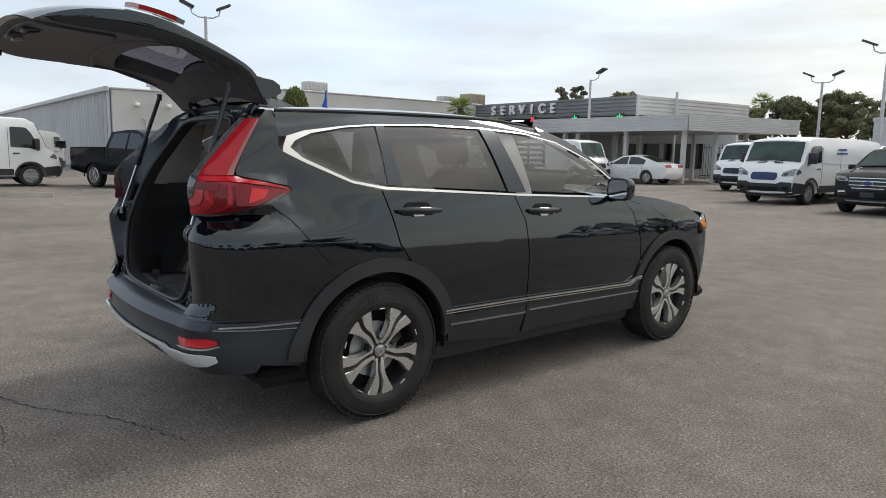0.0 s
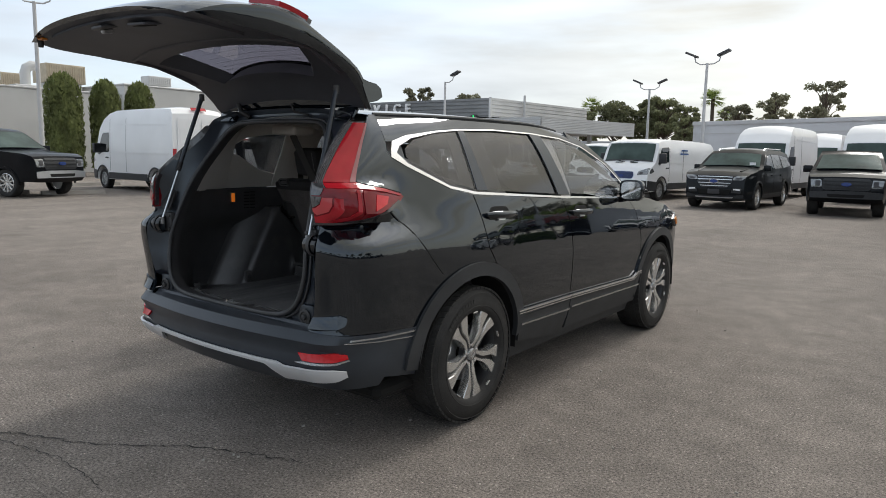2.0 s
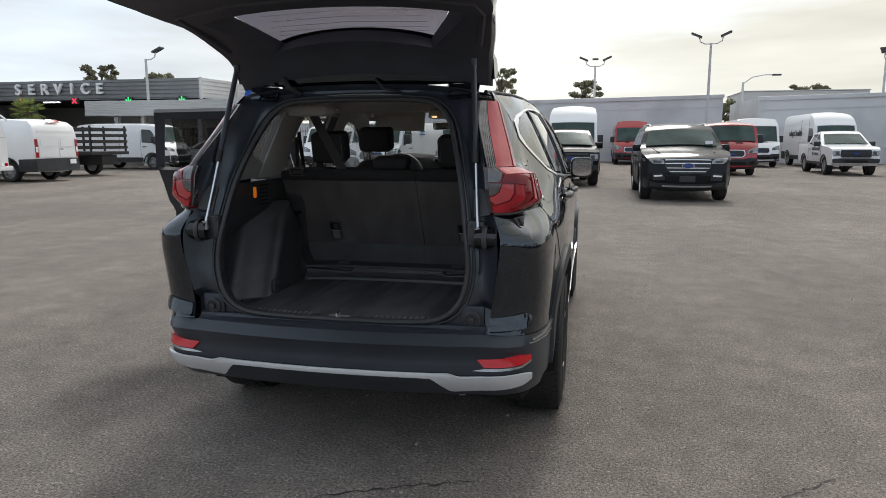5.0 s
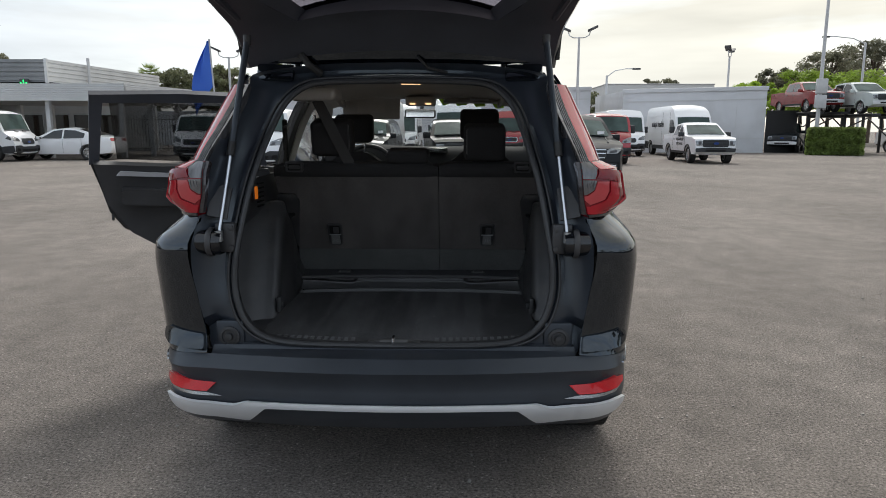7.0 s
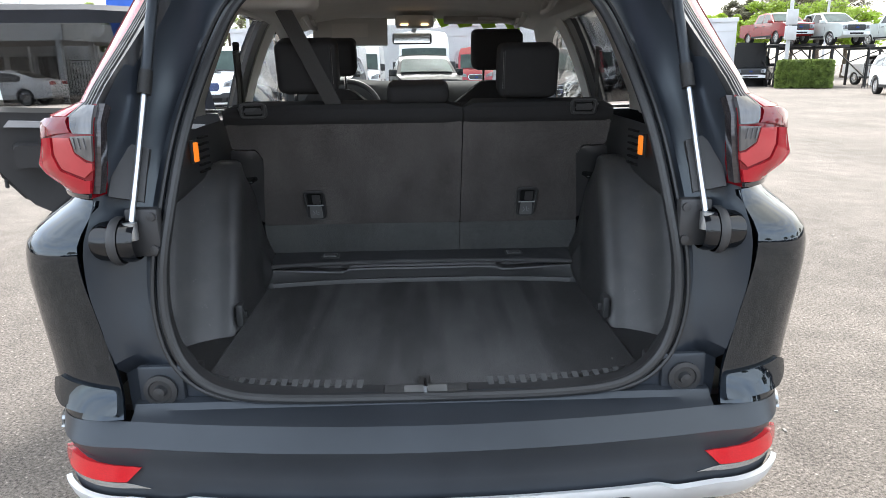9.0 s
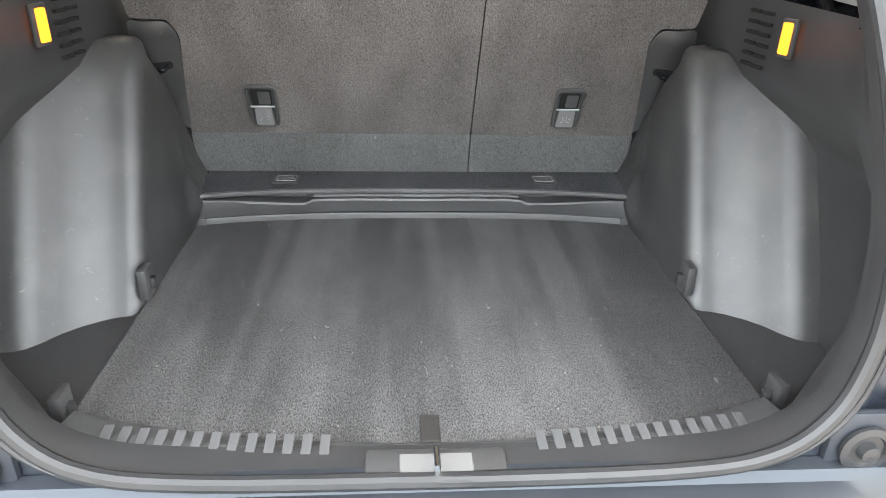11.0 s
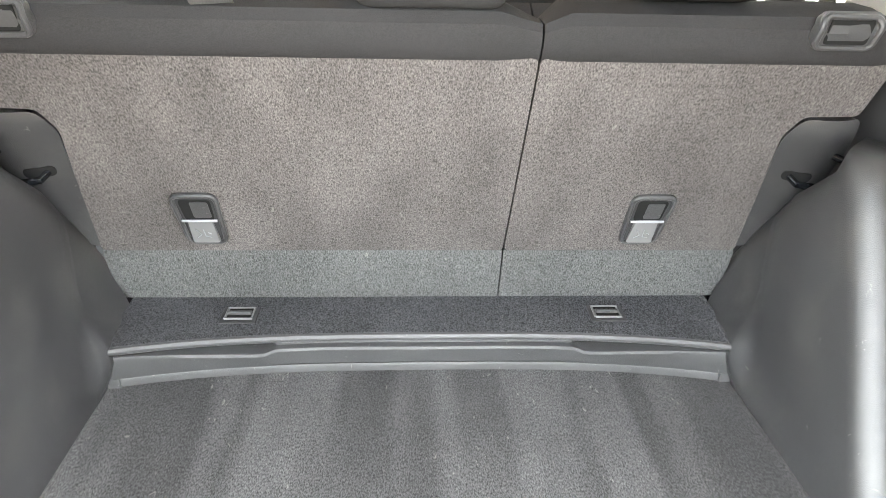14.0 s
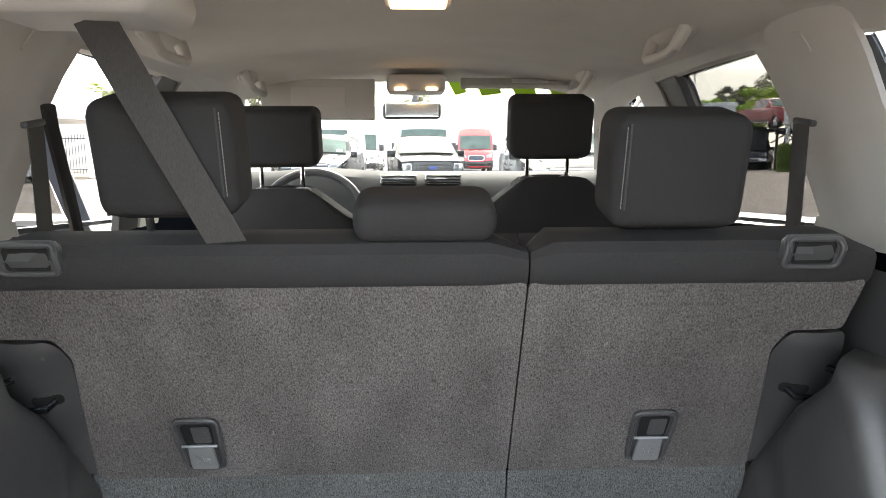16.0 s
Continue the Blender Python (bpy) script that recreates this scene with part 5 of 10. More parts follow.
    if logo:
        lines, y0 = logo
        for s in (1, -1):
            for i, (tx, size) in enumerate(lines):
                if tx:
                    lettering("side_lettering", tx, size, 0.004, pose(s * 1.005, y0, 1.75 - 0.28 * i, 90, 0, 90 * s), M["lamp_dark"], ob)
                else:
                    part("side_bar", box(min(s * 0.995, s * 1.012), max(s * 0.995, s * 1.012), y0 - size, y0 + size, 1.72 - 0.12 * i, 1.77 - 0.12 * i), M["blue_mark"], ob, smooth=0)
    return ob


def suv(m, paint, label, rails=True, h=1.77, wb=3.03, name="suv", group="parked vehicles facing the lot", bars=4, grille_bar="satin_silver"):
    """A large two-box car: bonnet, upright nose with a wide barred grille."""
    ob = thing(name, label, "car", group, m=m)
    f = wb
    bent = functools.partial(skin, crown=0.06)
    def half(y, z):
        t = 1.0 - 0.21 * max(0.0, (z - 1.08) / 0.65) ** 1.2 - 0.05 * max(0.0, (0.5 - z) / 0.3)
        front = max(0.0, (y - (f + 0.2)) / 0.75)
        rear = max(0.0, (-0.6 - y) / 0.5)
        return 0.985 * t * (1 - 0.20 * front**2.4 - 0.1 * rear**2)
    outline = [(-0.95, 0.42)] + arch(0, 0.44, 0.34) + arch(f, 0.44, 0.34) + [(f + 0.7, 0.3), (f + 0.84, 0.36), (f + 0.9, 0.55), (f + 0.89, 0.8), (f + 0.84, 0.95), (f + 0.66, 1.05), (f + 0.2, 1.13), (f - 0.42, 1.2), (f - 1.0, h - 0.16), (f - 1.25, h - 0.05), (f - 2.0, h), (0.0, h - 0.02), (-0.65, h - 0.09), (-0.98, 1.15), (-1.05, 0.9), (-1.06, 0.5)]
    part("body", hull(outline, half, 0.06), paint, ob)
    part("windscreen", bent((f - 0.46, 1.23), (f - 1.0, h - 0.17), half, -0.88, 0.88), M["sky_sheen_glass"], ob)
    part("rear_window", bent((-0.68, h - 0.14), (-0.94, 1.2), half, -0.85, 0.85), M["dark_glass"], ob)
    side_parts(ob, "door_window", [(f - 0.65, 1.2), (f - 1.1, h - 0.2), (f - 1.55, h - 0.14), (f - 1.55, 1.2)], half, M["dark_glass"])
    side_parts(ob, "door_window", [(f - 1.63, 1.2), (f - 1.63, h - 0.14), (f - 2.5, h - 0.15), (f - 2.6, 1.22)], half, M["dark_glass"])
    side_parts(ob, "quarter_window", [(f - 2.7, 1.22), (f - 2.6, h - 0.15), (-0.45, h - 0.22), (-0.7, 1.28)], half, M["dark_glass"])
    side_parts(ob, "sill_cladding", [(0.46, 0.32), (f - 0.46, 0.32), (f - 0.46, 0.45), (0.46, 0.45)], half, M["cladding"], 0.014)
    for y in (f - 0.5, f - 1.58, f - 2.65):
        side_parts(ob, "door_seam", [(y, 0.48), (y + 0.01, 0.48), (y + 0.01, 1.15), (y, 1.15)], half, M["shade_black"], 0.003, 0.003, r=0)
    for y in (f - 1.45, f - 2.5):
        side_parts(ob, "door_handle", [(y, 0.98), (y + 0.2, 0.98), (y + 0.2, 1.02), (y, 1.02)], half, paint, 0.03, 0.03)
    nose = [(f + 0.7, 0.3), (f + 0.84, 0.36), (f + 0.9, 0.55), (f + 0.89, 0.8), (f + 0.84, 0.95), (f + 0.66, 1.05)]
    at, on = nose_at(nose, half, 0.06), lambda d: nose_at(nose, half, 0.06, d)
    front_part(ob, "lower_bumper", [(-0.98, 0.33), (0.98, 0.33), (0.98, 0.47), (0.70, 0.44), (-0.70, 0.44), (-0.98, 0.47)], at, M["cladding"], "", 0.02)
    gr = front_part(ob, "grille", [(-0.44, 0.645), (0.44, 0.645), (0.60, 0.80), (0.58, 0.945), (-0.58, 0.945), (-0.60, 0.80)], at, M["cladding"], "black grille with bright bars", 0.04)
    for i in range(bars):
        z = 0.685 + 0.24 * i / max(1, bars - 1)
        w = 0.45 + 0.13 * min(1.0, (z - 0.66) / 0.13)
        front_part(gr, "grille_bar", [(-w, z), (w, z), (w, z + 0.02), (-w, z + 0.02)], on(0.03), M[grille_bar], "", 0.006, 0.016)
    part("badge", moved(lathe([(-0.02, 0.0001), (-0.02, 0.08), (0.02, 0.08), (0.025, 0.0001)], 20, axis="y"), pose(0, f + 0.985, 0.83) @ Matrix.Diagonal((1.5, -1, 0.65, 1))), M["blue_logo"], ob)
    part("badge_ring", moved(lathe([(-0.018, 0.078), (-0.018, 0.09), (0.018, 0.09), (0.018, 0.078)], 20, axis="y"), pose(0, f + 0.985, 0.83) @ Matrix.Diagonal((1.5, -1, 0.65, 1))), M["chrome"], ob)
    front_pair(ob, "headlight", [(0.60, 0.85), (0.90, 0.865), (0.985, 0.93), (0.985, 0.985), (0.84, 0.975), (0.61, 0.935)], on(0.016), M["head_lens"], "slim clear headlight", 0.015)
    front_pair(ob, "lamp_bezel", [(0.68, 0.872), (0.88, 0.885), (0.89, 0.94), (0.70, 0.92)], on(0.022), M["lamp_dark"], "", 0.012, 0.01)
    side_parts(ob, "headlight", [(f + 0.42, 0.99), (f + 0.70, 0.90), (f + 0.76, 0.93), (f + 0.66, 0.99)], half, M["head_lens"], 0.01)
    for fg in front_pair(ob, "fog_surround", [(0.58, 0.52), (0.90, 0.50), (0.93, 0.64), (0.66, 0.655)], at, M["cladding"], "", 0.03):
        pass
    front_pair(ob, "fog_lamp", [(0.66, 0.585), (0.88, 0.575), (0.89, 0.61), (0.67, 0.62)], on(0.025), M["sign_white"], "white daytime lamp", 0.01, 0.012)
    front_part(ob, "lower_grille", [(-0.50, 0.47), (0.50, 0.47), (0.56, 0.60), (-0.56, 0.60)], at, M["shade_black"], "", 0.03)
    front_part(ob, "plate_holder", [(-0.20, 0.49), (0.20, 0.49), (0.20, 0.59), (-0.20, 0.59)], on(0.035), M["lamp_dark"], "", 0.01)
    front_part(ob, "skid_plate", [(-0.62, 0.365), (0.62, 0.365), (0.66, 0.40), (-0.66, 0.40)], on(0.025), M["satin_silver"], "", 0.012)
    for s in (1, -1):
        a, b = sorted((s * 0.6, s * 0.99))
        part("tail_light", bent((-0.99, 1.12), (-1.05, 0.92), half, a, b, off=0.016), M["red_lens"], ob)
        part("bonnet_crease", tube([(s * 0.60, f + 0.60, 1.115), (s * 0.66, f + 0.1, 1.175), (s * 0.70, f - 0.35, 1.225)], 0.012, 6), paint, ob)
    for yc in (0, f):
        side_parts(ob, "arch_lip", [(yc + 0.49 * math.cos(math.pi * j / 12), 0.36 + 0.49 * math.sin(math.pi * j / 12)) for j in range(13)] + [(yc - 0.44 * math.cos(math.pi * j / 12), 0.36 + 0.44 * math.sin(math.pi * j / 12)) for j in range(13)], half, M["cladding"], 0.016, 0.03, 0, 0)
    if rails:
        for s in (1, -1):
            part("roof_rail", tube([(s * 0.66, -0.4, h - 0.06), (s * 0.68, -0.3, h + 0.03), (s * 0.68, f - 1.5, h + 0.03), (s * 0.66, f - 1.35, h - 0.06)], 0.018, 8), M["satin_silver"], ob)
    mirror_pair(ob, 0.93, f - 0.62, 1.13, paint, 0.2, 0.17)
    part("window_sticker", box(-0.72, -0.55, f - 0.52, f - 0.50, 1.28, 1.36), M["sign_white"], ob, smooth=0).matrix_basis = pose(0, 0.045, 0.02)
    road_wheel(ob, 0.38, 0.25, 0.97, 0, M["machined"]), road_wheel(ob, 0.38, 0.25, 0.97, f, M["machined"])
    return ob


def pickup(m, paint, label, h=1.96, wb=3.68, w=1.0, nose=0.95, tail=1.2, grille="cladding", group="parked pickups", text=None, wheels="machined", name="pickup_truck"):
    """A crew-cab pickup: cab, open bed, upright nose."""
    ob = thing(name, label, "pickup", group, m=m)
    f, k = wb, h / 1.96
    belt, hood = 1.32 * k, 1.24 * k
    cab0, cab1 = f - 0.45, 0.75 if wb > 3.3 else 0.6
    def half(y, z):
        t = 1.0 - 0.2 * max(0.0, (z - belt) / (0.62 * k)) - 0.04 * max(0.0, (0.6 - z) / 0.3)
        front = max(0.0, (y - (f + 0.3)) / 0.7)
        return w * t * (1 - 0.17 * front**2.4)
    R = 0.46 if wb > 3.3 else 0.42
    lowz = 0.46 * k
    outline = [(-tail, 0.6 * k)] + arch(0, R, lowz) + arch(f, R, lowz) + [(f + nose - 0.12, 0.45 * k), (f + nose, 0.55 * k), (f + nose, 1.0 * k), (f + nose - 0.06, 1.16 * k), (f + nose - 0.3, hood), (cab0, belt), (cab0 - 0.75, h - 0.12), (cab0 - 1.0, h - 0.02), (cab1 + 1.0, h), (cab1 + 0.15, h - 0.08), (cab1, belt + 0.06), (cab1 - 0.02, 1.0 * k), (cab1 - 0.1, 0.98 * k), (-tail + 0.08, 0.98 * k), (-tail + 0.06, 1.36 * k), (-tail, 1.36 * k)]
    part("body", hull(outline, half, 0.03), paint, ob)
    bedh = 1.36 * k
    for s in (1, -1):
        part("bed_side", rows_mesh([[(s * (half(y, bedh) - d), y, z) for d, z in ((0, 0.96 * k), (0, bedh), (0.07, bedh), (0.07, 0.96 * k))] for y in (-tail + 0.01, cab1 - 0.06)], closed=True, cap=True), paint, ob, smooth=0)
    part("windscreen", skin((cab0 - 0.04, belt + 0.05), (cab0 - 0.74, h - 0.13), half, -0.88, 0.88, 0.03), M["sky_sheen_glass"], ob)
    part("rear_window", skin((cab1 + 0.13, h - 0.14), (cab1 + 0.01, belt + 0.1), half, -0.8, 0.8, 0.03), M["dark_glass"], ob)
    mid = (cab0 + cab1) / 2 - 0.12
    side_parts(ob, "door_window", [(cab0 - 0.25, belt + 0.02), (cab0 - 0.82, h - 0.15), (mid + 0.05, h - 0.1), (mid + 0.05, belt + 0.02)], half, M["dark_glass"])
    side_parts(ob, "door_window", [(mid - 0.05, belt + 0.02), (mid - 0.05, h - 0.1), (cab1 + 0.32, h - 0.13), (cab1 + 0.18, belt + 0.04)], half, M["dark_glass"])
    side_parts(ob, "sill_cladding", [(R, lowz), (f - R, lowz), (f - R, lowz + 0.1), (R, lowz + 0.1)], half, M["cladding"], 0.014)
    for y in (cab0 - 0.05, mid, cab1 + 0.1):
        side_parts(ob, "door_seam", [(y, 0.62 * k), (y + 0.012, 0.62 * k), (y + 0.012, belt), (y, belt)], half, M["shade_black"], 0.003, 0.003, r=0)
    for y in (mid + 0.1, cab1 + 0.25):
        side_parts(ob, "door_handle", [(y, 1.12 * k), (y + 0.2, 1.12 * k), (y + 0.2, 1.16 * k), (y, 1.16 * k)], half, M["cladding"], 0.03, 0.03)
    for yc in (0, f):
        ring = [(yc + (R + 0.05) * math.cos(a), 0.36 + (R + 0.05) * math.sin(a)) for a in (math.pi * j / 10 for j in range(11))] + [(yc - R * math.cos(a), 0.36 + R * math.sin(a)) for a in (math.pi * j / 10 for j in range(11))]
        side_parts(ob, "arch_flare", ring, half, paint if wb > 3.3 else M["cladding"], 0.025, 0.03, 0, 0)
    front = [(f + nose - 0.12, 0.45 * k), (f + nose, 0.55 * k), (f + nose, 1.0 * k), (f + nose - 0.06, 1.16 * k)]
    on = lambda d: nose_at(front, half, 0.03, d)
    g2 = front_part(ob, "grille", [(-0.60, 0.80 * k), (0.60, 0.80 * k), (0.66, 0.86 * k), (0.66, 1.07 * k), (0.60, 1.12 * k), (-0.60, 1.12 * k), (-0.66, 1.07 * k), (-0.66, 0.86 * k)], on(0.016), M[grille], "", 0.02)
    for i in range(3):
        z = (0.86 + 0.09 * i) * k
        front_part(g2, "grille_bar", [(-0.62, z), (0.62, z), (0.62, z + 0.03), (-0.62, z + 0.03)], on(0.035), M[grille], "", 0.006)
    part("badge", moved(lathe([(-0.02, 0.0001), (-0.02, 0.08), (0.02, 0.08), (0.025, 0.0001)], 20, axis="y"), pose(0, f + nose + 0.08, 0.97 * k) @ Matrix.Diagonal((1.5, -1, 0.65, 1))), M["blue_logo"], ob)
    front_part(ob, "front_bumper", [(-1.0, 0.56 * k), (1.0, 0.56 * k), (1.0, 0.74 * k), (0.55, 0.77 * k), (-0.55, 0.77 * k), (-1.0, 0.74 * k)], on(0.06), M["satin_silver"] if wb > 3.3 else M["cladding"], "", 0.03)
    front_part(ob, "air_intake", [(-0.48, 0.59 * k), (0.48, 0.59 * k), (0.52, 0.68 * k), (-0.52, 0.68 * k)], on(0.066), M["shade_black"], "", 0.02, 0.01)
    front_pair(ob, "headlight", [(0.67, 0.87 * k), (0.97, 0.87 * k), (0.99, 1.09 * k), (0.69, 1.09 * k)], on(0.02), M["head_lens"], "clear headlight", 0.03)
    front_pair(ob, "lamp_bezel", [(0.72, 0.91 * k), (0.86, 0.91 * k), (0.86, 1.05 * k), (0.72, 1.05 * k)], on(0.026), M["lamp_dark"], "", 0.03, 0.01)
    for s in (1, -1):
        a, b = sorted((s * 0.86, s * 1.0))
        part("tail_light", skin((-tail, 1.3 * k), (-tail, 0.92 * k), half, a, b, 0.03, 0.02), M["red_lens"], ob)
    part("rear_bumper", skin((-tail, 0.78 * k), (-tail, 0.6 * k), half, -0.98, 0.98, 0.03, 0.08), M["satin_silver"], ob)
    mirror_pair(ob, w * 0.97, cab0 - 0.28, belt - 0.04, M["cladding"] if wheels == "steel" else paint, 0.24, 0.2)
    rr = R - 0.05
    road_wheel(ob, rr, 0.27, w * 0.98, 0, M[wheels]), road_wheel(ob, rr, 0.27, w * 0.98, f, M[wheels])
    if text:
        for s in (1, -1):
            for i, (tx, size) in enumerate(text):
                lettering("door_lettering", tx, size, 0.003, pose(s * (w + 0.012), mid + 0.35, 1.02 - 0.2 * i, 90, 0, 90 * s), M["lamp_dark"], ob)
    return ob


def sedan(m, paint, label):
    ob = thing("sedan", label, "car", m=m)
    f = 2.85
    def half(y, z):
        t = 1.0 - 0.27 * max(0.0, (z - 0.95) / 0.5) ** 1.1 - 0.05 * max(0.0, (0.5 - z) / 0.3)
        front, rear = max(0.0, (y - (f + 0.1)) / 0.8), max(0.0, (-0.5 - y) / 0.6)
        return 0.92 * t * (1 - 0.16 * front**2 - 0.14 * rear**2)
    outline = [(-1.0, 0.34)] + arch(0, 0.38, 0.28) + arch(f, 0.38, 0.28) + [(f + 0.8, 0.26), (f + 0.93, 0.4), (f + 0.9, 0.65), (f + 0.7, 0.78), (f + 0.1, 0.9), (f - 0.5, 1.0), (f - 1.25, 1.4), (f - 1.9, 1.47), (0.5, 1.42), (-0.1, 1.24), (-0.55, 1.08), (-0.98, 1.04), (-1.07, 0.85), (-1.08, 0.5)]
    part("body", hull(outline, half), paint, ob)
    part("windscreen", skin((f - 0.55, 1.03), (f - 1.22, 1.38), half, -0.88, 0.88), M["dark_glass"], ob)
    part("rear_window", skin((0.45, 1.405), (-0.45, 1.12), half, -0.82, 0.82), M["dark_glass"], ob)
    side_parts(ob, "door_window", [(f - 0.75, 1.0), (f - 1.3, 1.34), (f - 1.7, 1.39), (f - 1.7, 1.0)], half, M["dark_glass"])
    side_parts(ob, "door_window", [(f - 1.78, 1.0), (f - 1.78, 1.39), (0.55, 1.36), (0.1, 1.22), (0.15, 1.02)], half, M["dark_glass"])
    for y in (f - 0.55, f - 1.74, 0.25):
        side_parts(ob, "door_seam", [(y, 0.35), (y + 0.01, 0.35), (y + 0.01, 0.97), (y, 0.97)], half, M["shade_black"], 0.003, 0.003, r=0)
    for s in (1, -1):
        a, b = sorted((s * 0.4, s * 0.99))
        part("tail_light", skin((-1.0, 1.0), (-1.06, 0.86), half, a, b, off=0.016), M["red_lens"], ob)
        part("headlight", skin((f + 0.9, 0.64), (f + 0.72, 0.77), half, *sorted((s * 0.5, s * 0.98)), off=0.016), M["head_lens"], ob)
    part("grille", skin((f + 0.93, 0.42), (f + 0.91, 0.62), half, -0.5, 0.5), M["cladding"], ob)
    mirror_pair(ob, 0.86, f - 0.7, 0.95, paint, 0.17, 0.14)
    road_wheel(ob, 0.34, 0.23, 0.9, 0, M["machined"]), road_wheel(ob, 0.34, 0.23, 0.9, f, M["machined"])
    return ob


def front_at(x, y, wb, yaw=180):
    """The pose of a vehicle whose front axle is at (x, y), turned yaw degrees from facing +y."""
    a = radians(yaw)
    return pose(x + wb * math.sin(a), y - wb * math.cos(a), 0, 0, 0, yaw)


# the row that faces the lot
van(front_at(-6.45, 20.4, 3.75, 176), M["white_paint"], 2.08, label="white low-roof electric cargo van with a blue grille", logo=([("", 0.26), ("", 0.34)], 1.9), grille="blue_grille")
van(front_at(-7.8, 24.7, 3.3, 176), M["white_paint"], 2.08, 3.3, label="white low-roof cargo van behind another van", grille="cladding")
van(front_at(-11.0, 27.0, 3.3, 176), M["white_paint"], 2.08, 3.3, label="white low-roof cargo van far down the row")
row_suv = suv(front_at(-2.9, 18.6, 3.03, 178), M["grey_paint"], "dark grey three-row sport utility with a chrome barred grille")
van(front_at(-3.5, 25.8, 3.75, 178), M["white_paint"], 2.76, label="white high-roof cargo van parked facing the lot")
van(front_at(-2.9, 34.0, 3.75, 180), M["white_paint"], 2.76, label="white high-roof cargo van deeper in the row")
van(front_at(-6.2, 33.0, 3.3, 180), M["white_paint"], 2.08, 3.3, label="white low-roof cargo van deeper in the row")
pickup(front_at(0.32, 18.45, 3.07, 186), M["black_body"], "black compact pickup with a paper in its windscreen", 1.75, 3.07, 0.92, 0.85, 1.0)
van(front_at(0.25, 25.4, 3.75, 180), M["white_paint"], 2.76, label="white high-roof cargo van parked facing the lot")
suv(front_at(3.15, 13.6, 3.03, 180), M["grey_paint"], "dark metallic three-row sport utility with a chrome barred grille")
van(front_at(3.3, 38.3, 3.75, 180), M["red_paint"], 2.4, label="red cargo van against the white building")
van(front_at(6.45, 26.2, 3.3, 180), M["red_paint"], 2.08, 3.3, label="red low-roof cargo van")
van(front_at(9.5, 35.4, 3.75, 180), M["white_paint"], 2.5, label="white medium-roof cargo van with a black grille")
van(front_at(12.9, 34.6, 3.75, 182), M["white_paint"], 2.74, label="white high-roof cargo van with dark side lettering", logo=([("adapt health", 0.42)], 1.2))
pickup(front_at(11.2, 27.1, 3.07, 178), M["white_paint"], "white compact crew-cab pickup with dark door lettering", 1.75, 3.07, 0.92, 0.85, 1.0, text=[("WHITE KNIGHT", 0.17), ("PEST CONTROL", 0.14)], wheels="steel")
suv(front_at(20.7, 25.4, 3.03, 165), M["white_paint"], "white sport utility parked past the pickup")

# the row along the workshop
van(pose(-24.1, -1.85, 0, 0, 0, 0), M["white_paint"], 2.29, label="white medium-roof cargo van standing along the workshop")
row_pickup = pickup(pose(-22.4, 4.5, 0, 0, 0, -69), M["black_body"], "black crew-cab pickup with a chrome bumper", 1.96, 3.68, 1.0, 0.95, 1.2)
van(pose(-18.25, 10.2, 0, 0, 0, 88), M["white_paint"], 2.76, label="white high-roof cargo van backed onto the lot")
van(pose(-18.4, 17.2, 0, 0, 0, 90), M["white_paint"], 2.1, 3.3, label="white low-roof cargo van backed onto the lot")
van(pose(-30.5, 2.0, 0, 0, 0, 60), M["silver_paint"], 2.05, 3.3, label="pale van with a roof rack behind the pickup")
van(front_at(-20.0, 27.4, 3.3, -90), M["white_paint"], 2.2, 3.3, label="white cargo van before the service building")
sedan(pose(-16.9, 29.2, 0, 0, 0, 92), M["white_paint"], "white sedan with turbine-spoke wheels")


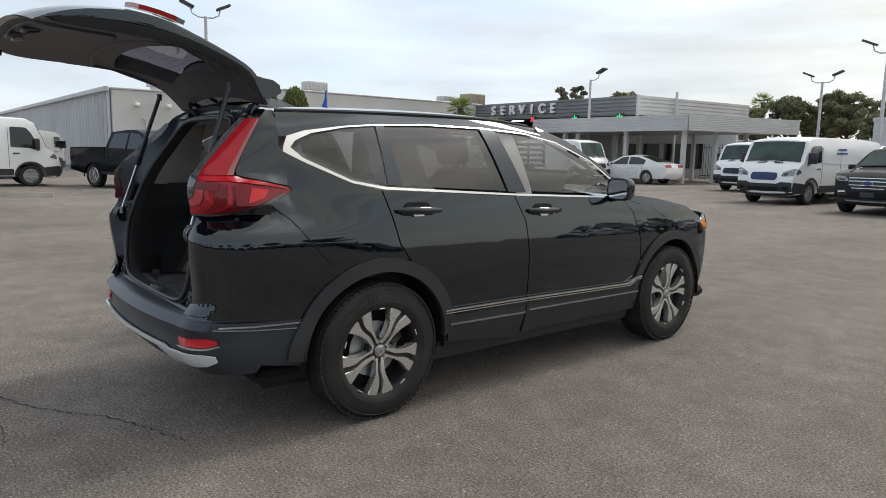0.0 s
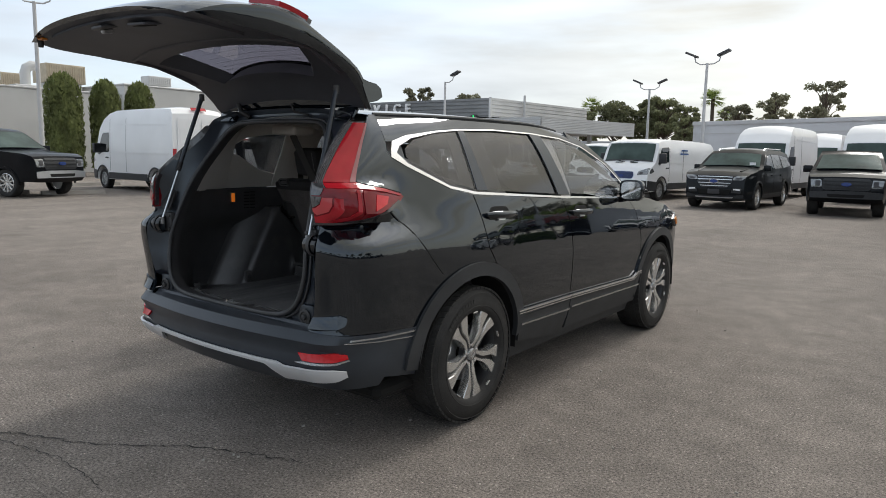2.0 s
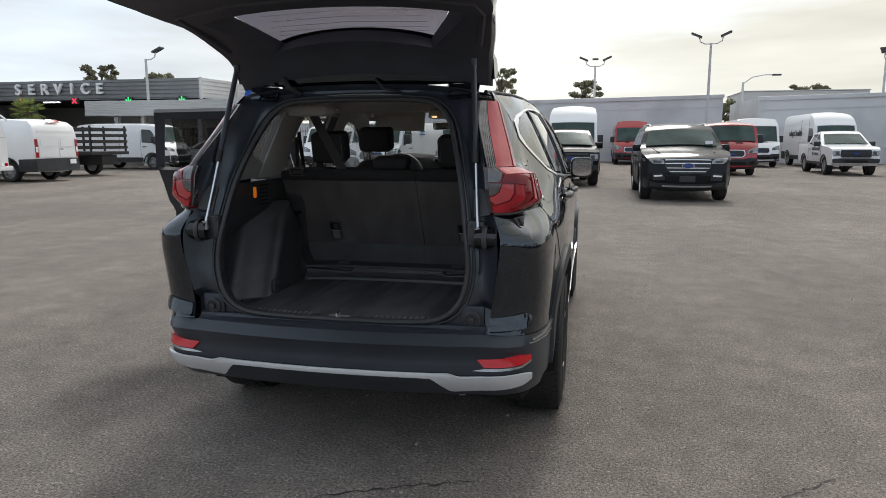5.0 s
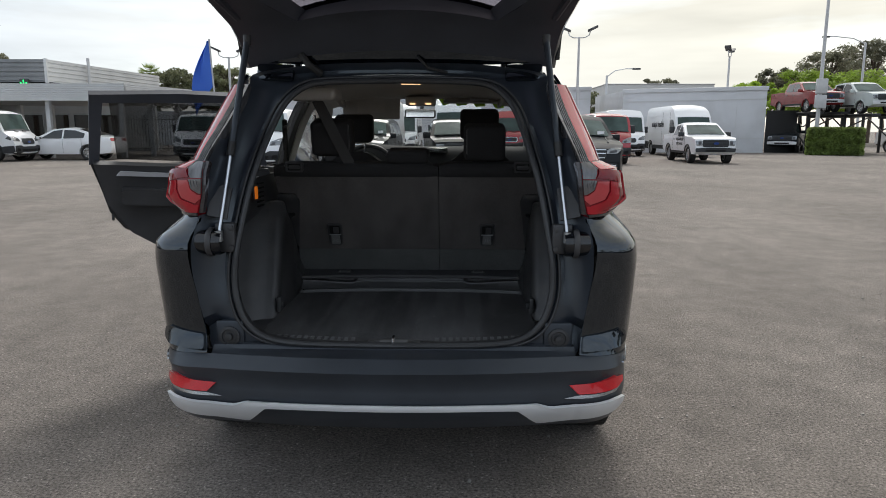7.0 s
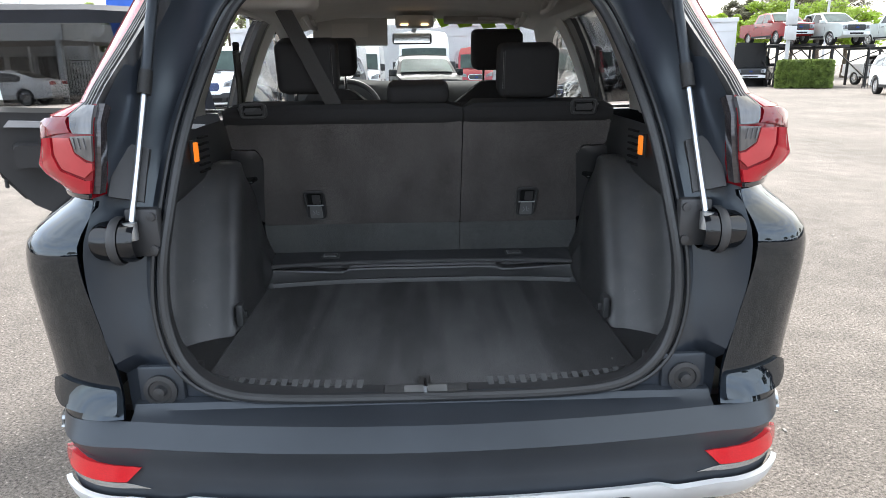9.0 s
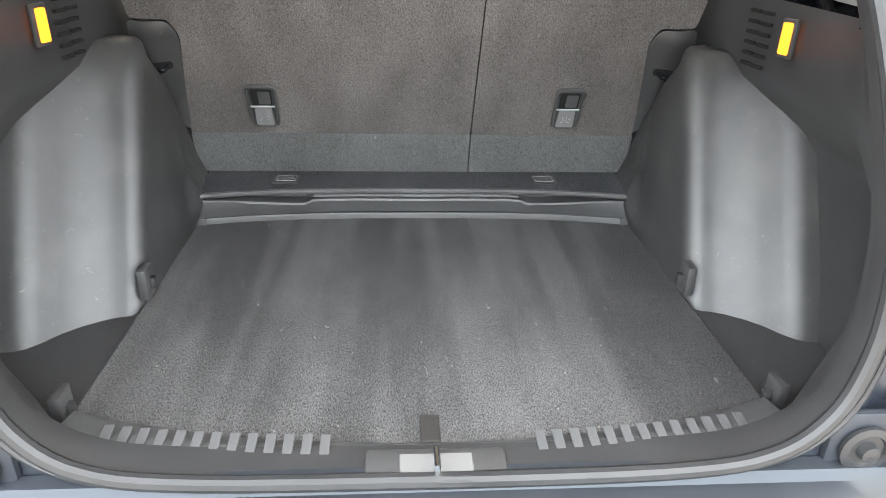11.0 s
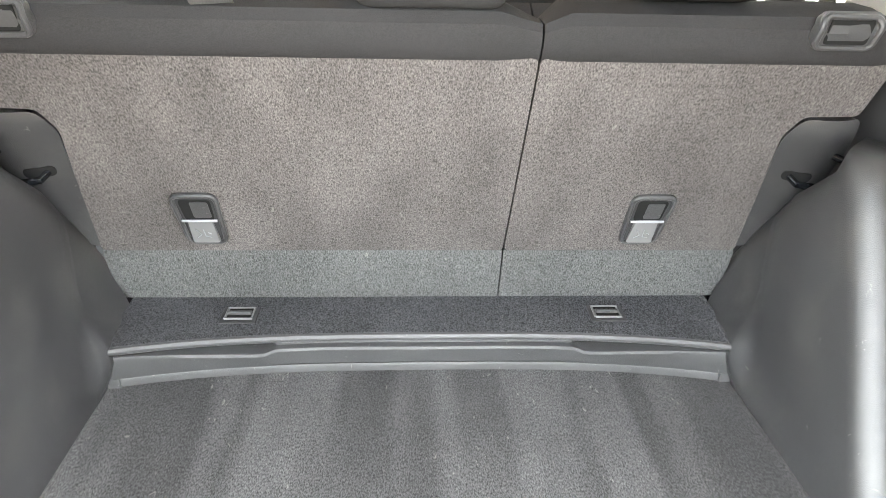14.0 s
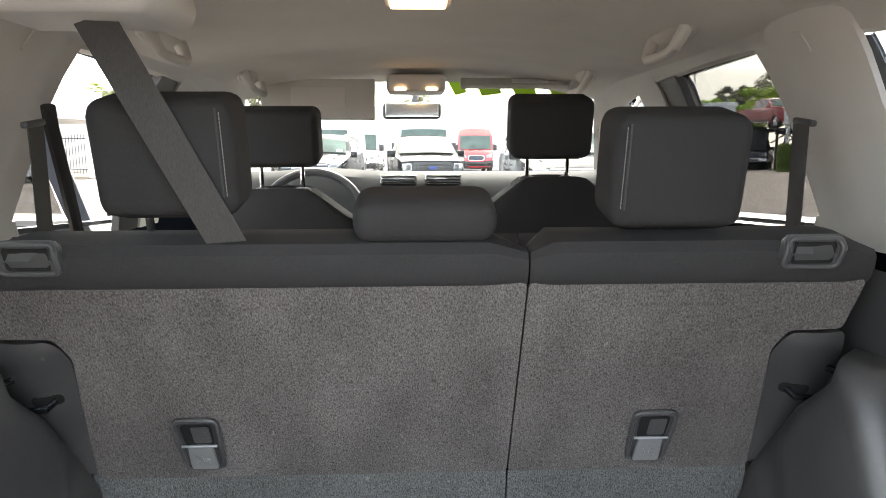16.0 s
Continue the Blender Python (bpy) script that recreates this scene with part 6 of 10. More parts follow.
def service_truck(m):
    """A pickup chassis with a white service body of lockers and an overhead rack."""
    ob = thing("service_truck", "white service-body truck with an overhead pipe rack", "truck", m=m)
    f = 3.6
    def half(y, z):
        return 0.98 * (1 - 0.16 * max(0.0, (z - 1.25) / 0.7))
    outline = [(1.3, 0.5), (f - 0.5, 0.5)] + arch(f, 0.46, 0.5) + [(f + 0.9, 0.5), (f + 0.95, 1.1), (f + 0.5, 1.25), (f - 0.4, 1.35), (f - 1.05, 1.92), (f - 1.4, 1.98), (1.6, 1.95), (1.3, 1.8)]
    part("cab", hull(outline, half, 0.03), M["white_paint"], ob)
    part("rear_window", box(-0.72, 0.72, 1.27, 1.30, 1.42, 1.78, 0.01, 1), M["dark_glass"], ob)
    part("stop_lamp", box(-0.15, 0.15, 1.27, 1.31, 1.84, 1.89), M["red_lens"], ob)
    side_parts(ob, "door_window", [(f - 0.65, 1.36), (f - 1.1, 1.84), (f - 1.75, 1.84), (f - 1.75, 1.36)], half, M["dark_glass"])
    for s in (1, -1):
        x0, x1 = sorted((s * 0.55, s * 1.0))
        lk = part("locker", box(x0, x1, 0.47, 1.25, 0.55, 1.5, 0.01, 1), M["white_paint"], ob)
        part("locker_top", box(x0, x1, -1.25, 0.468, 0.86, 1.5, 0.01, 1), M["white_paint"], ob)
        part("locker_rear", box(x0, x1, -1.25, -0.47, 0.55, 0.858, 0.01, 1), M["white_paint"], ob)
        for y0, y1, z0, z1 in ((0.52, 1.2, 0.6, 1.44), (-0.42, 0.42, 0.95, 1.44), (-1.2, -0.5, 0.6, 1.44)):
            d = part("locker_door", box(*sorted((s * 1.0, s * 1.015)), y0, y1, z0, z1, 0.004, 1), M["white_paint"], ob)
            part("latch", box(*sorted((s * 1.015, s * 1.03)), (y0 + y1) / 2 - 0.04, (y0 + y1) / 2 + 0.04, z0 + 0.2, z0 + 0.26), M["lamp_dark"], d)
        part("rack_rail", tube([(s * 0.9, -1.2, 2.02), (s * 0.9, 3.3, 2.02)], 0.035, 6), M["white_paint"], ob)
        for y in (-1.15, 0.3, 1.25, 3.2):
            part("rack_post", tube([(s * 0.95, y, 1.48 if y < 2 else 1.3), (s * 0.9, y, 2.03), (s * 0.88, y, 2.24)], 0.035, 6), M["white_paint"], ob)
            part("rack_gusset", tube([(s * 0.9, y - 0.28, 2.03), (s * 0.88, y, 2.24), (s * 0.9, y + 0.28, 2.03)], 0.03, 6), M["white_paint"], ob)
        part("tail_light", lathe([(-1.30, 0.0001), (-1.30, 0.055), (-1.277, 0.055)], 16, axis="y"), M["red_lens"], ob).matrix_basis = pose(s * 0.88, 0, 0.68)
        part("reverse_lamp", lathe([(-1.30, 0.0001), (-1.30, 0.05), (-1.277, 0.05)], 16, axis="y"), M["sign_white"], ob).matrix_basis = pose(s * 0.74, 0, 0.68)
    for y in (-1.15, 1.25):
        part("rack_bar", tube([(-0.9, y, 2.02), (0.9, y, 2.02)], 0.03, 6), M["white_paint"], ob)
    part("rear_panel", rows_mesh([[(-0.98, y, 0.64), (0.98, y, 0.64), (0.99, y, 1.5), (0.84, y, 1.96), (-0.84, y, 1.96), (-0.99, y, 1.5)] for y in (-1.275, -1.253)], closed=True, cap=True), M["white_paint"], ob, smooth=0)
    flap = part("drop_flap", box(-0.72, 0.72, -1.31, -1.278, 0.86, 1.22, 0.01, 1), M["white_paint"], ob)
    part("flap_handle", box(-0.06, 0.06, -1.325, -1.311, 1.06, 1.13, 0.008, 1), M["lamp_dark"], flap)
    part("panel_seam", box(-0.95, 0.95, -1.279, -1.2765, 1.50, 1.515), M["fascia_light"], ob, smooth=0)
    part("rear_bumper", box(-1.0, 1.0, -1.42, -1.26, 0.5, 0.62, 0.01, 1), M["white_paint"], ob)
    part("bed_floor", box(-0.54, 0.54, -1.19, 1.26, 0.7, 0.78), M["white_paint"], ob)
    part("chassis", box(-0.45, 0.45, -1.2, 4.2, 0.38, 0.5), M["iron"], ob)
    road_wheel(ob, 0.4, 0.26, 0.98, 0, M["steel"]), road_wheel(ob, 0.4, 0.26, 0.98, f, M["steel"])


service_truck(pose(-17.95, 13.5, 0, 0, 0, 90))


def stake_truck(m):
    ob = thing("stake_truck", "black stake-bed truck beside the vans", "truck", m=m)
    def half(y, z):
        return 1.0 * (1 - 0.14 * max(0.0, (z - 1.3) / 0.7))
    part("cab", hull([(1.6, 0.5), (3.0, 0.5)] + arch(3.6, 0.46, 0.5) + [(4.6, 0.5), (4.65, 1.15), (3.2, 1.4), (2.6, 2.0), (1.8, 2.02), (1.6, 1.9)], half, 0.03), M["black_paint"], ob)
    part("deck", box(-1.1, 1.1, -1.6, 1.5, 0.85, 0.98, 0.01, 1), M["iron"], ob)
    part("chassis", box(-0.45, 0.45, -1.5, 4.2, 0.45, 0.84), M["iron"], ob)
    for s in (1, -1):
        for i in range(4):
            part("stake_board", box(*sorted((s * 1.05, s * 1.09)), -1.55, 1.45, 1.08 + i * 0.24, 1.2 + i * 0.24, 0.005, 1), M["iron"], ob)
        for y in (-1.5, -0.5, 0.5, 1.4):
            part("stake", box(*sorted((s * 1.0, s * 1.05)), y - 0.04, y + 0.04, 0.98, 2.0), M["iron"], ob)
    for i in range(4):
        part("stake_board", box(-1.04, 1.04, -1.6, -1.56, 1.08 + i * 0.24, 1.2 + i * 0.24, 0.005, 1), M["iron"], ob)
    road_wheel(ob, 0.4, 0.26, 1.0, 0, M["steel"]), road_wheel(ob, 0.4, 0.26, 1.0, 3.6, M["steel"])


stake_truck(pose(-19.6, 20.9, 0, 0, 0, 90))

# ---- the far rows of the lot, mirrored in the black paint ----
rnd = random.Random(21)
for k in range(13):
    copy_thing(row_pickup if k % 3 == 1 else row_suv, pose(24.0 + rnd.uniform(-0.3, 0.3), -25 + 3.1 * k, 0, 0, 0, 90 + rnd.uniform(-2, 2)))
for k in range(13):
    copy_thing(row_pickup if k % 4 == 2 else row_suv, pose(-20 + 3.2 * k, -27.0 + rnd.uniform(-0.3, 0.3), 0, 0, 0, rnd.uniform(-2, 2)))
for x, y, h in ((21.5, -14.5, 7.2), (21.5, 2.5, 7.0), (-3.0, -24.0, 7.2), (12.0, -24.0, 7.0)):
    lamp_post(x, y, h, 2, 60)
far_tree = tree("shade_tree", 40, -20, 7.5, 3.4, M["pine"], "dark spreading tree along the far edge of the lot", 91, 24, 120, 0.26)
for x, y in ((41, -8), (39, 4), (43, 15), (30, -40), (16, -44), (2, -42), (-12, -44), (-26, -42)):
    copy_thing(far_tree, pose(x, y, 0, 0, 0, rnd.uniform(0, 360)))

# ---- the truck rack behind the hedge ----
rack = thing("truck_rack", "dark steel two-level vehicle rack holding pickups", "rack")
LANES = ((23.15, 44.8, 180, 2.57, M["dark_red_paint"], "dark red crew-cab pickup raised on the rack"), (25.25, 43.1, 184, 2.42, M["pale_silver"], "pale silver crew-cab pickup raised on the rack"), (29.2, 41.6, 188, 2.35, M["pale_silver"], "pale silver crew-cab pickup raised on the rack"))
for x, y, yaw, z, paint, lab in LANES:
    at = pose(x, y, z, 0, 0, yaw)
    for dx in (-0.8, 0.8):
        part("runway", moved(box(dx - 0.3, dx + 0.3, -1.6, 5.0, -0.16, -0.002, 0.02, 1), at), M["iron"], rack)
    for dx in (-1.15, 1.15):
        for dy in (-1.2, 4.4):
            part("rack_leg", moved(box(dx - 0.06, dx + 0.06, dy - 0.06, dy + 0.06, -z, -0.16), at), M["iron"], rack)
        part("rack_brace", moved(tube([(dx, -1.2, -0.4 * z), (dx, 1.4, -0.2), (dx, 4.4, -0.8 * z)], 0.05, 6), at), M["iron"], rack)
    pickup(at, paint, lab, group="pickups on the rack")
for x, y, yaw, paint, lab in ((23.4, 45.6, 150, M["grey_paint"], "dark grey pickup beneath the rack"), (29.6, 43.0, 184, M["white_paint"], "white pickup beneath the rack")):
    pickup(pose(x, y, 0, 0, 0, yaw), paint, lab, group="pickups beneath the rack", h=1.9)

# ---- the black sport utility with its tailgate open ----
# Its own frame: rear axle at y = 0, front towards +y, right side +x.
Z_KNOTS = (0.18, 0.40, 0.62, 0.85, 1.0, 1.10, 1.2, 1.4, 1.52, 1.6)
Y_KNOTS = (-0.45, 0.0, 1.0, 2.0, 2.7, 3.1)
SIDE = (
    (0.80, 0.865, 0.868, 0.880, 0.876, 0.822, 0.775, 0.708, 0.652, 0.595),
    (0.82, 0.890, 0.912, 0.915, 0.902, 0.880, 0.852, 0.763, 0.702, 0.645),
    (0.82, 0.885, 0.911, 0.917, 0.901, 0.885, 0.864, 0.785, 0.722, 0.660),
    (0.82, 0.885, 0.911, 0.915, 0.896, 0.876, 0.850, 0.765, 0.705, 0.645),
    (0.82, 0.885, 0.905, 0.912, 0.885, 0.850, 0.798, 0.690, 0.640, 0.600),
    (0.79, 0.850, 0.870, 0.878, 0.845, 0.795, 0.720, 0.600, 0.560, 0.520),
)


def side_x(y, z):
    return lerp_table(Y_KNOTS, [lerp_table(Z_KNOTS, col, z) for col in SIDE], y)


def rear_y(z):
    return lerp_table((0.35, 0.42, 0.465, 0.50, 0.545, 0.575, 0.60, 0.63, 0.7, 1.0, 1.08, 1.12, 1.27, 1.4, 1.55, 1.62), (-0.86, -0.925, -0.95, -0.945, -0.935, -0.965, -0.955, -0.92, -0.895, -0.915, -0.872, -0.875, -0.868, -0.755, -0.60, -0.53), z)


def rear_x(z):
    return lerp_table((0.3, 0.62, 0.84, 1.0, 1.09, 1.18, 1.28, 1.46, 1.6), (0.62, 0.642, 0.672, 0.690, 0.660, 0.640, 0.628, 0.565, 0.535), z)


def front_y(z):
    return lerp_table((0.25, 0.4, 0.6, 0.8, 1.0, 1.15), (3.42, 3.53, 3.57, 3.55, 3.44, 3.2), z)


def skin_at(s, z, off=0.0):
    """The body's right side in (s, z): s is y along the side, wraps round the rear corner below -0.45 to the middle at -1.58,
    and round the front corner above 3.0 to the middle at 3.9."""
    if s >= -0.45 and s <= 3.0:
        return (side_x(s, z) + off, s, z)
    if s > 3.0:
        t = min(1.0, (s - 3.0) / 0.9)
        w, fy = side_x(3.0, z), front_y(z)
        p = ((w, 3.0), (w - 0.02, 3.0 + (fy - 3.0) * 0.65), (0.72, fy), (0.0, fy + 0.03))
    else:
        w, ry, rx = side_x(-0.45, z), rear_y(z), rear_x(z)
        if s < -0.95:
            x = max(0.0, rx * (1 - (-0.95 - s) / 0.63))
            return (x, ry - 0.055 * (1 - (x / rx) ** 2) - off, z)
        t = (-0.45 - s) / 0.5
        boxy = max(0.0, min(1.0, (z - 0.60) / 0.08))
        high = max(0.0, min(1.0, (z - 1.0) / 0.11))
        high = high * high * (3 - 2 * high)
        lean = (side_x(-0.25, z) - w) / 0.2
        p1 = (w + 0.004, -0.45 + (ry + 0.45) * (0.56 + 0.16 * boxy)), (w - 0.12 * lean, -0.45 + (ry + 0.45) * 0.476)
        p2 = (w - 0.048 + 0.02 * boxy, ry - 0.004), (rx + 0.08, ry + 0.03)
        up, down = max(0.0, min(1.0, (z - 1.10) / 0.06)), max(0.0, min(1.0, (1.292 - z) / 0.045))
        bulge = up * up * (3 - 2 * up) * down * down * (3 - 2 * down)
        p1 = p1[0], (p1[1][0] + 0.045 * bulge, p1[1][1])
        p2 = p2[0], (p2[1][0] + 0.142 * bulge, p2[1][1] + 0.02 * bulge)
        p = ((w, -0.45), *(tuple(a[i] + (b[i] - a[i]) * high for i in (0, 1)) for a, b in (p1, p2)), (rx, ry))
    b = ((1 - t) ** 3, 3 * t * (1 - t) ** 2, 3 * t * t * (1 - t), t**3)
    d = (-3 * (1 - t) ** 2, 3 * (1 - t) ** 2 - 6 * t * (1 - t), 6 * t * (1 - t) - 3 * t * t, 3 * t * t)
    x, y = (sum(k * q[i] for k, q in zip(b, p)) for i in (0, 1))
    dx, dy = (sum(k * q[i] for k, q in zip(d, p)) for i in (0, 1))
    ln = math.hypot(dx, dy) or 1.0
    nx, ny = (-dy / ln, dx / ln) if s < 0 else (dy / ln, -dx / ln)
    return (x + nx * off, y + ny * off, z)


def on_skin(off=0.0):
    return lambda s, z: skin_at(s, z, off)


def ring_arc(yc, r, a0, a1, n=14, zc=0.365):
    return [(yc + r * math.cos(radians(a0 + (a1 - a0) * k / n)), zc + r * math.sin(radians(a0 + (a1 - a0) * k / n))) for k in range(n + 1)]


car = thing("parked_suv", "glossy black compact sport utility with its tailgate raised", "car")
PAINT = M["black_paint"]
WB = 2.66

# outlines in (s, z): the window line, door gaps and arches
GLASS_TOP = [(-0.40, 1.475), (-0.30, 1.505), (-0.1, 1.535), (0.1, 1.552), (0.45, 1.565), (0.85, 1.56), (1.2, 1.54), (1.47, 1.49), (1.77, 1.375), (1.98, 1.235)]
GAP_REAR = [(0.03, 1.21), (0.07, 1.08), (0.11, 0.93), (0.17, 0.845)]
GAP_MID = [(0.98, 1.155), (1.06, 1.0), (1.08, 0.8), (1.085, 0.55), (1.075, 0.5)]
GAP_FRONT = [(2.06, 1.10), (2.16, 1.02), (2.24, 0.80), (2.26, 0.55), (2.24, 0.5)]
G = 0.004


def both(name, poly, off, thick, mat, step=0.09, label="", parent=None, left=True, steps=None):
    """The same sheet on the right side and, mirrored, on the left."""
    made = []
    for mirror in (False, True) if left else (False,):
        made.append(part(name, panel(poly, on_skin(off), thick, step, steps, mirror=mirror), mat, parent or car, label))
    return made


arch_r = ring_arc(0, 0.50, 74, 152)
quarter = (
    GAP_REAR[::-1][0:0]
    + [(a - G, b) for a, b in GAP_REAR]
    + arch_r
    + [(-0.455, 0.598), (-0.62, 0.615), (-0.95, 0.63), (-0.95, 1.094), (-0.80, 1.094), (-0.69, 1.105), (-0.56, 1.153), (-0.47, 1.193), (-0.436, 1.215), (-0.45, 1.236), (-0.56, 1.262), (-0.64, 1.278), (-0.672, 1.288), (-0.682, 1.31), (-0.684, 1.36), (-0.68, 1.48), (-0.672, 1.565), (-0.60, 1.60), (-0.46, 1.60), (-0.46, 1.49), (-0.475, 1.43), (-0.455, 1.40), (-0.37, 1.355), (-0.13, 1.245)]
)
both("quarter_panel", quarter, 0.0, 0.01, PAINT, 0.024)
# windscreen pillar
rail = [(1.35, 1.585)] + [(1.35, 1.513)] + [(a, b + 0.001) for a, b in GLASS_TOP[7:]] + [(2.03, 1.17), (2.12, 1.135), (1.9, 1.335), (1.6, 1.50)]
both("roof_side", rail, 0.0, 0.01, PAINT, 0.04)
# window surround in chrome, in a top and a bottom strip
top_strip = [(-0.445, 1.43)] + [(a - 0.02 if a < -0.2 else a, b + 0.001) for a, b in GLASS_TOP] + [(1.97, 1.230)] + [(a, b - 0.007) for a, b in GLASS_TOP[8:3:-1]] + [(0.1, 1.546), (-0.1, 1.528), (-0.29, 1.493), (-0.383, 1.454), (-0.413, 1.421)]
both("window_chrome", top_strip, 0.004, 0.006, M["trim_chrome"], 0.04)
bot_strip = [(-0.445, 1.43), (-0.413, 1.421), (-0.36, 1.371), (-0.123, 1.259), (0.06, 1.226), (1.0, 1.171), (1.98, 1.131), (1.98, 1.120), (1.0, 1.160), (0.05, 1.213), (-0.13, 1.247), (-0.37, 1.355), (-0.455, 1.40)]
both("window_chrome", bot_strip, 0.004, 0.006, M["trim_chrome"], 0.04)
# black pillar covers
both("pillar_cover", [(0.075, 1.235), (0.165, 1.23), (0.145, 1.545), (0.09, 1.54)], 0.003, 0.006, M["bumper"], 0.08)
both("pillar_cover", [(0.93, 1.185), (1.08, 1.178), (0.95, 1.555), (0.83, 1.552)], 0.003, 0.006, M["bumper"], 0.08)
for mirror in (False, True):
    pane("quarter_window", panel([(-0.35, 1.40), (-0.33, 1.375), (-0.11, 1.274), (0.07, 1.238), (0.085, 1.54), (-0.1, 1.522), (-0.27, 1.485), (-0.345, 1.44)], on_skin(-0.006), 0, 0.04, mirror=mirror), 0.004, M["privacy_glass"], car)

both("panel_gap", [(-0.545, 1.150), (-0.473, 1.083), (-0.420, 1.003), (-0.347, 0.917), (-0.271, 0.835), (-0.275, 0.833), (-0.351, 0.914), (-0.424, 1.000), (-0.477, 1.080), (-0.549, 1.147)], 0.0015, 0.002, M["shade_black"], 0.05)
# the upward-facing step at the foot of each rear corner
for mirror in (False, True):
    part("corner_step", panel(rounded([(-0.945, 0.645), (-0.80, 0.652), (-0.765, 0.668), (-0.762, 0.70), (-0.80, 0.712), (-0.945, 0.692)], 0.008, 3), lambda u, z: skin_at(u, z, 0.006 + 0.014 * max(0.0, (0.712 - z) / 0.06)), 0.02, 0.015, mirror=mirror), PAINT, car)

# front: wings, bonnet, nose
wing = [(a + G, b) for a, b in GAP_FRONT] + ring_arc(WB, 0.50, 168, 20)[:] + [(3.16, 0.62), (3.2, 0.80), (3.12, 0.93), (2.9, 1.03), (2.5, 1.10), (2.12, 1.14)]
both("front_wing", wing, 0.0, 0.01, PAINT, 0.08)


def bonnet_at(x, y):
    edge = min(0.86, side_x(min(y, 3.1), 1.08) - 0.02)
    z = lerp_table((2.05, 2.5, 3.0, 3.3, 3.42), (1.16, 1.13, 1.06, 0.99, 0.94), y)
    return (x * edge / 0.84, y - 0.16 * (x / 0.84) ** 2 * max(0, (y - 2.6) / 0.8), z - 0.075 * abs(x / 0.84) ** 2.5)


part("bonnet", panel([(-0.84, 2.02), (0.84, 2.02), (0.84, 3.25), (0.6, 3.42), (-0.6, 3.42), (-0.84, 3.25)], bonnet_at, 0.015, 0.12), PAINT, car)
nose = panel([(3.10, 0.30), (3.9, 0.30), (3.9, 0.96), (3.30, 0.96), (3.12, 0.93), (3.18, 0.8), (3.16, 0.6)], on_skin(0), 0.01, 0.08)
panel([(3.10, 0.30), (3.9, 0.30), (3.9, 0.96), (3.30, 0.96), (3.12, 0.93), (3.18, 0.8), (3.16, 0.6)], on_skin(0), 0.01, 0.08, mirror=True, out=nose)
part("front_bumper", nose, M["bumper"], car)
both("headlight", [(3.05, 0.90), (3.12, 0.83), (3.5, 0.84), (3.5, 0.93), (3.2, 0.95)], 0.012, 0.02, M["head_lens"], 0.06)
both("side_marker", [(3.06, 0.90), (3.12, 0.85), (3.2, 0.86), (3.15, 0.92)], 0.018, 0.01, M["amber"], 0.06)
part("grille", panel([(3.5, 0.62), (3.9, 0.60), (3.9, 0.86), (3.5, 0.84)], on_skin(0.012), 0.01, 0.1), M["cladding"], car)


def roof_at(x, y):
    w = lerp_table((-0.55, 0, 1, 1.35), (0.555, 0.645, 0.66, 0.64), y)
    c = lerp_table((-0.55, -0.3, 0.3, 1.0, 1.5, 1.75), (1.622, 1.645, 1.668, 1.670, 1.645, 1.610), y)
    z_edge = lerp_table((-0.55, 0, 0.5, 1.0, 1.4), (1.595, 1.606, 1.612, 1.606, 1.575), y)
    u = x / 0.65
    return (u * w, y + (0.0 if y > 0 else 0.0), z_edge + (c - z_edge) * (1 - abs(u) ** 2.2))


part("roof", panel([(-0.65, -0.44), (0.65, -0.44), (0.65, 1.32), (0.5, 1.42), (-0.5, 1.42), (-0.65, 1.32)], roof_at, 0.012, 0.1), PAINT, car)


# roof side over the windows, rolling up to the roof's edge
for s in (1, -1):
    rows = []
    for k in range(31):
        y = -0.46 + 1.82 * k / 30
        z0 = lerp_table([q[0] for q in GLASS_TOP], [q[1] for q in GLASS_TOP], y) - 0.002
        lo, hi = Vector((side_x(y, z0), z0)), Vector((roof_at(0.65, y)[0] - 0.006, roof_at(0.65, y)[2] + 0.001))
        slope = (side_x(y, z0) - side_x(y, z0 - 0.06)) / 0.06
        mid = Vector((lo.x + slope * (hi.y - lo.y) * 0.7, lo.y + (hi.y - lo.y) * 0.7))
        rows.append([(s * q.x, y, q.y) for q in ((1 - t) ** 2 * lo + 2 * t * (1 - t) * mid + t * t * hi for t in (j / 7 for j in range(8)))])
    bm = rows_mesh(rows)
    bmesh.ops.recalc_face_normals(bm, faces=bm.faces[:])
    part("roof_side", bm, PAINT, car, smooth=80)
    part("roof_moulding", tube([tuple(Vector(roof_at(s * 0.622, y)) + Vector((0, 0, 0.003))) for y in (-0.42 + 0.125 * k for k in range(15))], 0.009, 8), M["cladding"], car, "black roof-ditch moulding")


def screen_at(x, v):
    y, z = 1.40 + 0.72 * v, 1.655 - 0.50 * v
    bow = 0.10 * (1 - (x / 0.72) ** 2)
    return (x * (0.90 + 0.28 * v), y + bow * (0.4 + v) - 0.08, z - 0.05 * (abs(x) / 0.65) ** 2.5 * (1 - v))


pane("windscreen", panel([(-0.66, 0.03), (0.66, 0.03), (0.68, 1.0), (-0.68, 1.0)], screen_at, 0, 0.12), 0.005, M["clear_glass"], car)
part("cowl", panel([(-0.80, 2.0), (0.80, 2.0), (0.80, 2.2), (-0.80, 2.2)], lambda x, y: (x, y + 0.05 - 0.1 * (x / 0.8) ** 2, 1.115 - 0.05 * (x / 0.8) ** 2), 0.02, 0.1), M["cladding"], car)

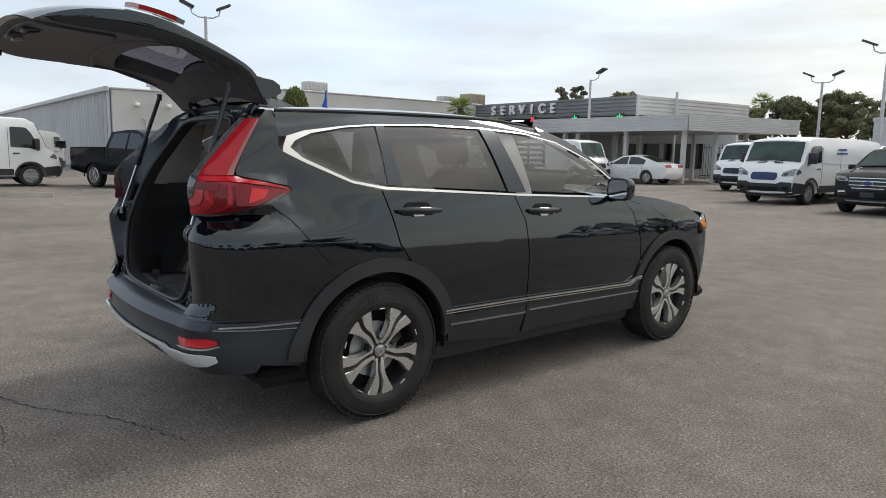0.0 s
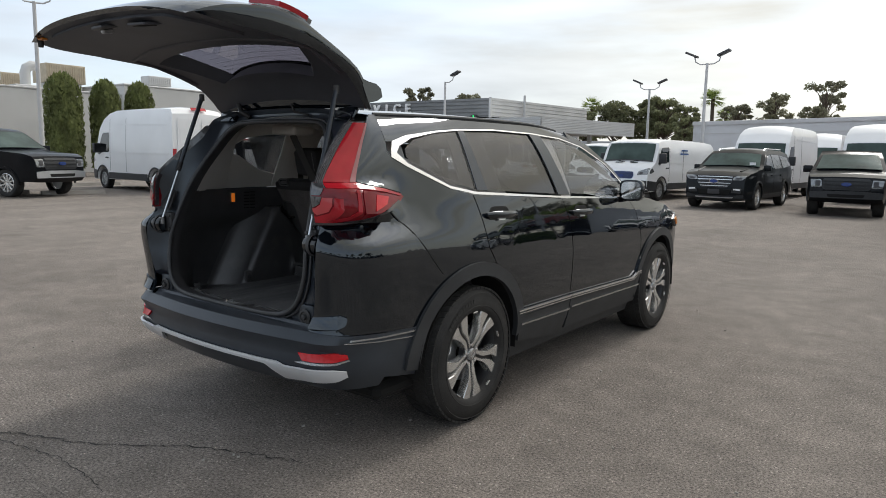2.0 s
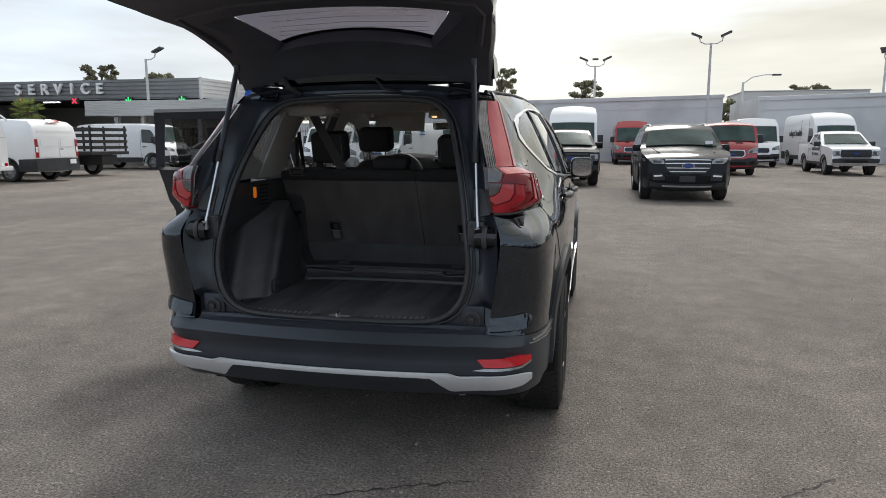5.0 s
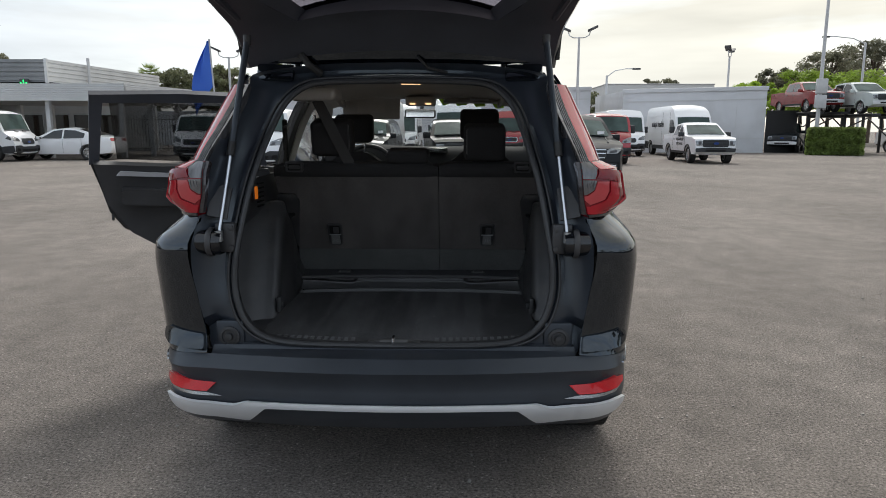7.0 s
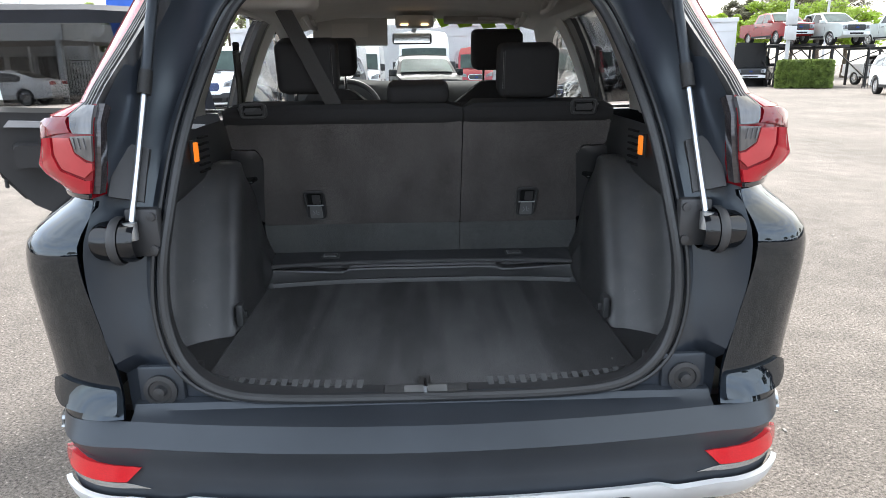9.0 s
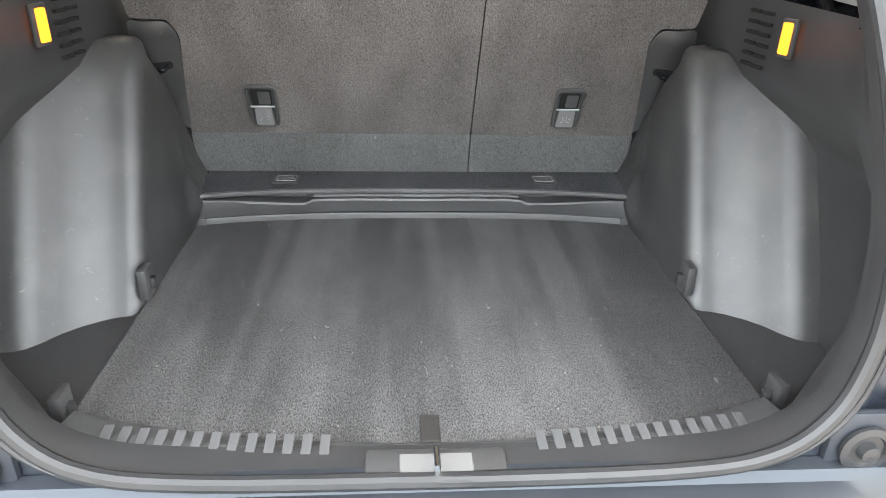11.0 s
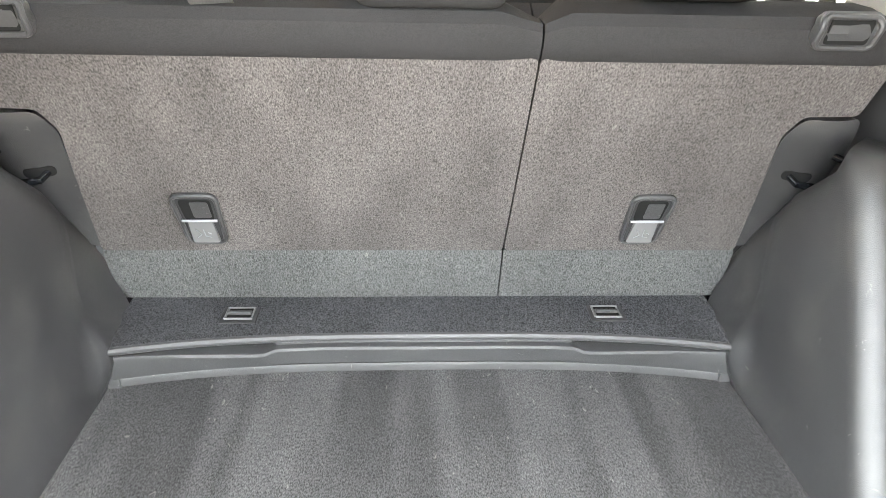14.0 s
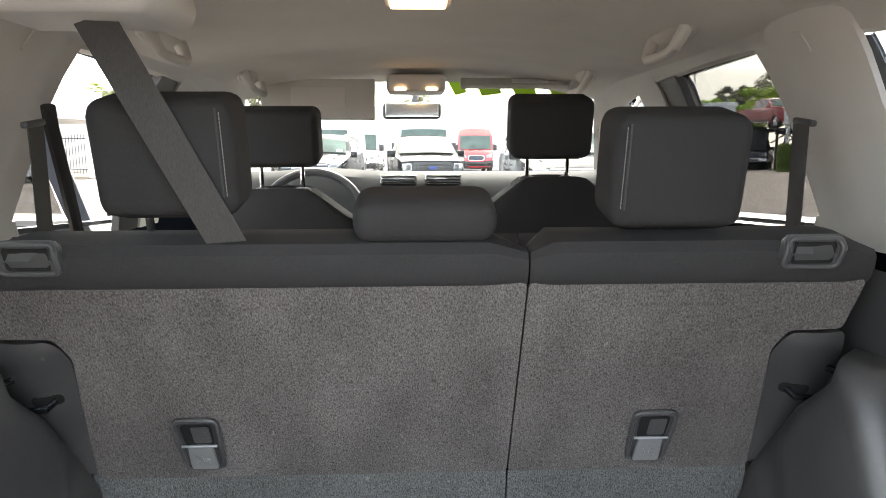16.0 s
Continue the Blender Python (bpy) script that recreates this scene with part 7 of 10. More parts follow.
# ---- doors ----
def car_door(front, mirror):
    """A door in closed position, with its glass, handle, trims; its origin is its hinge."""
    if front:
        outer = [(a + G, b) for a, b in GAP_MID] + [(2.2, 0.5), (2.26 - G, 0.55), (2.24 - G, 0.80), (2.16 - G, 1.02), (2.06 - G, 1.10), (2.0, 1.12), (1.0, 1.157)]
        light = [(1.095, 1.185), (1.97, 1.142), (1.968, 1.232), (1.755, 1.366), (1.462, 1.477), (1.2, 1.527), (0.97, 1.547)]
    else:
        outer = [(a + G, b) for a, b in GAP_REAR] + ring_arc(0, 0.50, 72, 20)[1:] + [(0.50, 0.5)] + [(a - G, b) for a, b in GAP_MID[::-1]] + [(0.5, 1.185)]
        light = [(0.17, 1.23), (0.92, 1.188), (0.823, 1.552), (0.45, 1.556), (0.15, 1.544)]
    hinge = (-1 if mirror else 1) * 0.90, 2.2 if front else 1.06
    door = part("door_front" if front else "door_rear", panel(outer, on_skin(0), 0.012, 0.07, mirror=mirror), PAINT, car)
    pane("door_glass", panel(light, on_skin(-0.008), 0, 0.04, mirror=mirror), 0.004, M["door_glass_dark"] if not front else M["front_tint"], door)
    y0, z0 = (1.08, 1.068) if front else (0.10, 1.105)
    cup = panel(rounded([(y0 + 0.02, z0 - 0.03), (y0 + 0.25, z0 - 0.035), (y0 + 0.22, z0 + 0.035), (y0 + 0.06, z0 + 0.04)], 0.03, 3), on_skin(0.002), 0.004, 0.05, mirror=mirror)
    # flat near-black sheet, painted shade for the hollow behind the grip
    part("handle_cup", cup, M["shade_black"], door)
    grip = [((-1 if mirror else 1) * (side_x(y0 + 0.29 * k / 8, z0) + 0.012 + 0.028 * math.sin(math.pi * min(1, max(0, k / 8)))), y0 + 0.29 * k / 8, z0 - 0.006 * k / 8) for k in range(9)]
    gb = tube(grip, [0.008, 0.012, 0.014, 0.015, 0.015, 0.015, 0.015, 0.013, 0.009], 10)
    bmesh.ops.scale(gb, vec=(1, 1, 1.35), verts=gb.verts[:], space=Matrix.Translation((0, 0, -z0)))
    part("handle", gb, PAINT, door)
    if not mirror:
        part("key_cover", panel(rounded([(y0 + 0.10, z0 - 0.035), (y0 + 0.17, z0 - 0.035), (y0 + 0.17, z0 - 0.012), (y0 + 0.10, z0 - 0.012)], 0.01, 3), on_skin(0.014), 0.006, 0), M["satin_silver"], door)
    y1, y2 = (1.085, 2.25) if front else (0.44, 1.075)
    clad = [(y1, 0.30 if front else 0.33), (y2, 0.30), (y2, 0.497), (y1, 0.497)] if front else [(0.47, 0.34), (1.04, 0.27), (1.07, 0.4), (1.075, 0.497), (0.43, 0.497)]
    part("sill_cladding", panel(clad, on_skin(0.014), 0.02, 0.1, mirror=mirror), M["cladding"], door)
    if front:
        sweep = [(1.085, 0.529), (2.12, 0.509), (2.20, 0.547), (2.27, 0.547), (2.27, 0.538), (2.207, 0.538), (2.125, 0.500), (1.085, 0.520)]
        second = [(1.085, 0.512), (2.13, 0.492), (2.215, 0.530), (2.27, 0.530), (2.27, 0.524), (2.22, 0.524), (2.137, 0.486), (1.085, 0.506)]
    else:
        sweep = [(0.41, 0.537), (1.075, 0.529), (1.075, 0.520), (0.412, 0.528)]
        second = [(0.415, 0.520), (1.075, 0.512), (1.075, 0.506), (0.415, 0.514)]
    part("door_chrome", panel(sweep, on_skin(0.022), 0.014, 0.12, mirror=mirror), M["trim_chrome"], door)
    part("door_chrome", panel(second, on_skin(0.021), 0.014, 0.12, mirror=mirror), M["trim_chrome"], door)
    low = [(y1 + 0.02, 0.452), (y2, 0.44), (y2, 0.428), (y1 + 0.02, 0.44)]
    part("door_chrome", panel(low, on_skin(0.022), 0.014, 0.12, mirror=mirror), M["satin_dark"], door)
    return door, hinge


M["front_tint"] = glass("front_tint", (0.70, 0.71, 0.72))
M["satin_dark"] = material("satin_dark", (0.42, 0.43, 0.44), 0.25, metal=0.9, var=0.08)
car_door(True, False), car_door(False, False), car_door(True, True)
open_door, (hx, hy) = car_door(False, True)
# inner face of the open door
inner = [(0.22, 0.82), (0.34, 0.74), (0.45, 0.60), (0.50, 0.54), (1.03, 0.52), (1.05, 1.0), (0.98, 1.17), (0.05, 1.225), (0.1, 1.0)]
part("door_trim", panel(inner, on_skin(-0.07), 0.05, 0.1, mirror=True), M["black_trim"], open_door)
part("door_frame", panel([(0.03, 1.215), (0.08, 1.23), (0.12, 1.545), (0.82, 1.56), (0.93, 1.19), (0.99, 1.17), (0.87, 1.592), (0.5, 1.60), (0.06, 1.585)], on_skin(-0.03), 0.035, 0.1, mirror=True), M["gate_trim"], open_door)
part("armrest", panel(rounded([(0.18, 0.99), (0.95, 0.95), (0.95, 1.03), (0.18, 1.08)], 0.02, 3), on_skin(-0.13), 0.06, 0.1, mirror=True), M["black_trim"], open_door)
part("pull_strip", panel([(0.16, 1.145), (0.92, 1.10), (0.92, 1.118), (0.18, 1.168)], on_skin(-0.128), 0.012, 0.1, mirror=True), M["strip_silver"], open_door)
part("latch", box(-0.915, -0.90, 0.12, 0.135, 0.88, 0.92, 0.004, 1), M["black_trim"], open_door)
swing = Matrix.Translation((hx, hy, 0)) @ pose(0, 0, 0, 0, 0, -63) @ Matrix.Translation((-hx, -hy, 0))
open_door.matrix_basis = swing

# ---- cladding, arches, sill ----
both("arch_cladding", ring_arc(0, 0.50, 176, 6, 22) + ring_arc(0, 0.428, 2, 178, 22), 0.016, 0.03, M["cladding"], 0.0)
both("arch_cladding", ring_arc(WB, 0.495, 176, 6, 22) + ring_arc(WB, 0.428, 2, 178, 22), 0.016, 0.03, M["cladding"], 0.0)
both("sill", [(0.42, 0.22), (2.24, 0.22), (2.24, 0.31), (0.42, 0.34)], -0.02, 0.03, M["cladding"], 0.2)
# wheel wells and underside in near-black, their shade painted in
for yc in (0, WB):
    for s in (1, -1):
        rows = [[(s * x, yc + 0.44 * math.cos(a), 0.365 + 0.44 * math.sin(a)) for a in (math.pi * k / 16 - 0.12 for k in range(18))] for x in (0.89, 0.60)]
        part("wheel_well", rows_mesh(rows), M["shade_black"], car)
        part("wheel_well_wall", rows_mesh([[(s * 0.60, yc + 0.44 * math.cos(a), 0.365 + 0.44 * math.sin(a)) for a in (math.pi * k / 16 - 0.12 for k in range(18))], [(s * 0.60, yc, 0.3)] * 18]), M["shade_black"], car)
part("underbody", box(-0.78, 0.78, -0.62, 3.4, 0.24, 0.33, 0.03, 1), M["shade_black"], car)
part("fuel_tank", box(-0.5, 0.5, 0.4, 1.4, 0.19, 0.219, 0.01, 1), M["shade_black"], car)

# ---- rear bumper ----
def bumper_band(name, z_rows, s_front, mat, off=0.0, label="", count=36):
    """A band of the rear bumper over its whole width; z_rows(s) gives the lower and upper edge."""
    cols = [s_front + (-1.58 - s_front) * k / count for k in range(count + 1)]
    n = 7
    right, left = [], []
    for s in cols:
        lo, hi = z_rows(s)
        right.append([skin_at(s, lo + (hi - lo) * j / n, off) for j in range(n + 1)])
    left = [[(-x, y, z) for x, y, z in col] for col in reversed(right[:-1])]
    bm = rows_mesh(right + left)
    bmesh.ops.recalc_face_normals(bm, faces=bm.faces[:])
    thicken(bm, 0.012)
    return part(name, bm, mat, car, label)


bumper_band("rear_bumper", lambda s: (0.36 if s < -0.6 else 0.40 - 0.25 * (s + 0.6), 0.628 - 0.03 * max(0.0, min(1.0, (s + 0.9) / 0.45))), -0.43, M["bumper"], 0.0, "black moulded rear bumper")


def silver_edges(s):
    """A thin strip that widens and dips towards the corners."""
    d = -s
    lo = lerp_table((0.74, 0.80, 1.03, 1.066, 1.080, 1.140, 1.156, 1.60), (0.436, 0.413, 0.390, 0.387, 0.391, 0.446, 0.456, 0.459), d)
    hi = lerp_table((0.74, 0.80, 1.03, 1.045, 1.080, 1.092, 1.60), (0.462, 0.470, 0.461, 0.463, 0.477, 0.479, 0.481), d)
    return (lo, hi)


bumper_band("bumper_strip", silver_edges, -0.74, M["bumper_silver"], 0.018, "satin silver bumper strip", 96)
both("reflector_pocket", [(-0.995, 0.488), (-0.94, 0.497), (-0.79, 0.499), (-0.735, 0.511), (-0.725, 0.506), (-0.785, 0.490), (-0.94, 0.486)], 0.004, 0.02, M["satin_dark"], 0.03)
both("reflector", [(-0.978, 0.533), (-0.945, 0.503), (-0.79, 0.505), (-0.737, 0.517), (-0.745, 0.536), (-0.80, 0.544)], 0.012, 0.026, M["red_reflector"], 0.03, "red rear reflector")
both("side_cladding_line", [(-0.42, 0.556), (-0.74, 0.590), (-0.74, 0.585), (-0.42, 0.551)], 0.006, 0.006, M["satin_dark"], 0.1)
both("side_cladding_line", [(-0.43, 0.585), (-0.72, 0.60), (-0.72, 0.592), (-0.43, 0.577)], 0.006, 0.006, M["satin_dark"], 0.1)
# the step on top of the bumper
cols = []
for k in range(-20, 21):
    x = 0.63 * k / 20
    edge = -0.92 - 0.055 * (1 - (x / 0.63) ** 2)
    cols.append([(x, edge + 0.16, 0.60), (x, -0.865, 0.652), (x, -0.885, 0.648), (x, -0.895, 0.636), (x, edge + 0.012, 0.629), (x, edge - 0.003, 0.622)])
bm = rows_mesh(cols)
bmesh.ops.recalc_face_normals(bm, faces=bm.faces[:])
part("bumper_step", bm, M["bumper"], car)
part("exhaust_tip", tube([(0.52, -0.60, 0.36), (0.52, -0.80, 0.35)], 0.03, 14), M["steel"], car)
part("tow_loop", tube([(0.1, -0.8, 0.38), (0.1, -0.82, 0.335), (0.16, -0.82, 0.335), (0.16, -0.8, 0.38)], 0.012, 8), M["iron"], car)

# ---- tail lamps ----
LAMP = [(-0.95, 1.100), (-0.80, 1.100), (-0.69, 1.110), (-0.56, 1.158), (-0.475, 1.196), (-0.446, 1.215), (-0.458, 1.231), (-0.56, 1.256), (-0.65, 1.273), (-0.688, 1.286), (-0.95, 1.286)]


def lens_panel(poly, off, thick, mirror, step=0.03):
    return panel(poly, on_skin(off), thick, step, mirror=mirror)


for mirror in (False, True):
    lamp = part("tail_lamp", lens_panel(LAMP, 0.012, 0.045, mirror), M["red_lens_mid"], car, "red tail lamp with a smoked inner lens")
    part("lamp_blade", lens_panel([(-0.886, 1.288), (-0.69, 1.288), (-0.692, 1.36), (-0.688, 1.48), (-0.682, 1.556), (-0.862, 1.556), (-0.872, 1.44), (-0.882, 1.34)], 0.014, 0.04, mirror), M["red_lens"], lamp)
    part("blade_edge", lens_panel([(-0.722, 1.288), (-0.69, 1.288), (-0.692, 1.36), (-0.688, 1.48), (-0.682, 1.556), (-0.704, 1.556), (-0.712, 1.48), (-0.718, 1.36)], 0.017, 0.02, mirror), M["pale_lens"], lamp, "clear edge of the lamp blade")
    part("smoked_blade", lens_panel([(-0.95, 1.262), (-0.888, 1.262), (-0.885, 1.34), (-0.875, 1.44), (-0.865, 1.556), (-0.95, 1.556)], 0.012, 0.03, mirror), M["ribbed_lens"], lamp)
    for k in range(4):
        u = 0.010 + 0.014 * k
        part("lens_rib", lens_panel([(-0.887 - u, 1.262), (-0.883 - u, 1.262), (-0.880 - u, 1.34), (-0.870 - u, 1.44), (-0.860 - u, 1.553), (-0.864 - u, 1.553), (-0.874 - u, 1.44), (-0.884 - u, 1.34)], 0.016, 0.005, mirror), M["lens_rib"], lamp)
    # the bright C round the reversing lamp, and the arm along the side
    part("lamp_core", lens_panel([(-0.948, 1.138), (-0.937, 1.137), (-0.887, 1.154), (-0.862, 1.186), (-0.858, 1.220), (-0.818, 1.216), (-0.820, 1.170), (-0.845, 1.125), (-0.90, 1.112), (-0.948, 1.114)], 0.016, 0.008, mirror, 0.02), M["red_lens"], lamp)
    # the dish carries the sky's pink sheen as base colour
    part("lamp_dish", lens_panel([(-0.866, 1.220), (-0.870, 1.187), (-0.890, 1.160), (-0.937, 1.143), (-0.950, 1.158), (-0.950, 1.172), (-0.939, 1.174), (-0.919, 1.190), (-0.909, 1.221)], 0.0155, 0.006, mirror, 0.02), M["pink_sheen_lens"], lamp, "red lamp dish with sky sheen in its colour")
    part("lamp_ring", lens_panel([(-0.95, 1.112), (-0.85, 1.108), (-0.77, 1.122), (-0.735, 1.155), (-0.728, 1.20), (-0.735, 1.252), (-0.75, 1.254), (-0.748, 1.20), (-0.757, 1.163), (-0.785, 1.135), (-0.855, 1.118), (-0.95, 1.122)], 0.0165, 0.006, mirror, 0.02), M["red_lens"], lamp)
    part("lamp_top", lens_panel([(-0.886, 1.262), (-0.886, 1.284), (-0.69, 1.284), (-0.65, 1.271), (-0.56, 1.254), (-0.47, 1.228), (-0.47, 1.222), (-0.56, 1.240), (-0.66, 1.256), (-0.74, 1.262)], 0.017, 0.008, mirror, 0.025), M["red_lens"], lamp)
    part("side_lens", lens_panel([(-0.715, 1.252), (-0.66, 1.248), (-0.56, 1.233), (-0.485, 1.216), (-0.56, 1.176), (-0.66, 1.135), (-0.715, 1.122)], 0.0165, 0.006, mirror, 0.025), M["red_lens_mid"], lamp)
    # brighter red patch: the glow inside the side lens, painted on
    part("side_glow", lens_panel([(-0.635, 1.233), (-0.555, 1.221), (-0.58, 1.186), (-0.66, 1.160)], 0.019, 0.004, mirror, 0.03), M["red_reflector"], lamp)
    part("lamp_foot", lens_panel([(-0.95, 1.101), (-0.80, 1.101), (-0.69, 1.111), (-0.56, 1.159), (-0.48, 1.196), (-0.49, 1.204), (-0.57, 1.168), (-0.695, 1.122), (-0.80, 1.110), (-0.95, 1.110)], 0.0185, 0.008, mirror, 0.03), M["smoke_lens"], lamp, "smoked lower edge of the lamp")
    part("lamp_box", lens_panel([(-0.895, 1.262), (-0.912, 1.232), (-0.875, 1.228), (-0.80, 1.214), (-0.785, 1.248), (-0.80, 1.256)], 0.0165, 0.006, mirror, 0.02), M["red_lens_mid"], lamp)
    rv = part("reverse_lens", lens_panel([(-0.950, 1.176), (-0.941, 1.179), (-0.921, 1.193), (-0.912, 1.224), (-0.950, 1.226)], 0.0165, 0.006, mirror, 0.02), M["reverse_lens"], lamp, "grey reversing lamp lens")
    for k in range(3):
        u = 0.922 + 0.009 * k
        part("lens_rib", lens_panel([(-u - 0.002, 1.200), (-u, 1.200), (-u + 0.004, 1.222), (-u + 0.002, 1.222)], 0.019, 0.004, mirror, 0.02), M["lens_rib"], rv)
    part("clear_lens", lens_panel([(-0.95, 1.230), (-0.918, 1.230), (-0.899, 1.266), (-0.899, 1.284), (-0.95, 1.284)], 0.0165, 0.006, mirror, 0.02), M["ribbed_lens"], lamp)
    part("lamp_side", lens_panel([(-0.962, 1.11), (-0.945, 1.11), (-0.945, 1.286), (-0.962, 1.286)], 0.008, 0.02, mirror, 0.05), M["smoke_lens"], lamp)

# ---- rear opening ----
def open_y(z):
    return lerp_table((0.55, 0.65, 0.85, 1.0, 1.25, 1.46, 1.56, 1.64), (-0.89, -0.875, -0.85, -0.825, -0.73, -0.60, -0.54, -0.47), z)


HOLE = [(0.0, 0.648), (0.30, 0.652), (0.44, 0.672), (0.515, 0.73), (0.548, 0.82), (0.552, 0.92), (0.535, 1.05), (0.505, 1.22), (0.455, 1.40), (0.415, 1.49), (0.35, 1.548), (0.25, 1.567), (0.0, 1.572)]
RIM = [(0.0, 0.60), (0.30, 0.60), (0.55, 0.60), (0.648, 0.63), (0.668, 0.82), (0.680, 0.92), (0.672, 1.05), (0.63, 1.25), (0.572, 1.46), (0.55, 1.55), (0.53, 1.60), (0.30, 1.632), (0.0, 1.640)]


def smooth_loop(points, n=5):
    """Points along a half loop, densified."""
    out = []
    for i in range(len(points) - 1):
        for k in range(n):
            s = k / n
            i0, i1, i2, i3 = max(i - 1, 0), i, i + 1, min(i + 2, len(points) - 1)
            out.append(tuple(0.5 * (2 * points[i1][j] + (points[i2][j] - points[i0][j]) * s + (2 * points[i0][j] - 5 * points[i1][j] + 4 * points[i2][j] - points[i3][j]) * s * s + (3 * points[i1][j] - points[i0][j] - 3 * points[i2][j] + points[i3][j]) * s**3) for j in (0, 1)))
    out.append(points[-1])
    return out


hole, rim = smooth_loop(HOLE), smooth_loop(RIM)
full = lambda half: half + [(-x, z) for x, z in reversed(half[1:-1])]
hole_f, rim_f = full(hole), full(rim)
frame_rows = []
for (hx0, hz), (rx0, rz) in zip(hole_f, rim_f):
    col = []
    for j in range(7):
        t = j / 6
        x, z = rx0 + (hx0 - rx0) * t, rz + (hz - rz) * t
        # outer flange at the skin, a gutter, and the raised lip that carries the seal
        dip = (0.0, 0.014, 0.020, 0.018, 0.013, 0.006, 0.0)[j]
        outer = rear_y(rz) + (0.06 if rz < 0.7 else 0.0)
        base = outer * (1 - min(1, t * 1.6)) + open_y(z) * min(1, t * 1.6)
        col.append((x, base + dip, z))
    frame_rows.append(col)
frame_rows.append(frame_rows[0])
bm = rows_mesh(frame_rows)
bmesh.ops.remove_doubles(bm, verts=bm.verts[:], dist=1e-5)
bmesh.ops.recalc_face_normals(bm, faces=bm.faces[:])
part("opening_frame", bm, M["jamb_paint"], car, "black painted frame of the rear opening")
# inner return of the frame, towards the cabin
part("opening_return", rows_mesh([[(x * f, open_y(z) + d, z + dz * (1 if z > 1.1 else -1)) for x, z in hole_f + hole_f[:1]] for f, d, dz in ((1.0, 0.0, 0.0), (1.0, 0.03, 0.0), (1.03, 0.06, 0.004))]), M["black_trim"], car)
seal = [(x, open_y(z) - 0.012, z) for x, z in hole_f]
seal_bm = bmesh.new()
tube(seal + seal[:2], 0.0115, 10, seal_bm, cap=False)
part("weather_seal", seal_bm, M["seal"], car, "black rubber weather seal round the opening")
seal2 = [(x * 1.045, open_y(z) - 0.004, (z - 1.1) * 1.03 + 1.1) for x, z in hole_f]
seal_bm = bmesh.new()
tube(seal2 + seal2[:2], 0.006, 8, seal_bm, cap=False)
part("seal_lip", seal_bm, M["seal"], car)
for s in (1, -1):
    st = part("bump_stop", moved(lathe([(0.0, 0.036), (-0.006, 0.036), (-0.008, 0.026), (-0.004, 0.024), (-0.004, 0.014), (-0.016, 0.012), (-0.018, 0.0001)], 24, axis="y"), pose(s * 0.575, -0.876, 0.675)), M["seal"], car)
    part("stop_plate", moved(box(-0.05, 0.05, 0.003, 0.02, -0.05, 0.055, 0.008, 2), pose(s * 0.575, -0.876, 0.675)), M["bumper"], st)
    part("body_plug", moved(lathe([(0.0, 0.018), (-0.005, 0.016), (-0.003, 0.009), (-0.006, 0.0001)], 18, axis="y"), pose(s * 0.513, open_y(1.46) + 0.035, 1.46, -28, 0, 0)), M["seal"], car)
    part("hinge_cover", moved(box(-0.07, 0.07, -0.012, 0.012, -0.035, 0.035, 0.01, 2), pose(s * 0.47, -0.515, 1.603, -30, 0, -4 * s)), PAINT, car)
    pv = part("strut_bracket", box(*sorted((s * 0.548, s * 0.618)), -0.850, -0.82, 0.968, 1.072, 0.008, 2), M["black_trim"], car)
    part("bracket_box", moved(lathe([(0.0, 0.04), (0.012, 0.045), (0.09, 0.04), (0.10, 0.0001)], 18), pose(s * 0.585, -0.862, 1.008, 0, 0, 0 if s > 0 else 180)), M["gloss_black"], pv)
    part("bracket_cap", moved(lathe([(0.03, 0.048), (0.036, 0.051), (0.044, 0.051), (0.05, 0.047)], 20), pose(s * 0.585, -0.862, 1.008, 0, 0, 0 if s > 0 else 180)), M["black_trim"], pv)
    part("cover_plate", panel([(0.575, 1.085), (0.640, 1.10), (0.632, 1.17), (0.60, 1.20), (0.566, 1.19)], lambda x, z: (s * x, open_y(z) - 0.045 - 0.3 * max(0.0, x - 0.58), z), 0.012, 0.03, flip=s < 0), M["black_trim"], car, "black plastic cover over the strut bracket")
    for z in (0.985, 1.055):
        part("bolt", moved(lathe([(0.0, 0.009), (-0.006, 0.009), (-0.007, 0.0001)], 12, axis="y"), pose(s * 0.56, -0.851, z)), M["black_trim"], pv)
    # gas strut from the bracket to the tailgate
    a, b = Vector((s * 0.596, -0.874, 1.03)), Vector((s * 0.535, -0.645, 1.705))
    mid = a + (b - a) * 0.42
    strut = part("gas_strut", tube([mid, b], 0.0115, 14), M["bumper"], car, "black gas strut with a bright rod")
    part("strut_rod", tube([a, mid], 0.006, 12), M["satin_silver"], strut)
    part("strut_sleeve", tube([mid - (b - a) * 0.02, mid + (b - a) * 0.05], 0.014, 14), M["rubber"], strut)
    part("ball_end", moved(lathe([(-0.02, 0.0001), (-0.018, 0.014), (0.018, 0.014), (0.02, 0.0001)], 14, axis="z"), pose(*a)), M["steel"], strut)
    part("ball_end", moved(lathe([(-0.02, 0.0001), (-0.018, 0.014), (0.018, 0.014), (0.02, 0.0001)], 14, axis="z"), pose(*b)), M["black_trim"], strut)

# ---- tailgate, raised ----
OUT = [(-0.47, 1.655), (-0.545, 1.795), (-0.66, 1.865), (-0.86, 1.945), (-1.0, 1.985), (-1.15, 2.0), (-1.33, 1.985), (-1.45, 1.955), (-1.52, 1.925)]
INN = [(-0.50, 1.625), (-0.60, 1.735), (-0.70, 1.79), (-0.86, 1.845), (-1.0, 1.862), (-1.15, 1.872), (-1.33, 1.88), (-1.43, 1.89), (-1.50, 1.908)]


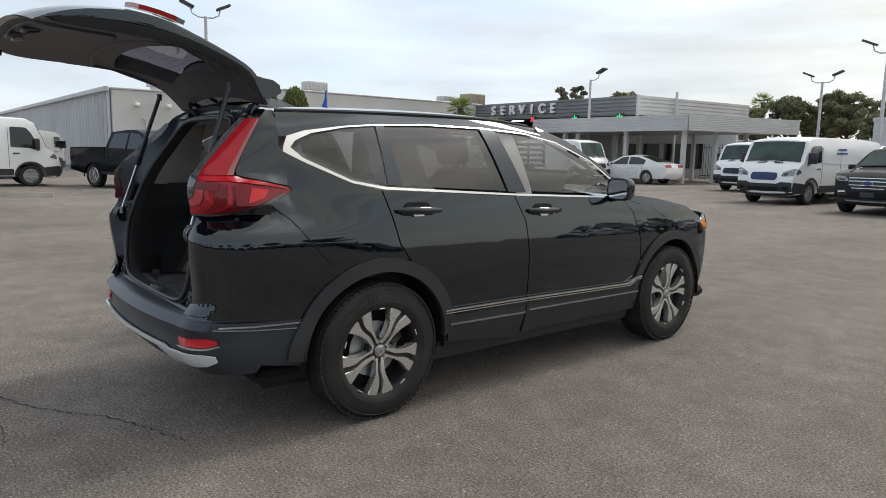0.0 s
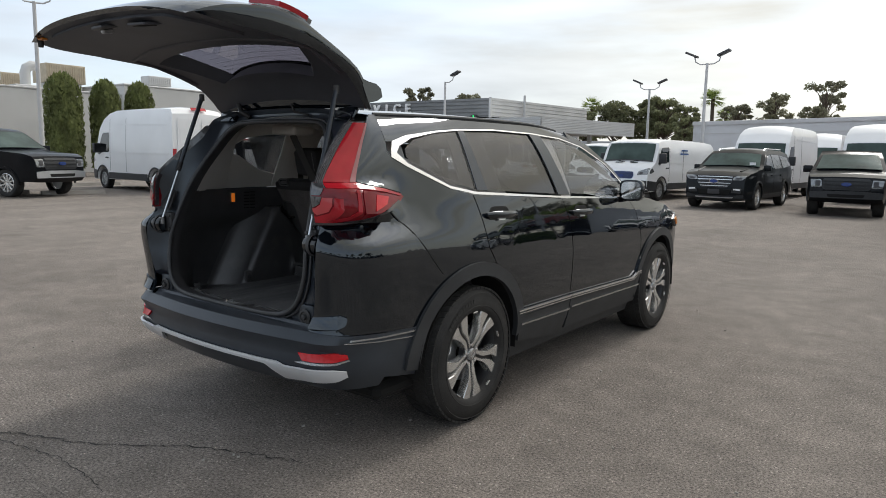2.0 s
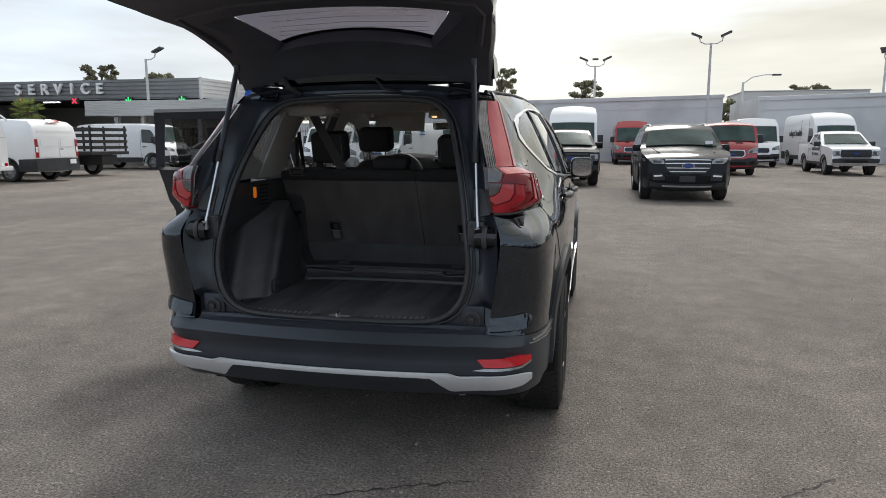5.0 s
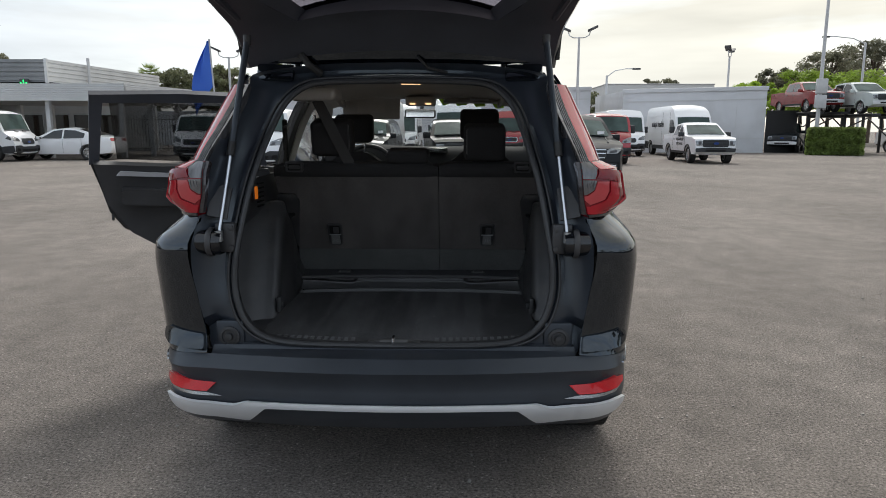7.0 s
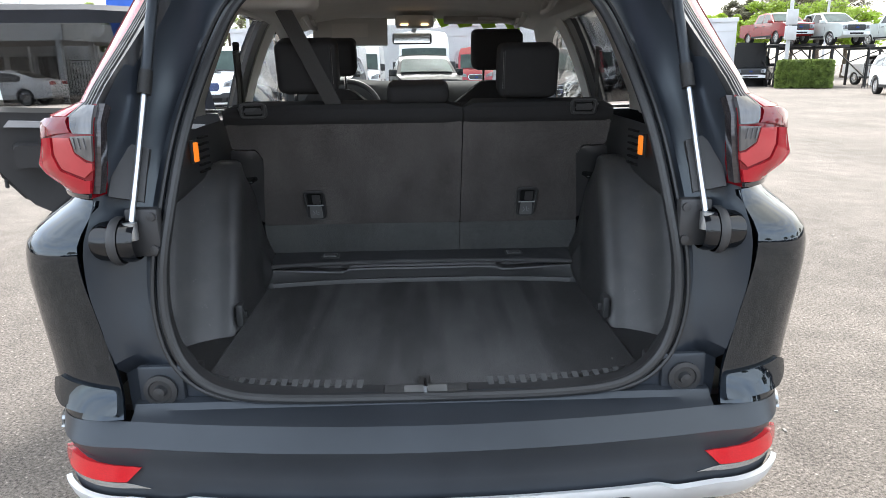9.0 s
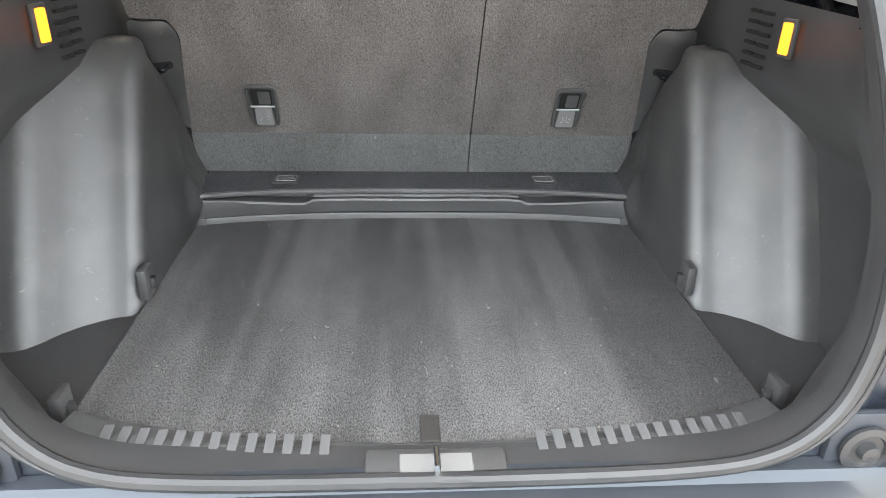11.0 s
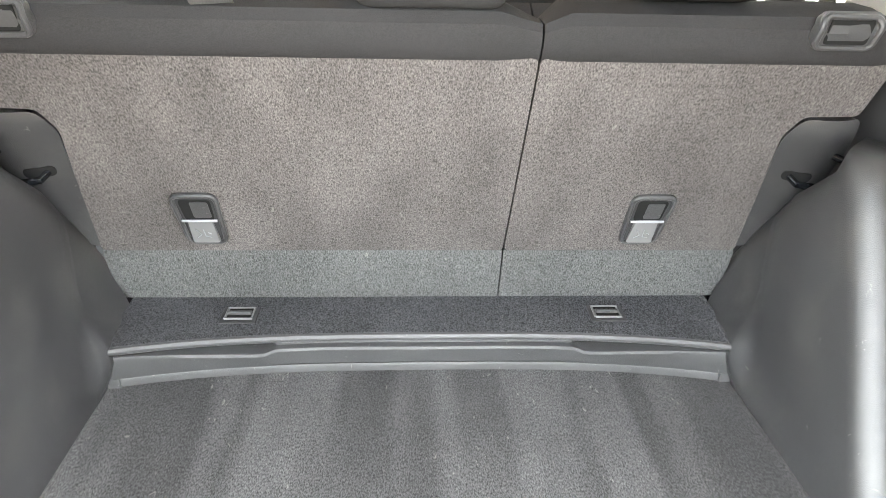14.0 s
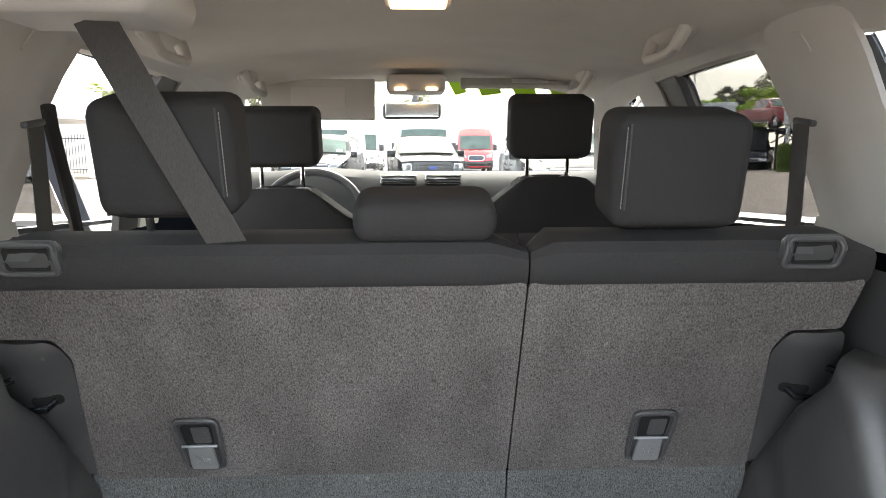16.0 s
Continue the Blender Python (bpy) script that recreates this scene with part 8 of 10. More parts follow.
def along(profile, d):
    """A point at the fraction d along a profile."""
    k = max(0.0, min(0.9999, d)) * (len(profile) - 1)
    i = int(k)
    xs = list(range(len(profile)))
    return lerp_table(xs, [p[0] for p in profile], k), lerp_table(xs, [p[1] for p in profile], k)


def gate_w(d):
    return lerp_table((0, 0.12, 0.25, 0.38, 0.5, 0.75, 0.9, 1.0), (0.585, 0.60, 0.625, 0.65, 0.675, 0.68, 0.67, 0.635), d)


def gate_out(u, d):
    y, z = along(OUT, d)
    return (u * gate_w(d), y + 0.05 * (abs(u) ** 3) * (1 if d > 0.6 else 0.2), z + 0.03 * (1 - u * u) - 0.03 * abs(u) ** 4)


def gate_in(u, d):
    y, z = along(INN, d)
    return (u * gate_w(d) * 0.985, y + 0.05 * (abs(u) ** 3) * (1 if d > 0.6 else 0.2), z + 0.035 * (1 - u * u))


NEAR = [(-0.60 + 0.12 * k, 0.205 - 0.05 * ((k - 5) / 5) ** 2) for k in range(11)]      # hinge side of the window
FAR = [(0.86 - 0.172 * k, 0.455 - 0.055 * abs((k - 5) / 5) ** 2.4) for k in range(11)]    # latch side
GATE_STRIPS = (
    [(-1, 0.400), (-0.86, 0.400)] + FAR[1:-1][::-1] + [(0.86, 0.400), (1, 0.400), (1, 1.0), (-1, 1.0)],
    [(-1, 0.0), (1, 0.0), (1, 0.155), (0.60, 0.155)] + NEAR[1:-1][::-1] + [(-0.60, 0.155), (-1, 0.155)],
    [(-1, 0.155), (-0.60, 0.155), (-0.86, 0.400), (-1, 0.400)],
    [(1, 0.155), (0.60, 0.155), (0.86, 0.400), (1, 0.400)],
)
ob_bm = bmesh.new()
for strip in GATE_STRIPS:
    panel(strip, gate_out, 0.0, steps=(0.125, 0.0625), flip=True, out=ob_bm)
bmesh.ops.remove_doubles(ob_bm, verts=ob_bm.verts[:], dist=1e-4)
gate = part("tailgate", ob_bm, PAINT, car, "raised black tailgate")
ring_o, ring_i = [], []
for k in range(60):
    if k < 20:
        u, d = 1, k / 20
    elif k < 30:
        u, d = 1 - 2 * (k - 20) / 10, 1.0
    elif k < 50:
        u, d = -1, 1 - (k - 30) / 20
    else:
        u, d = -1 + 2 * (k - 50) / 10, 0.0
    ring_o.append(gate_out(u, d)), ring_i.append(gate_in(u, d))
edge = rows_mesh([[tuple(Vector(a).lerp(Vector(b), t) + Vector((0.012 * math.sin(t * math.pi) * (1 if a[0] > 0 else -1), 0, 0))) for a, b in zip(ring_o, ring_i)] for t in (0, 0.35, 0.7, 1.0)], closed=True)
bmesh.ops.recalc_face_normals(edge, faces=edge.faces[:])
part("gate_edge", edge, PAINT, gate)
tb = bmesh.new()
for strip in GATE_STRIPS:
    panel(strip, gate_in, 0.0, steps=(0.1, 0.061), out=tb)
bmesh.ops.remove_doubles(tb, verts=tb.verts[:], dist=1e-4)
bmesh.ops.recalc_face_normals(tb, faces=tb.faces[:])
part("gate_trim", tb, M["gate_trim"], gate, "black moulded inner trim of the tailgate")
M["pale_screen"] = glass("pale_screen", (0.19, 0.17, 0.195))
wall_pts = NEAR + FAR
dense = []
for a, b in zip(wall_pts, wall_pts[1:] + wall_pts[:1]):
    dense += [(a[0] + (b[0] - a[0]) * k / 2, a[1] + (b[1] - a[1]) * k / 2) for k in range(2)]
reveal = rows_mesh([[gate_in(u, d) for u, d in dense], [tuple(Vector(gate_out(u * 0.93, d)) - Vector((0, 0, 0.012))) for u, d in dense]], closed=True)
part("window_reveal", reveal, M["gate_trim"], gate)
pane("rear_window", panel([(u * 0.93, d) for u, d in wall_pts], lambda u, d: tuple(Vector(gate_out(u, d)) - Vector((0, 0, 0.014))), 0, steps=(0.2, 0.06)), 0.003, M["pale_screen"], gate, "sunlit rear window with heater lines")
for k in range(9):
    d = 0.215 + 0.024 * k
    a, b = [tuple(Vector(gate_out(u, d)) - Vector((0, 0, 0.018))) for u in (-0.55, 0.55)]
    mid = tuple(Vector(gate_out(0, d)) - Vector((0, 0, 0.018)))
    part("heater_line", tube([a, mid, b], 0.0006, 4), M["cladding"], gate)
# raised pad of the trim that carries the latch, and a ridge round the window
part("trim_pad", panel(rounded([(-0.80, 0.63), (0.80, 0.63), (0.86, 0.80), (0.74, 0.945), (-0.74, 0.945), (-0.86, 0.80)], 0.05, 4), lambda u, d: tuple(Vector(gate_in(u, d)) - Vector((0, 0, 0.012))), 0.016, steps=(0.1, 0.05)), M["gate_trim"], gate, "raised moulded pad on the tailgate trim")
ridge = [gate_in(u, d) for u, d in [(-0.93, 0.20), (-0.95, 0.40), (-0.90, 0.50), (-0.5, 0.545), (0.0, 0.555), (0.5, 0.545), (0.90, 0.50), (0.95, 0.40), (0.93, 0.20)]]
part("trim_ridge", tube([tuple(Vector(q) + Vector((0, 0, 0.006))) for q in ridge], 0.014, 8), M["gate_trim"], gate)
# latch, pull pocket, lamp
lt = Vector(gate_in(0.02, 0.885)) - Vector((0, 0, 0.012))
latch_plate = part("gate_latch", moved(box(-0.045, 0.045, -0.05, 0.05, -0.012, 0.004, 0.008, 2), pose(lt.x, lt.y, lt.z, 12, 0, 0)), M["black_trim"], gate)
part("latch_hook", moved(box(-0.012, 0.012, -0.03, 0.02, -0.03, -0.01, 0.006, 1), pose(lt.x, lt.y, lt.z, 12, 0, 0)), M["steel"], latch_plate)
pk = Vector(gate_in(0.40, 0.86)) - Vector((0, 0, 0.012))
pocket = part("pull_pocket", moved(box(-0.075, 0.075, -0.04, 0.04, -0.008, 0.004, 0.01, 2), pose(pk.x, pk.y, pk.z - 0.002, 8, 4, -4)), M["gate_trim"], gate)
part("pocket_hollow", moved(box(-0.055, 0.055, -0.025, 0.025, -0.0095, -0.006, 0.004, 1), pose(pk.x, pk.y, pk.z - 0.003, 8, 4, -4)), M["shade_black"], pocket)
pk = Vector(gate_in(-0.88, 0.97))
part("gate_lamp", moved(box(-0.025, 0.025, -0.015, 0.015, -0.008, 0.004, 0.004, 1), pose(pk.x, pk.y, pk.z)), M["amber"], gate)
pk = Vector(gate_in(-0.95, 0.97))
part("gate_buffer", moved(lathe([(0.0, 0.014), (-0.03, 0.011), (-0.032, 0.0001)], 12, axis="z"), pose(pk.x, pk.y, pk.z)), M["rubber"], gate)
pk = Vector(gate_in(0.62, 0.62))
part("trim_button", moved(box(-0.02, 0.02, -0.02, 0.02, -0.01, 0.0, 0.006, 2), pose(pk.x, pk.y, pk.z)), M["black_trim"], gate)
# gate-side lamp pieces and number plate recess on the outer skin
for s in (1, -1):
    gl = part("gate_lamp_red", panel([(s * 0.99, 0.44), (s * 0.99, 0.58), (s * 0.72, 0.58), (s * 0.80, 0.47)], lambda u, d: tuple(Vector(gate_out(u, d)) + Vector((0, 0, 0.012))), 0.02, steps=(0.1, 0.05), flip=s < 0), M["red_lens"], gate, "red lamp on the tailgate")
    part("gate_lamp_clear", panel([(s * 0.96, 0.40), (s * 0.96, 0.45), (s * 0.72, 0.48), (s * 0.78, 0.41)], lambda u, d: tuple(Vector(gate_out(u, d)) + Vector((0, 0, 0.014))), 0.02, steps=(0.1, 0.05), flip=s < 0), M["head_lens"], gl)
# spoiler over the window, which stands up with the gate
sp_rows = []
for k in range(-14, 15):
    x = 0.605 * k / 14
    u = abs(k) / 14
    e = 0.02 * u**4
    sp_rows.append([(x, -0.50, 1.632 + e), (x, -0.44, 1.645 + e), (x, -0.405, 1.69 - 0.2 * e), (x, -0.415, 1.745 - e), (x, -0.45, 1.785 - 2 * e), (x, -0.50, 1.79 - 2 * e), (x, -0.56, 1.785 - e), (x, -0.535, 1.72)])
sp = rows_mesh(sp_rows, closed=True, cap=True)
bmesh.ops.recalc_face_normals(sp, faces=sp.faces[:])
part("spoiler", sp, PAINT, gate, "gloss black roof spoiler on the tailgate")
for s in (1, -1):
    part("gate_hinge", tube([(s * 0.40, -0.43, 1.625), (s * 0.40, -0.455, 1.655), (s * 0.40, -0.49, 1.66)], 0.014, 8), PAINT, car)
part("wiring_boot", tube([(-0.3, -0.50, 1.60), (-0.34, -0.53, 1.63), (-0.37, -0.52, 1.67)], 0.014, 10), M["rubber"], car)
part("wiring_boot", tube([(0.18, -0.50, 1.605), (0.11, -0.53, 1.62), (0.07, -0.52, 1.66)], 0.006, 8), M["rubber"], car)


# ---- wheels ----
def alloy_wheel():
    """A 17-inch alloy: five pairs of machined spokes over dark pockets; origin at its centre, outer face +x."""
    hub = new("wheel")
    hub.parent = car
    R, rim_r = 0.365, 0.222
    prof = [(0.085, 0.225), (0.108, 0.240), (0.117, 0.258), (0.119, 0.285), (0.112, 0.325), (0.098, 0.35), (0.08, 0.3625), (0.04, 0.3655), (-0.04, 0.3655), (-0.08, 0.3625), (-0.10, 0.345), (-0.118, 0.29), (-0.10, 0.21)]
    tyre = part("tyre", lathe(prof, 72), M["tyre"], hub, "black road tyre with moulded tread")
    # tread: rows of blocks between grooves
    tb2 = bmesh.new()
    for row, x in enumerate((-0.085, -0.045, 0.0, 0.045, 0.085)):
        for k in range(60):
            a0 = 2 * math.pi * (k + (0.5 if row % 2 else 0)) / 60
            a1 = a0 + 2 * math.pi / 60 * 0.82
            w = 0.017
            r0, r1 = (0.362, 0.3685) if abs(x) < 0.06 else (0.354, 0.3655)
            sk = 0.018 * (1 if row % 2 else -1)
            v = [tb2.verts.new((xx, r * math.cos(a + sk * (xx - x) / w), r * math.sin(a + sk * (xx - x) / w))) for r in (r0, r1) for xx in (x - w, x + w) for a in (a0, a1)]
            for q in ((4, 5, 7, 6), (0, 1, 5, 4), (2, 6, 7, 3), (0, 4, 6, 2), (1, 3, 7, 5)):
                tb2.faces.new([v[i] for i in q])
    part("tread", tb2, M["tyre"], hub, smooth=0)
    rings = bmesh.new()
    for r in (0.268, 0.335):
        lathe([(0.1195, r - 0.002), (0.1215, r), (0.1195, r + 0.002)], 72, rings)
    part("sidewall_ring", rings, M["tyre"], hub)
    # moulded writing on the sidewall, as plain bars
    mark = None
    for k in range(11):
        at = pose(0, 0, 0, 60 + k * 4.6, 0, 0) @ pose(0, 0.30, 0, 90, 0, 0)
        if mark is None:
            mark = part("sidewall_mark", box(0.1195, 0.1215, -0.0085, 0.0085, -0.011, 0.011), M["rubber"], hub, smooth=0)
            mark.matrix_basis = at
        else:
            again("sidewall_mark", mark, hub, at)
    part("barrel", lathe([(0.095, 0.246), (0.10, 0.240), (0.080, 0.228), (-0.10, 0.215)], 60), M["wheel_dark"], hub)
    part("lip", lathe([(0.098, 0.250), (0.107, 0.248), (0.109, 0.243), (0.102, 0.238), (0.085, 0.236)], 72), M["machined"], hub, "bright machined rim lip")
    # near-black disc, painted shade for the depth behind the spokes
    part("back_plate", lathe([(0.0, 0.0001), (0.0, 0.22)], 40), M["shade_black"], hub)
    part("brake_disc", lathe([(0.02, 0.06), (0.026, 0.06), (0.026, 0.15), (0.02, 0.15)], 40), M["steel"], hub)
    part("caliper", box(0.012, 0.05, 0.09, 0.17, -0.07, 0.07, 0.012, 2), M["wheel_dark"], hub)

    def rim_face(v):
        return 0.100 - 0.62 * max(0.0, 0.20 - v) ** 2

    RAD = (0.038, 0.07, 0.10, 0.13, 0.16, 0.19, 0.215, 0.236)
    OUTER = (0.026, 0.026, 0.028, 0.034, 0.047, 0.066, 0.081, 0.086)
    MID = (0.0, 0.004, 0.007, 0.003, -0.004, -0.003, 0.004, 0.008)
    for k in range(5):
        ang = 72 * k
        turn = pose(0, 0, 0, ang, 0, 0)
        for s in (1, -1):
            edge = [(s * o, v) for o, v in zip(OUTER, RAD)]
            groove = [(m + s * (0.008 + 0.05 * max(0.0, v - 0.10)), v) for m, v in zip(MID, RAD)]
            sb = rows_mesh([[(0.05, u0, v), (rim_face(v) - 0.004, u0, v), (rim_face(v), u0 + (u1 - u0) * 0.06, v), (rim_face(v), u1 + (u0 - u1) * 0.06, v), (rim_face(v) - 0.004, u1, v), (0.05, u1, v)] for (u0, v), (u1, _) in zip(groove, edge)], closed=True, cap=True)
            bmesh.ops.recalc_face_normals(sb, faces=sb.faces[:])
            part("spoke", moved(sb, turn), M["machined"], hub)
        pk = rows_mesh([[(0.05, m - 0.012, v), (rim_face(v) - 0.022, m - 0.018, v), (rim_face(v) - 0.022, m + 0.018, v), (0.05, m + 0.012, v)] for m, v in zip(MID, RAD)], closed=True, cap=True)
        bmesh.ops.recalc_face_normals(pk, faces=pk.faces[:])
        part("pocket", moved(pk, turn), M["wheel_dark"], hub)
        a = radians(ang + 90 + 36)
        part("rim_notch", moved(box(0.098, 0.112, -0.018, 0.018, 0.229, 0.236, 0.002, 1), pose(0, 0, 0, ang + 36, 0, 0)), M["machined"], hub)
        part("lug_nut", moved(lathe([(0.055, 0.011), (0.084, 0.0105), (0.090, 0.007), (0.090, 0.0001)], 6), pose(0, 0.053 * math.cos(a), 0.053 * math.sin(a))), M["chrome"], hub)
    part("hub_face", lathe([(0.05, 0.070), (0.076, 0.064), (0.082, 0.044), (0.082, 0.0001)], 40), M["wheel_dark"], hub)
    part("centre_cap", lathe([(0.082, 0.035), (0.091, 0.033), (0.094, 0.028), (0.0945, 0.0001)], 32), M["satin_dark"], hub)
    cm = part("cap_mark", merge(box(0.0945, 0.0965, -0.017, -0.012, -0.017, 0.017), merge(box(0.0945, 0.0965, 0.012, 0.017, -0.017, 0.017), merge(box(0.0945, 0.0965, -0.012, 0.012, 0.012, 0.017), box(0.0945, 0.0965, -0.012, 0.012, -0.017, -0.012)))), M["chrome"], hub, smooth=0)
    return hub


wheel = alloy_wheel()
wheel.matrix_basis = pose(0.80, 0, 0.365, 36, 0, 0)
for x, y, turn, a in ((0.80, WB, 0, -8), (-0.80, 0, 180, 10), (-0.80, WB, 180, 30)):
    c = copy_thing(wheel, pose(x, y, 0.365, 0, 0, turn) @ pose(0, 0, 0, a))

# ---- door mirrors ----
for s in (1, -1):
    at = pose(s * 0.952, 1.925, 1.185, 0, 0, 6 * s)
    shell = bmesh.new()
    rows = []
    for y, f in ((-0.045, 0.90), (-0.040, 0.98), (-0.02, 1.0), (0.02, 0.97), (0.05, 0.86), (0.075, 0.62), (0.085, 0.2)):
        rows.append([(0.087 * f * math.copysign(abs(math.cos(a)) ** 0.5, math.cos(a)), y, 0.078 * f * math.copysign(abs(math.sin(a)) ** 0.55, math.sin(a))) for a in (2 * math.pi * k / 28 for k in range(28))])
    rows_mesh(rows, closed=True, cap=True, bm=shell)
    bmesh.ops.recalc_face_normals(shell, faces=shell.faces[:])
    mr = part("door_mirror", moved(shell, at), PAINT, car, "gloss black door mirror")
    face = rows_mesh([[(f * 0.072 * math.copysign(abs(math.cos(a)) ** 0.5, math.cos(a)), -0.0475, f * 0.064 * math.copysign(abs(math.sin(a)) ** 0.55, math.sin(a))) for a in (2 * math.pi * k / 28 for k in range(28))] for f in (1.0, 0.01)], closed=True)
    part("mirror_glass", moved(face, at), M["chrome"], mr)
    part("mirror_foot", tube([(s * 0.85, 1.96, 1.115), (s * 0.91, 1.955, 1.13)], 0.026, 10), M["bumper"], mr)
part("aerial_fin", rows_mesh([[(x, y0, 1.655), (0, y0 + 0.04, 1.655 + h), (-x, y0, 1.655)] for x, y0, h in ((0.035, -0.28, 0.01), (0.03, -0.22, 0.05), (0.02, -0.12, 0.03), (0.005, -0.06, 0.01))]), PAINT, car)


# ---- the small flag clipped to the open door's window ----
car_flag = thing("car_flag", "small blue window flag clipped to the open rear door", "flag")
foot, tip = Vector((-1.20, 0.885, 1.575)), Vector((-1.215, 0.885, 1.905))
part("staff", tube([foot, tip], 0.005, 8), M["pole_white"], car_flag)
part("clip", box(-1.215, -1.185, 0.87, 0.90, 1.56, 1.60, 0.004, 1), M["pole_white"], car_flag)
rows = []
for i in range(15):
    t = i / 14
    root = tip.lerp(foot, min(1.0, t * 0.80)) - Vector((0.004, 0, 0.004))
    reach = 0.015 + 0.10 * math.sin(min(1.0, t * 1.15) * math.pi * 0.62)
    rows.append([(root.x - reach * k / 7, root.y + 0.016 * math.sin(k * 1.25 + t * 4) * (k / 7), root.z - (0.02 + 0.15 * t) * (k / 7) ** 1.2) for k in range(8)])
bm = rows_mesh(rows)
thicken(bm, 0.002)
part("cloth", bm, M["blue_cloth"], car_flag)

# ---- inside the car ----
def hole_x(z):
    pts = HOLE[2:-3]
    return lerp_table([p[1] for p in pts], [p[0] for p in pts], z)


def cargo_carpet():
    """Dark carpet with the paler swathes that a vacuum leaves."""
    m = material("cargo_carpet", (0.094, 0.093, 0.094), 0.95, var=0.12, scale=14, grain=0.6, grain_scale=560, bump=0.7, spec=0.15, lint=0.6, stretch=(1, 0.42, 1))
    n, l = m.node_tree.nodes, m.node_tree.links
    b = n["Principled BSDF"]
    src = b.inputs["Base Color"].links[0].from_socket
    co, mp, swathe, rg, mul = n.new("ShaderNodeTexCoord"), n.new("ShaderNodeMapping"), n.new("ShaderNodeTexNoise"), n.new("ShaderNodeMapRange"), n.new("ShaderNodeVectorMath")
    mp.inputs["Scale"].default_value, mp.inputs["Rotation"].default_value = (11.0, 0.9, 1.0), (0, 0, 0.02)
    swathe.inputs["Scale"].default_value, swathe.inputs["Detail"].default_value, swathe.inputs["Distortion"].default_value = 1.0, 1.5, 0.15
    rg.inputs["From Min"].default_value, rg.inputs["From Max"].default_value = 0.42, 0.58
    rg.inputs["To Min"].default_value, rg.inputs["To Max"].default_value = 0.82, 1.22
    mul.operation = "SCALE"
    l.new(co.outputs["Object"], mp.inputs["Vector"]), l.new(mp.outputs["Vector"], swathe.inputs["Vector"]), l.new(swathe.outputs["Fac"], rg.inputs["Value"])
    l.new(src, mul.inputs[0]), l.new(rg.outputs["Result"], mul.inputs["Scale"])
    l.new(mul.outputs["Vector"], b.inputs["Base Color"])
    return m


M["cargo_carpet"] = cargo_carpet()
# cargo floor: a board whose rear edge is bowed
edge_pts = [(0.535 - 1.07 * k / 16, -0.712 - 0.078 * (1 - ((0.535 - 1.07 * k / 16) / 0.535) ** 2)) for k in range(17)]
def step_y(x):
    """The nose of the step before the seats, bowed towards them in the middle."""
    return -0.016 + 0.039 * (1 - abs(x / 0.51) ** 3)


front_pts = [(-0.532 + 1.064 * k / 16, step_y(-0.532 + 1.064 * k / 16) + 0.0165) for k in range(17)]
part("cargo_floor", panel(front_pts[::-1] + [(p[0] * -1, p[1]) for p in edge_pts], lambda x, y: (x, y, 0.62), 0.015, 0.1), M["cargo_carpet"], car, "dark carpeted cargo floor")
part("floor_strap", moved(box(-0.014, 0.014, -0.03, 0.03, 0.0, 0.004, 0.0015, 1), pose(-0.003, -0.757, 0.6205)), M["belt_web"], car)
part("pocket_floor", box(-0.74, 0.74, -0.80, 0.3, 0.590, 0.605), M["dark_trim"], car)

# sill plate with ridges and the latch cover
cols = []
for k in range(-24, 25):
    x = 0.52 * k / 24
    u = x / 0.535
    y0 = -0.712 - 0.078 * (1 - u * u) - 0.001
    y1 = -0.855 + 0.02 * u**4
    lift = 0.012 * abs(u) ** 6
    cols.append([(x, y0, 0.60), (x, y0, 0.625 + lift), (x, y0 - 0.008, 0.633 + lift), (x, (y0 + y1) / 2, 0.645 + lift), (x, y1, 0.648 + lift), (x, y1 - 0.012, 0.642 + lift), (x, y1 - 0.016, 0.60)])
sill = rows_mesh(cols)
bmesh.ops.recalc_face_normals(sill, faces=sill.faces[:])
sill_plate = part("sill_plate", sill, M["sill_sheen_grey"], car, "ridged grey plastic cargo sill plate")
rib = None
for s in (1, -1):
    for k in range(13):
        x = s * (0.15 + 0.025 * k)
        u = x / 0.535
        yc = (-0.712 - 0.078 * (1 - u * u) - 0.855) / 2
        at = pose(x, yc, 0.6475 + 0.012 * abs(u) ** 6, 6, 0, 0)
        if rib is None:
            rib = part("sill_ridge", box(-0.007, 0.007, -0.022, 0.022, -0.002, 0.0014, 0.0008, 1), M["sill_sheen_grey"], sill_plate)
            rib.matrix_basis = at
        else:
            again("sill_ridge", rib, sill_plate, at)
cover = part("latch_cover", box(-0.095, 0.095, -0.892, -0.832, 0.630, 0.656, 0.008, 2), M["dark_trim"], car)
part("latch_recess", box(-0.05, 0.05, -0.888, -0.845, 0.650, 0.6575, 0.003, 1), M["pale_plastic"], cover, "grey plastic latch insert")
part("striker", tube([(0.0, -0.885, 0.653), (0.0, -0.887, 0.672), (0.0, -0.858, 0.674), (0.0, -0.85, 0.655)], 0.0045, 8), M["chrome"], cover, "bright metal latch striker")

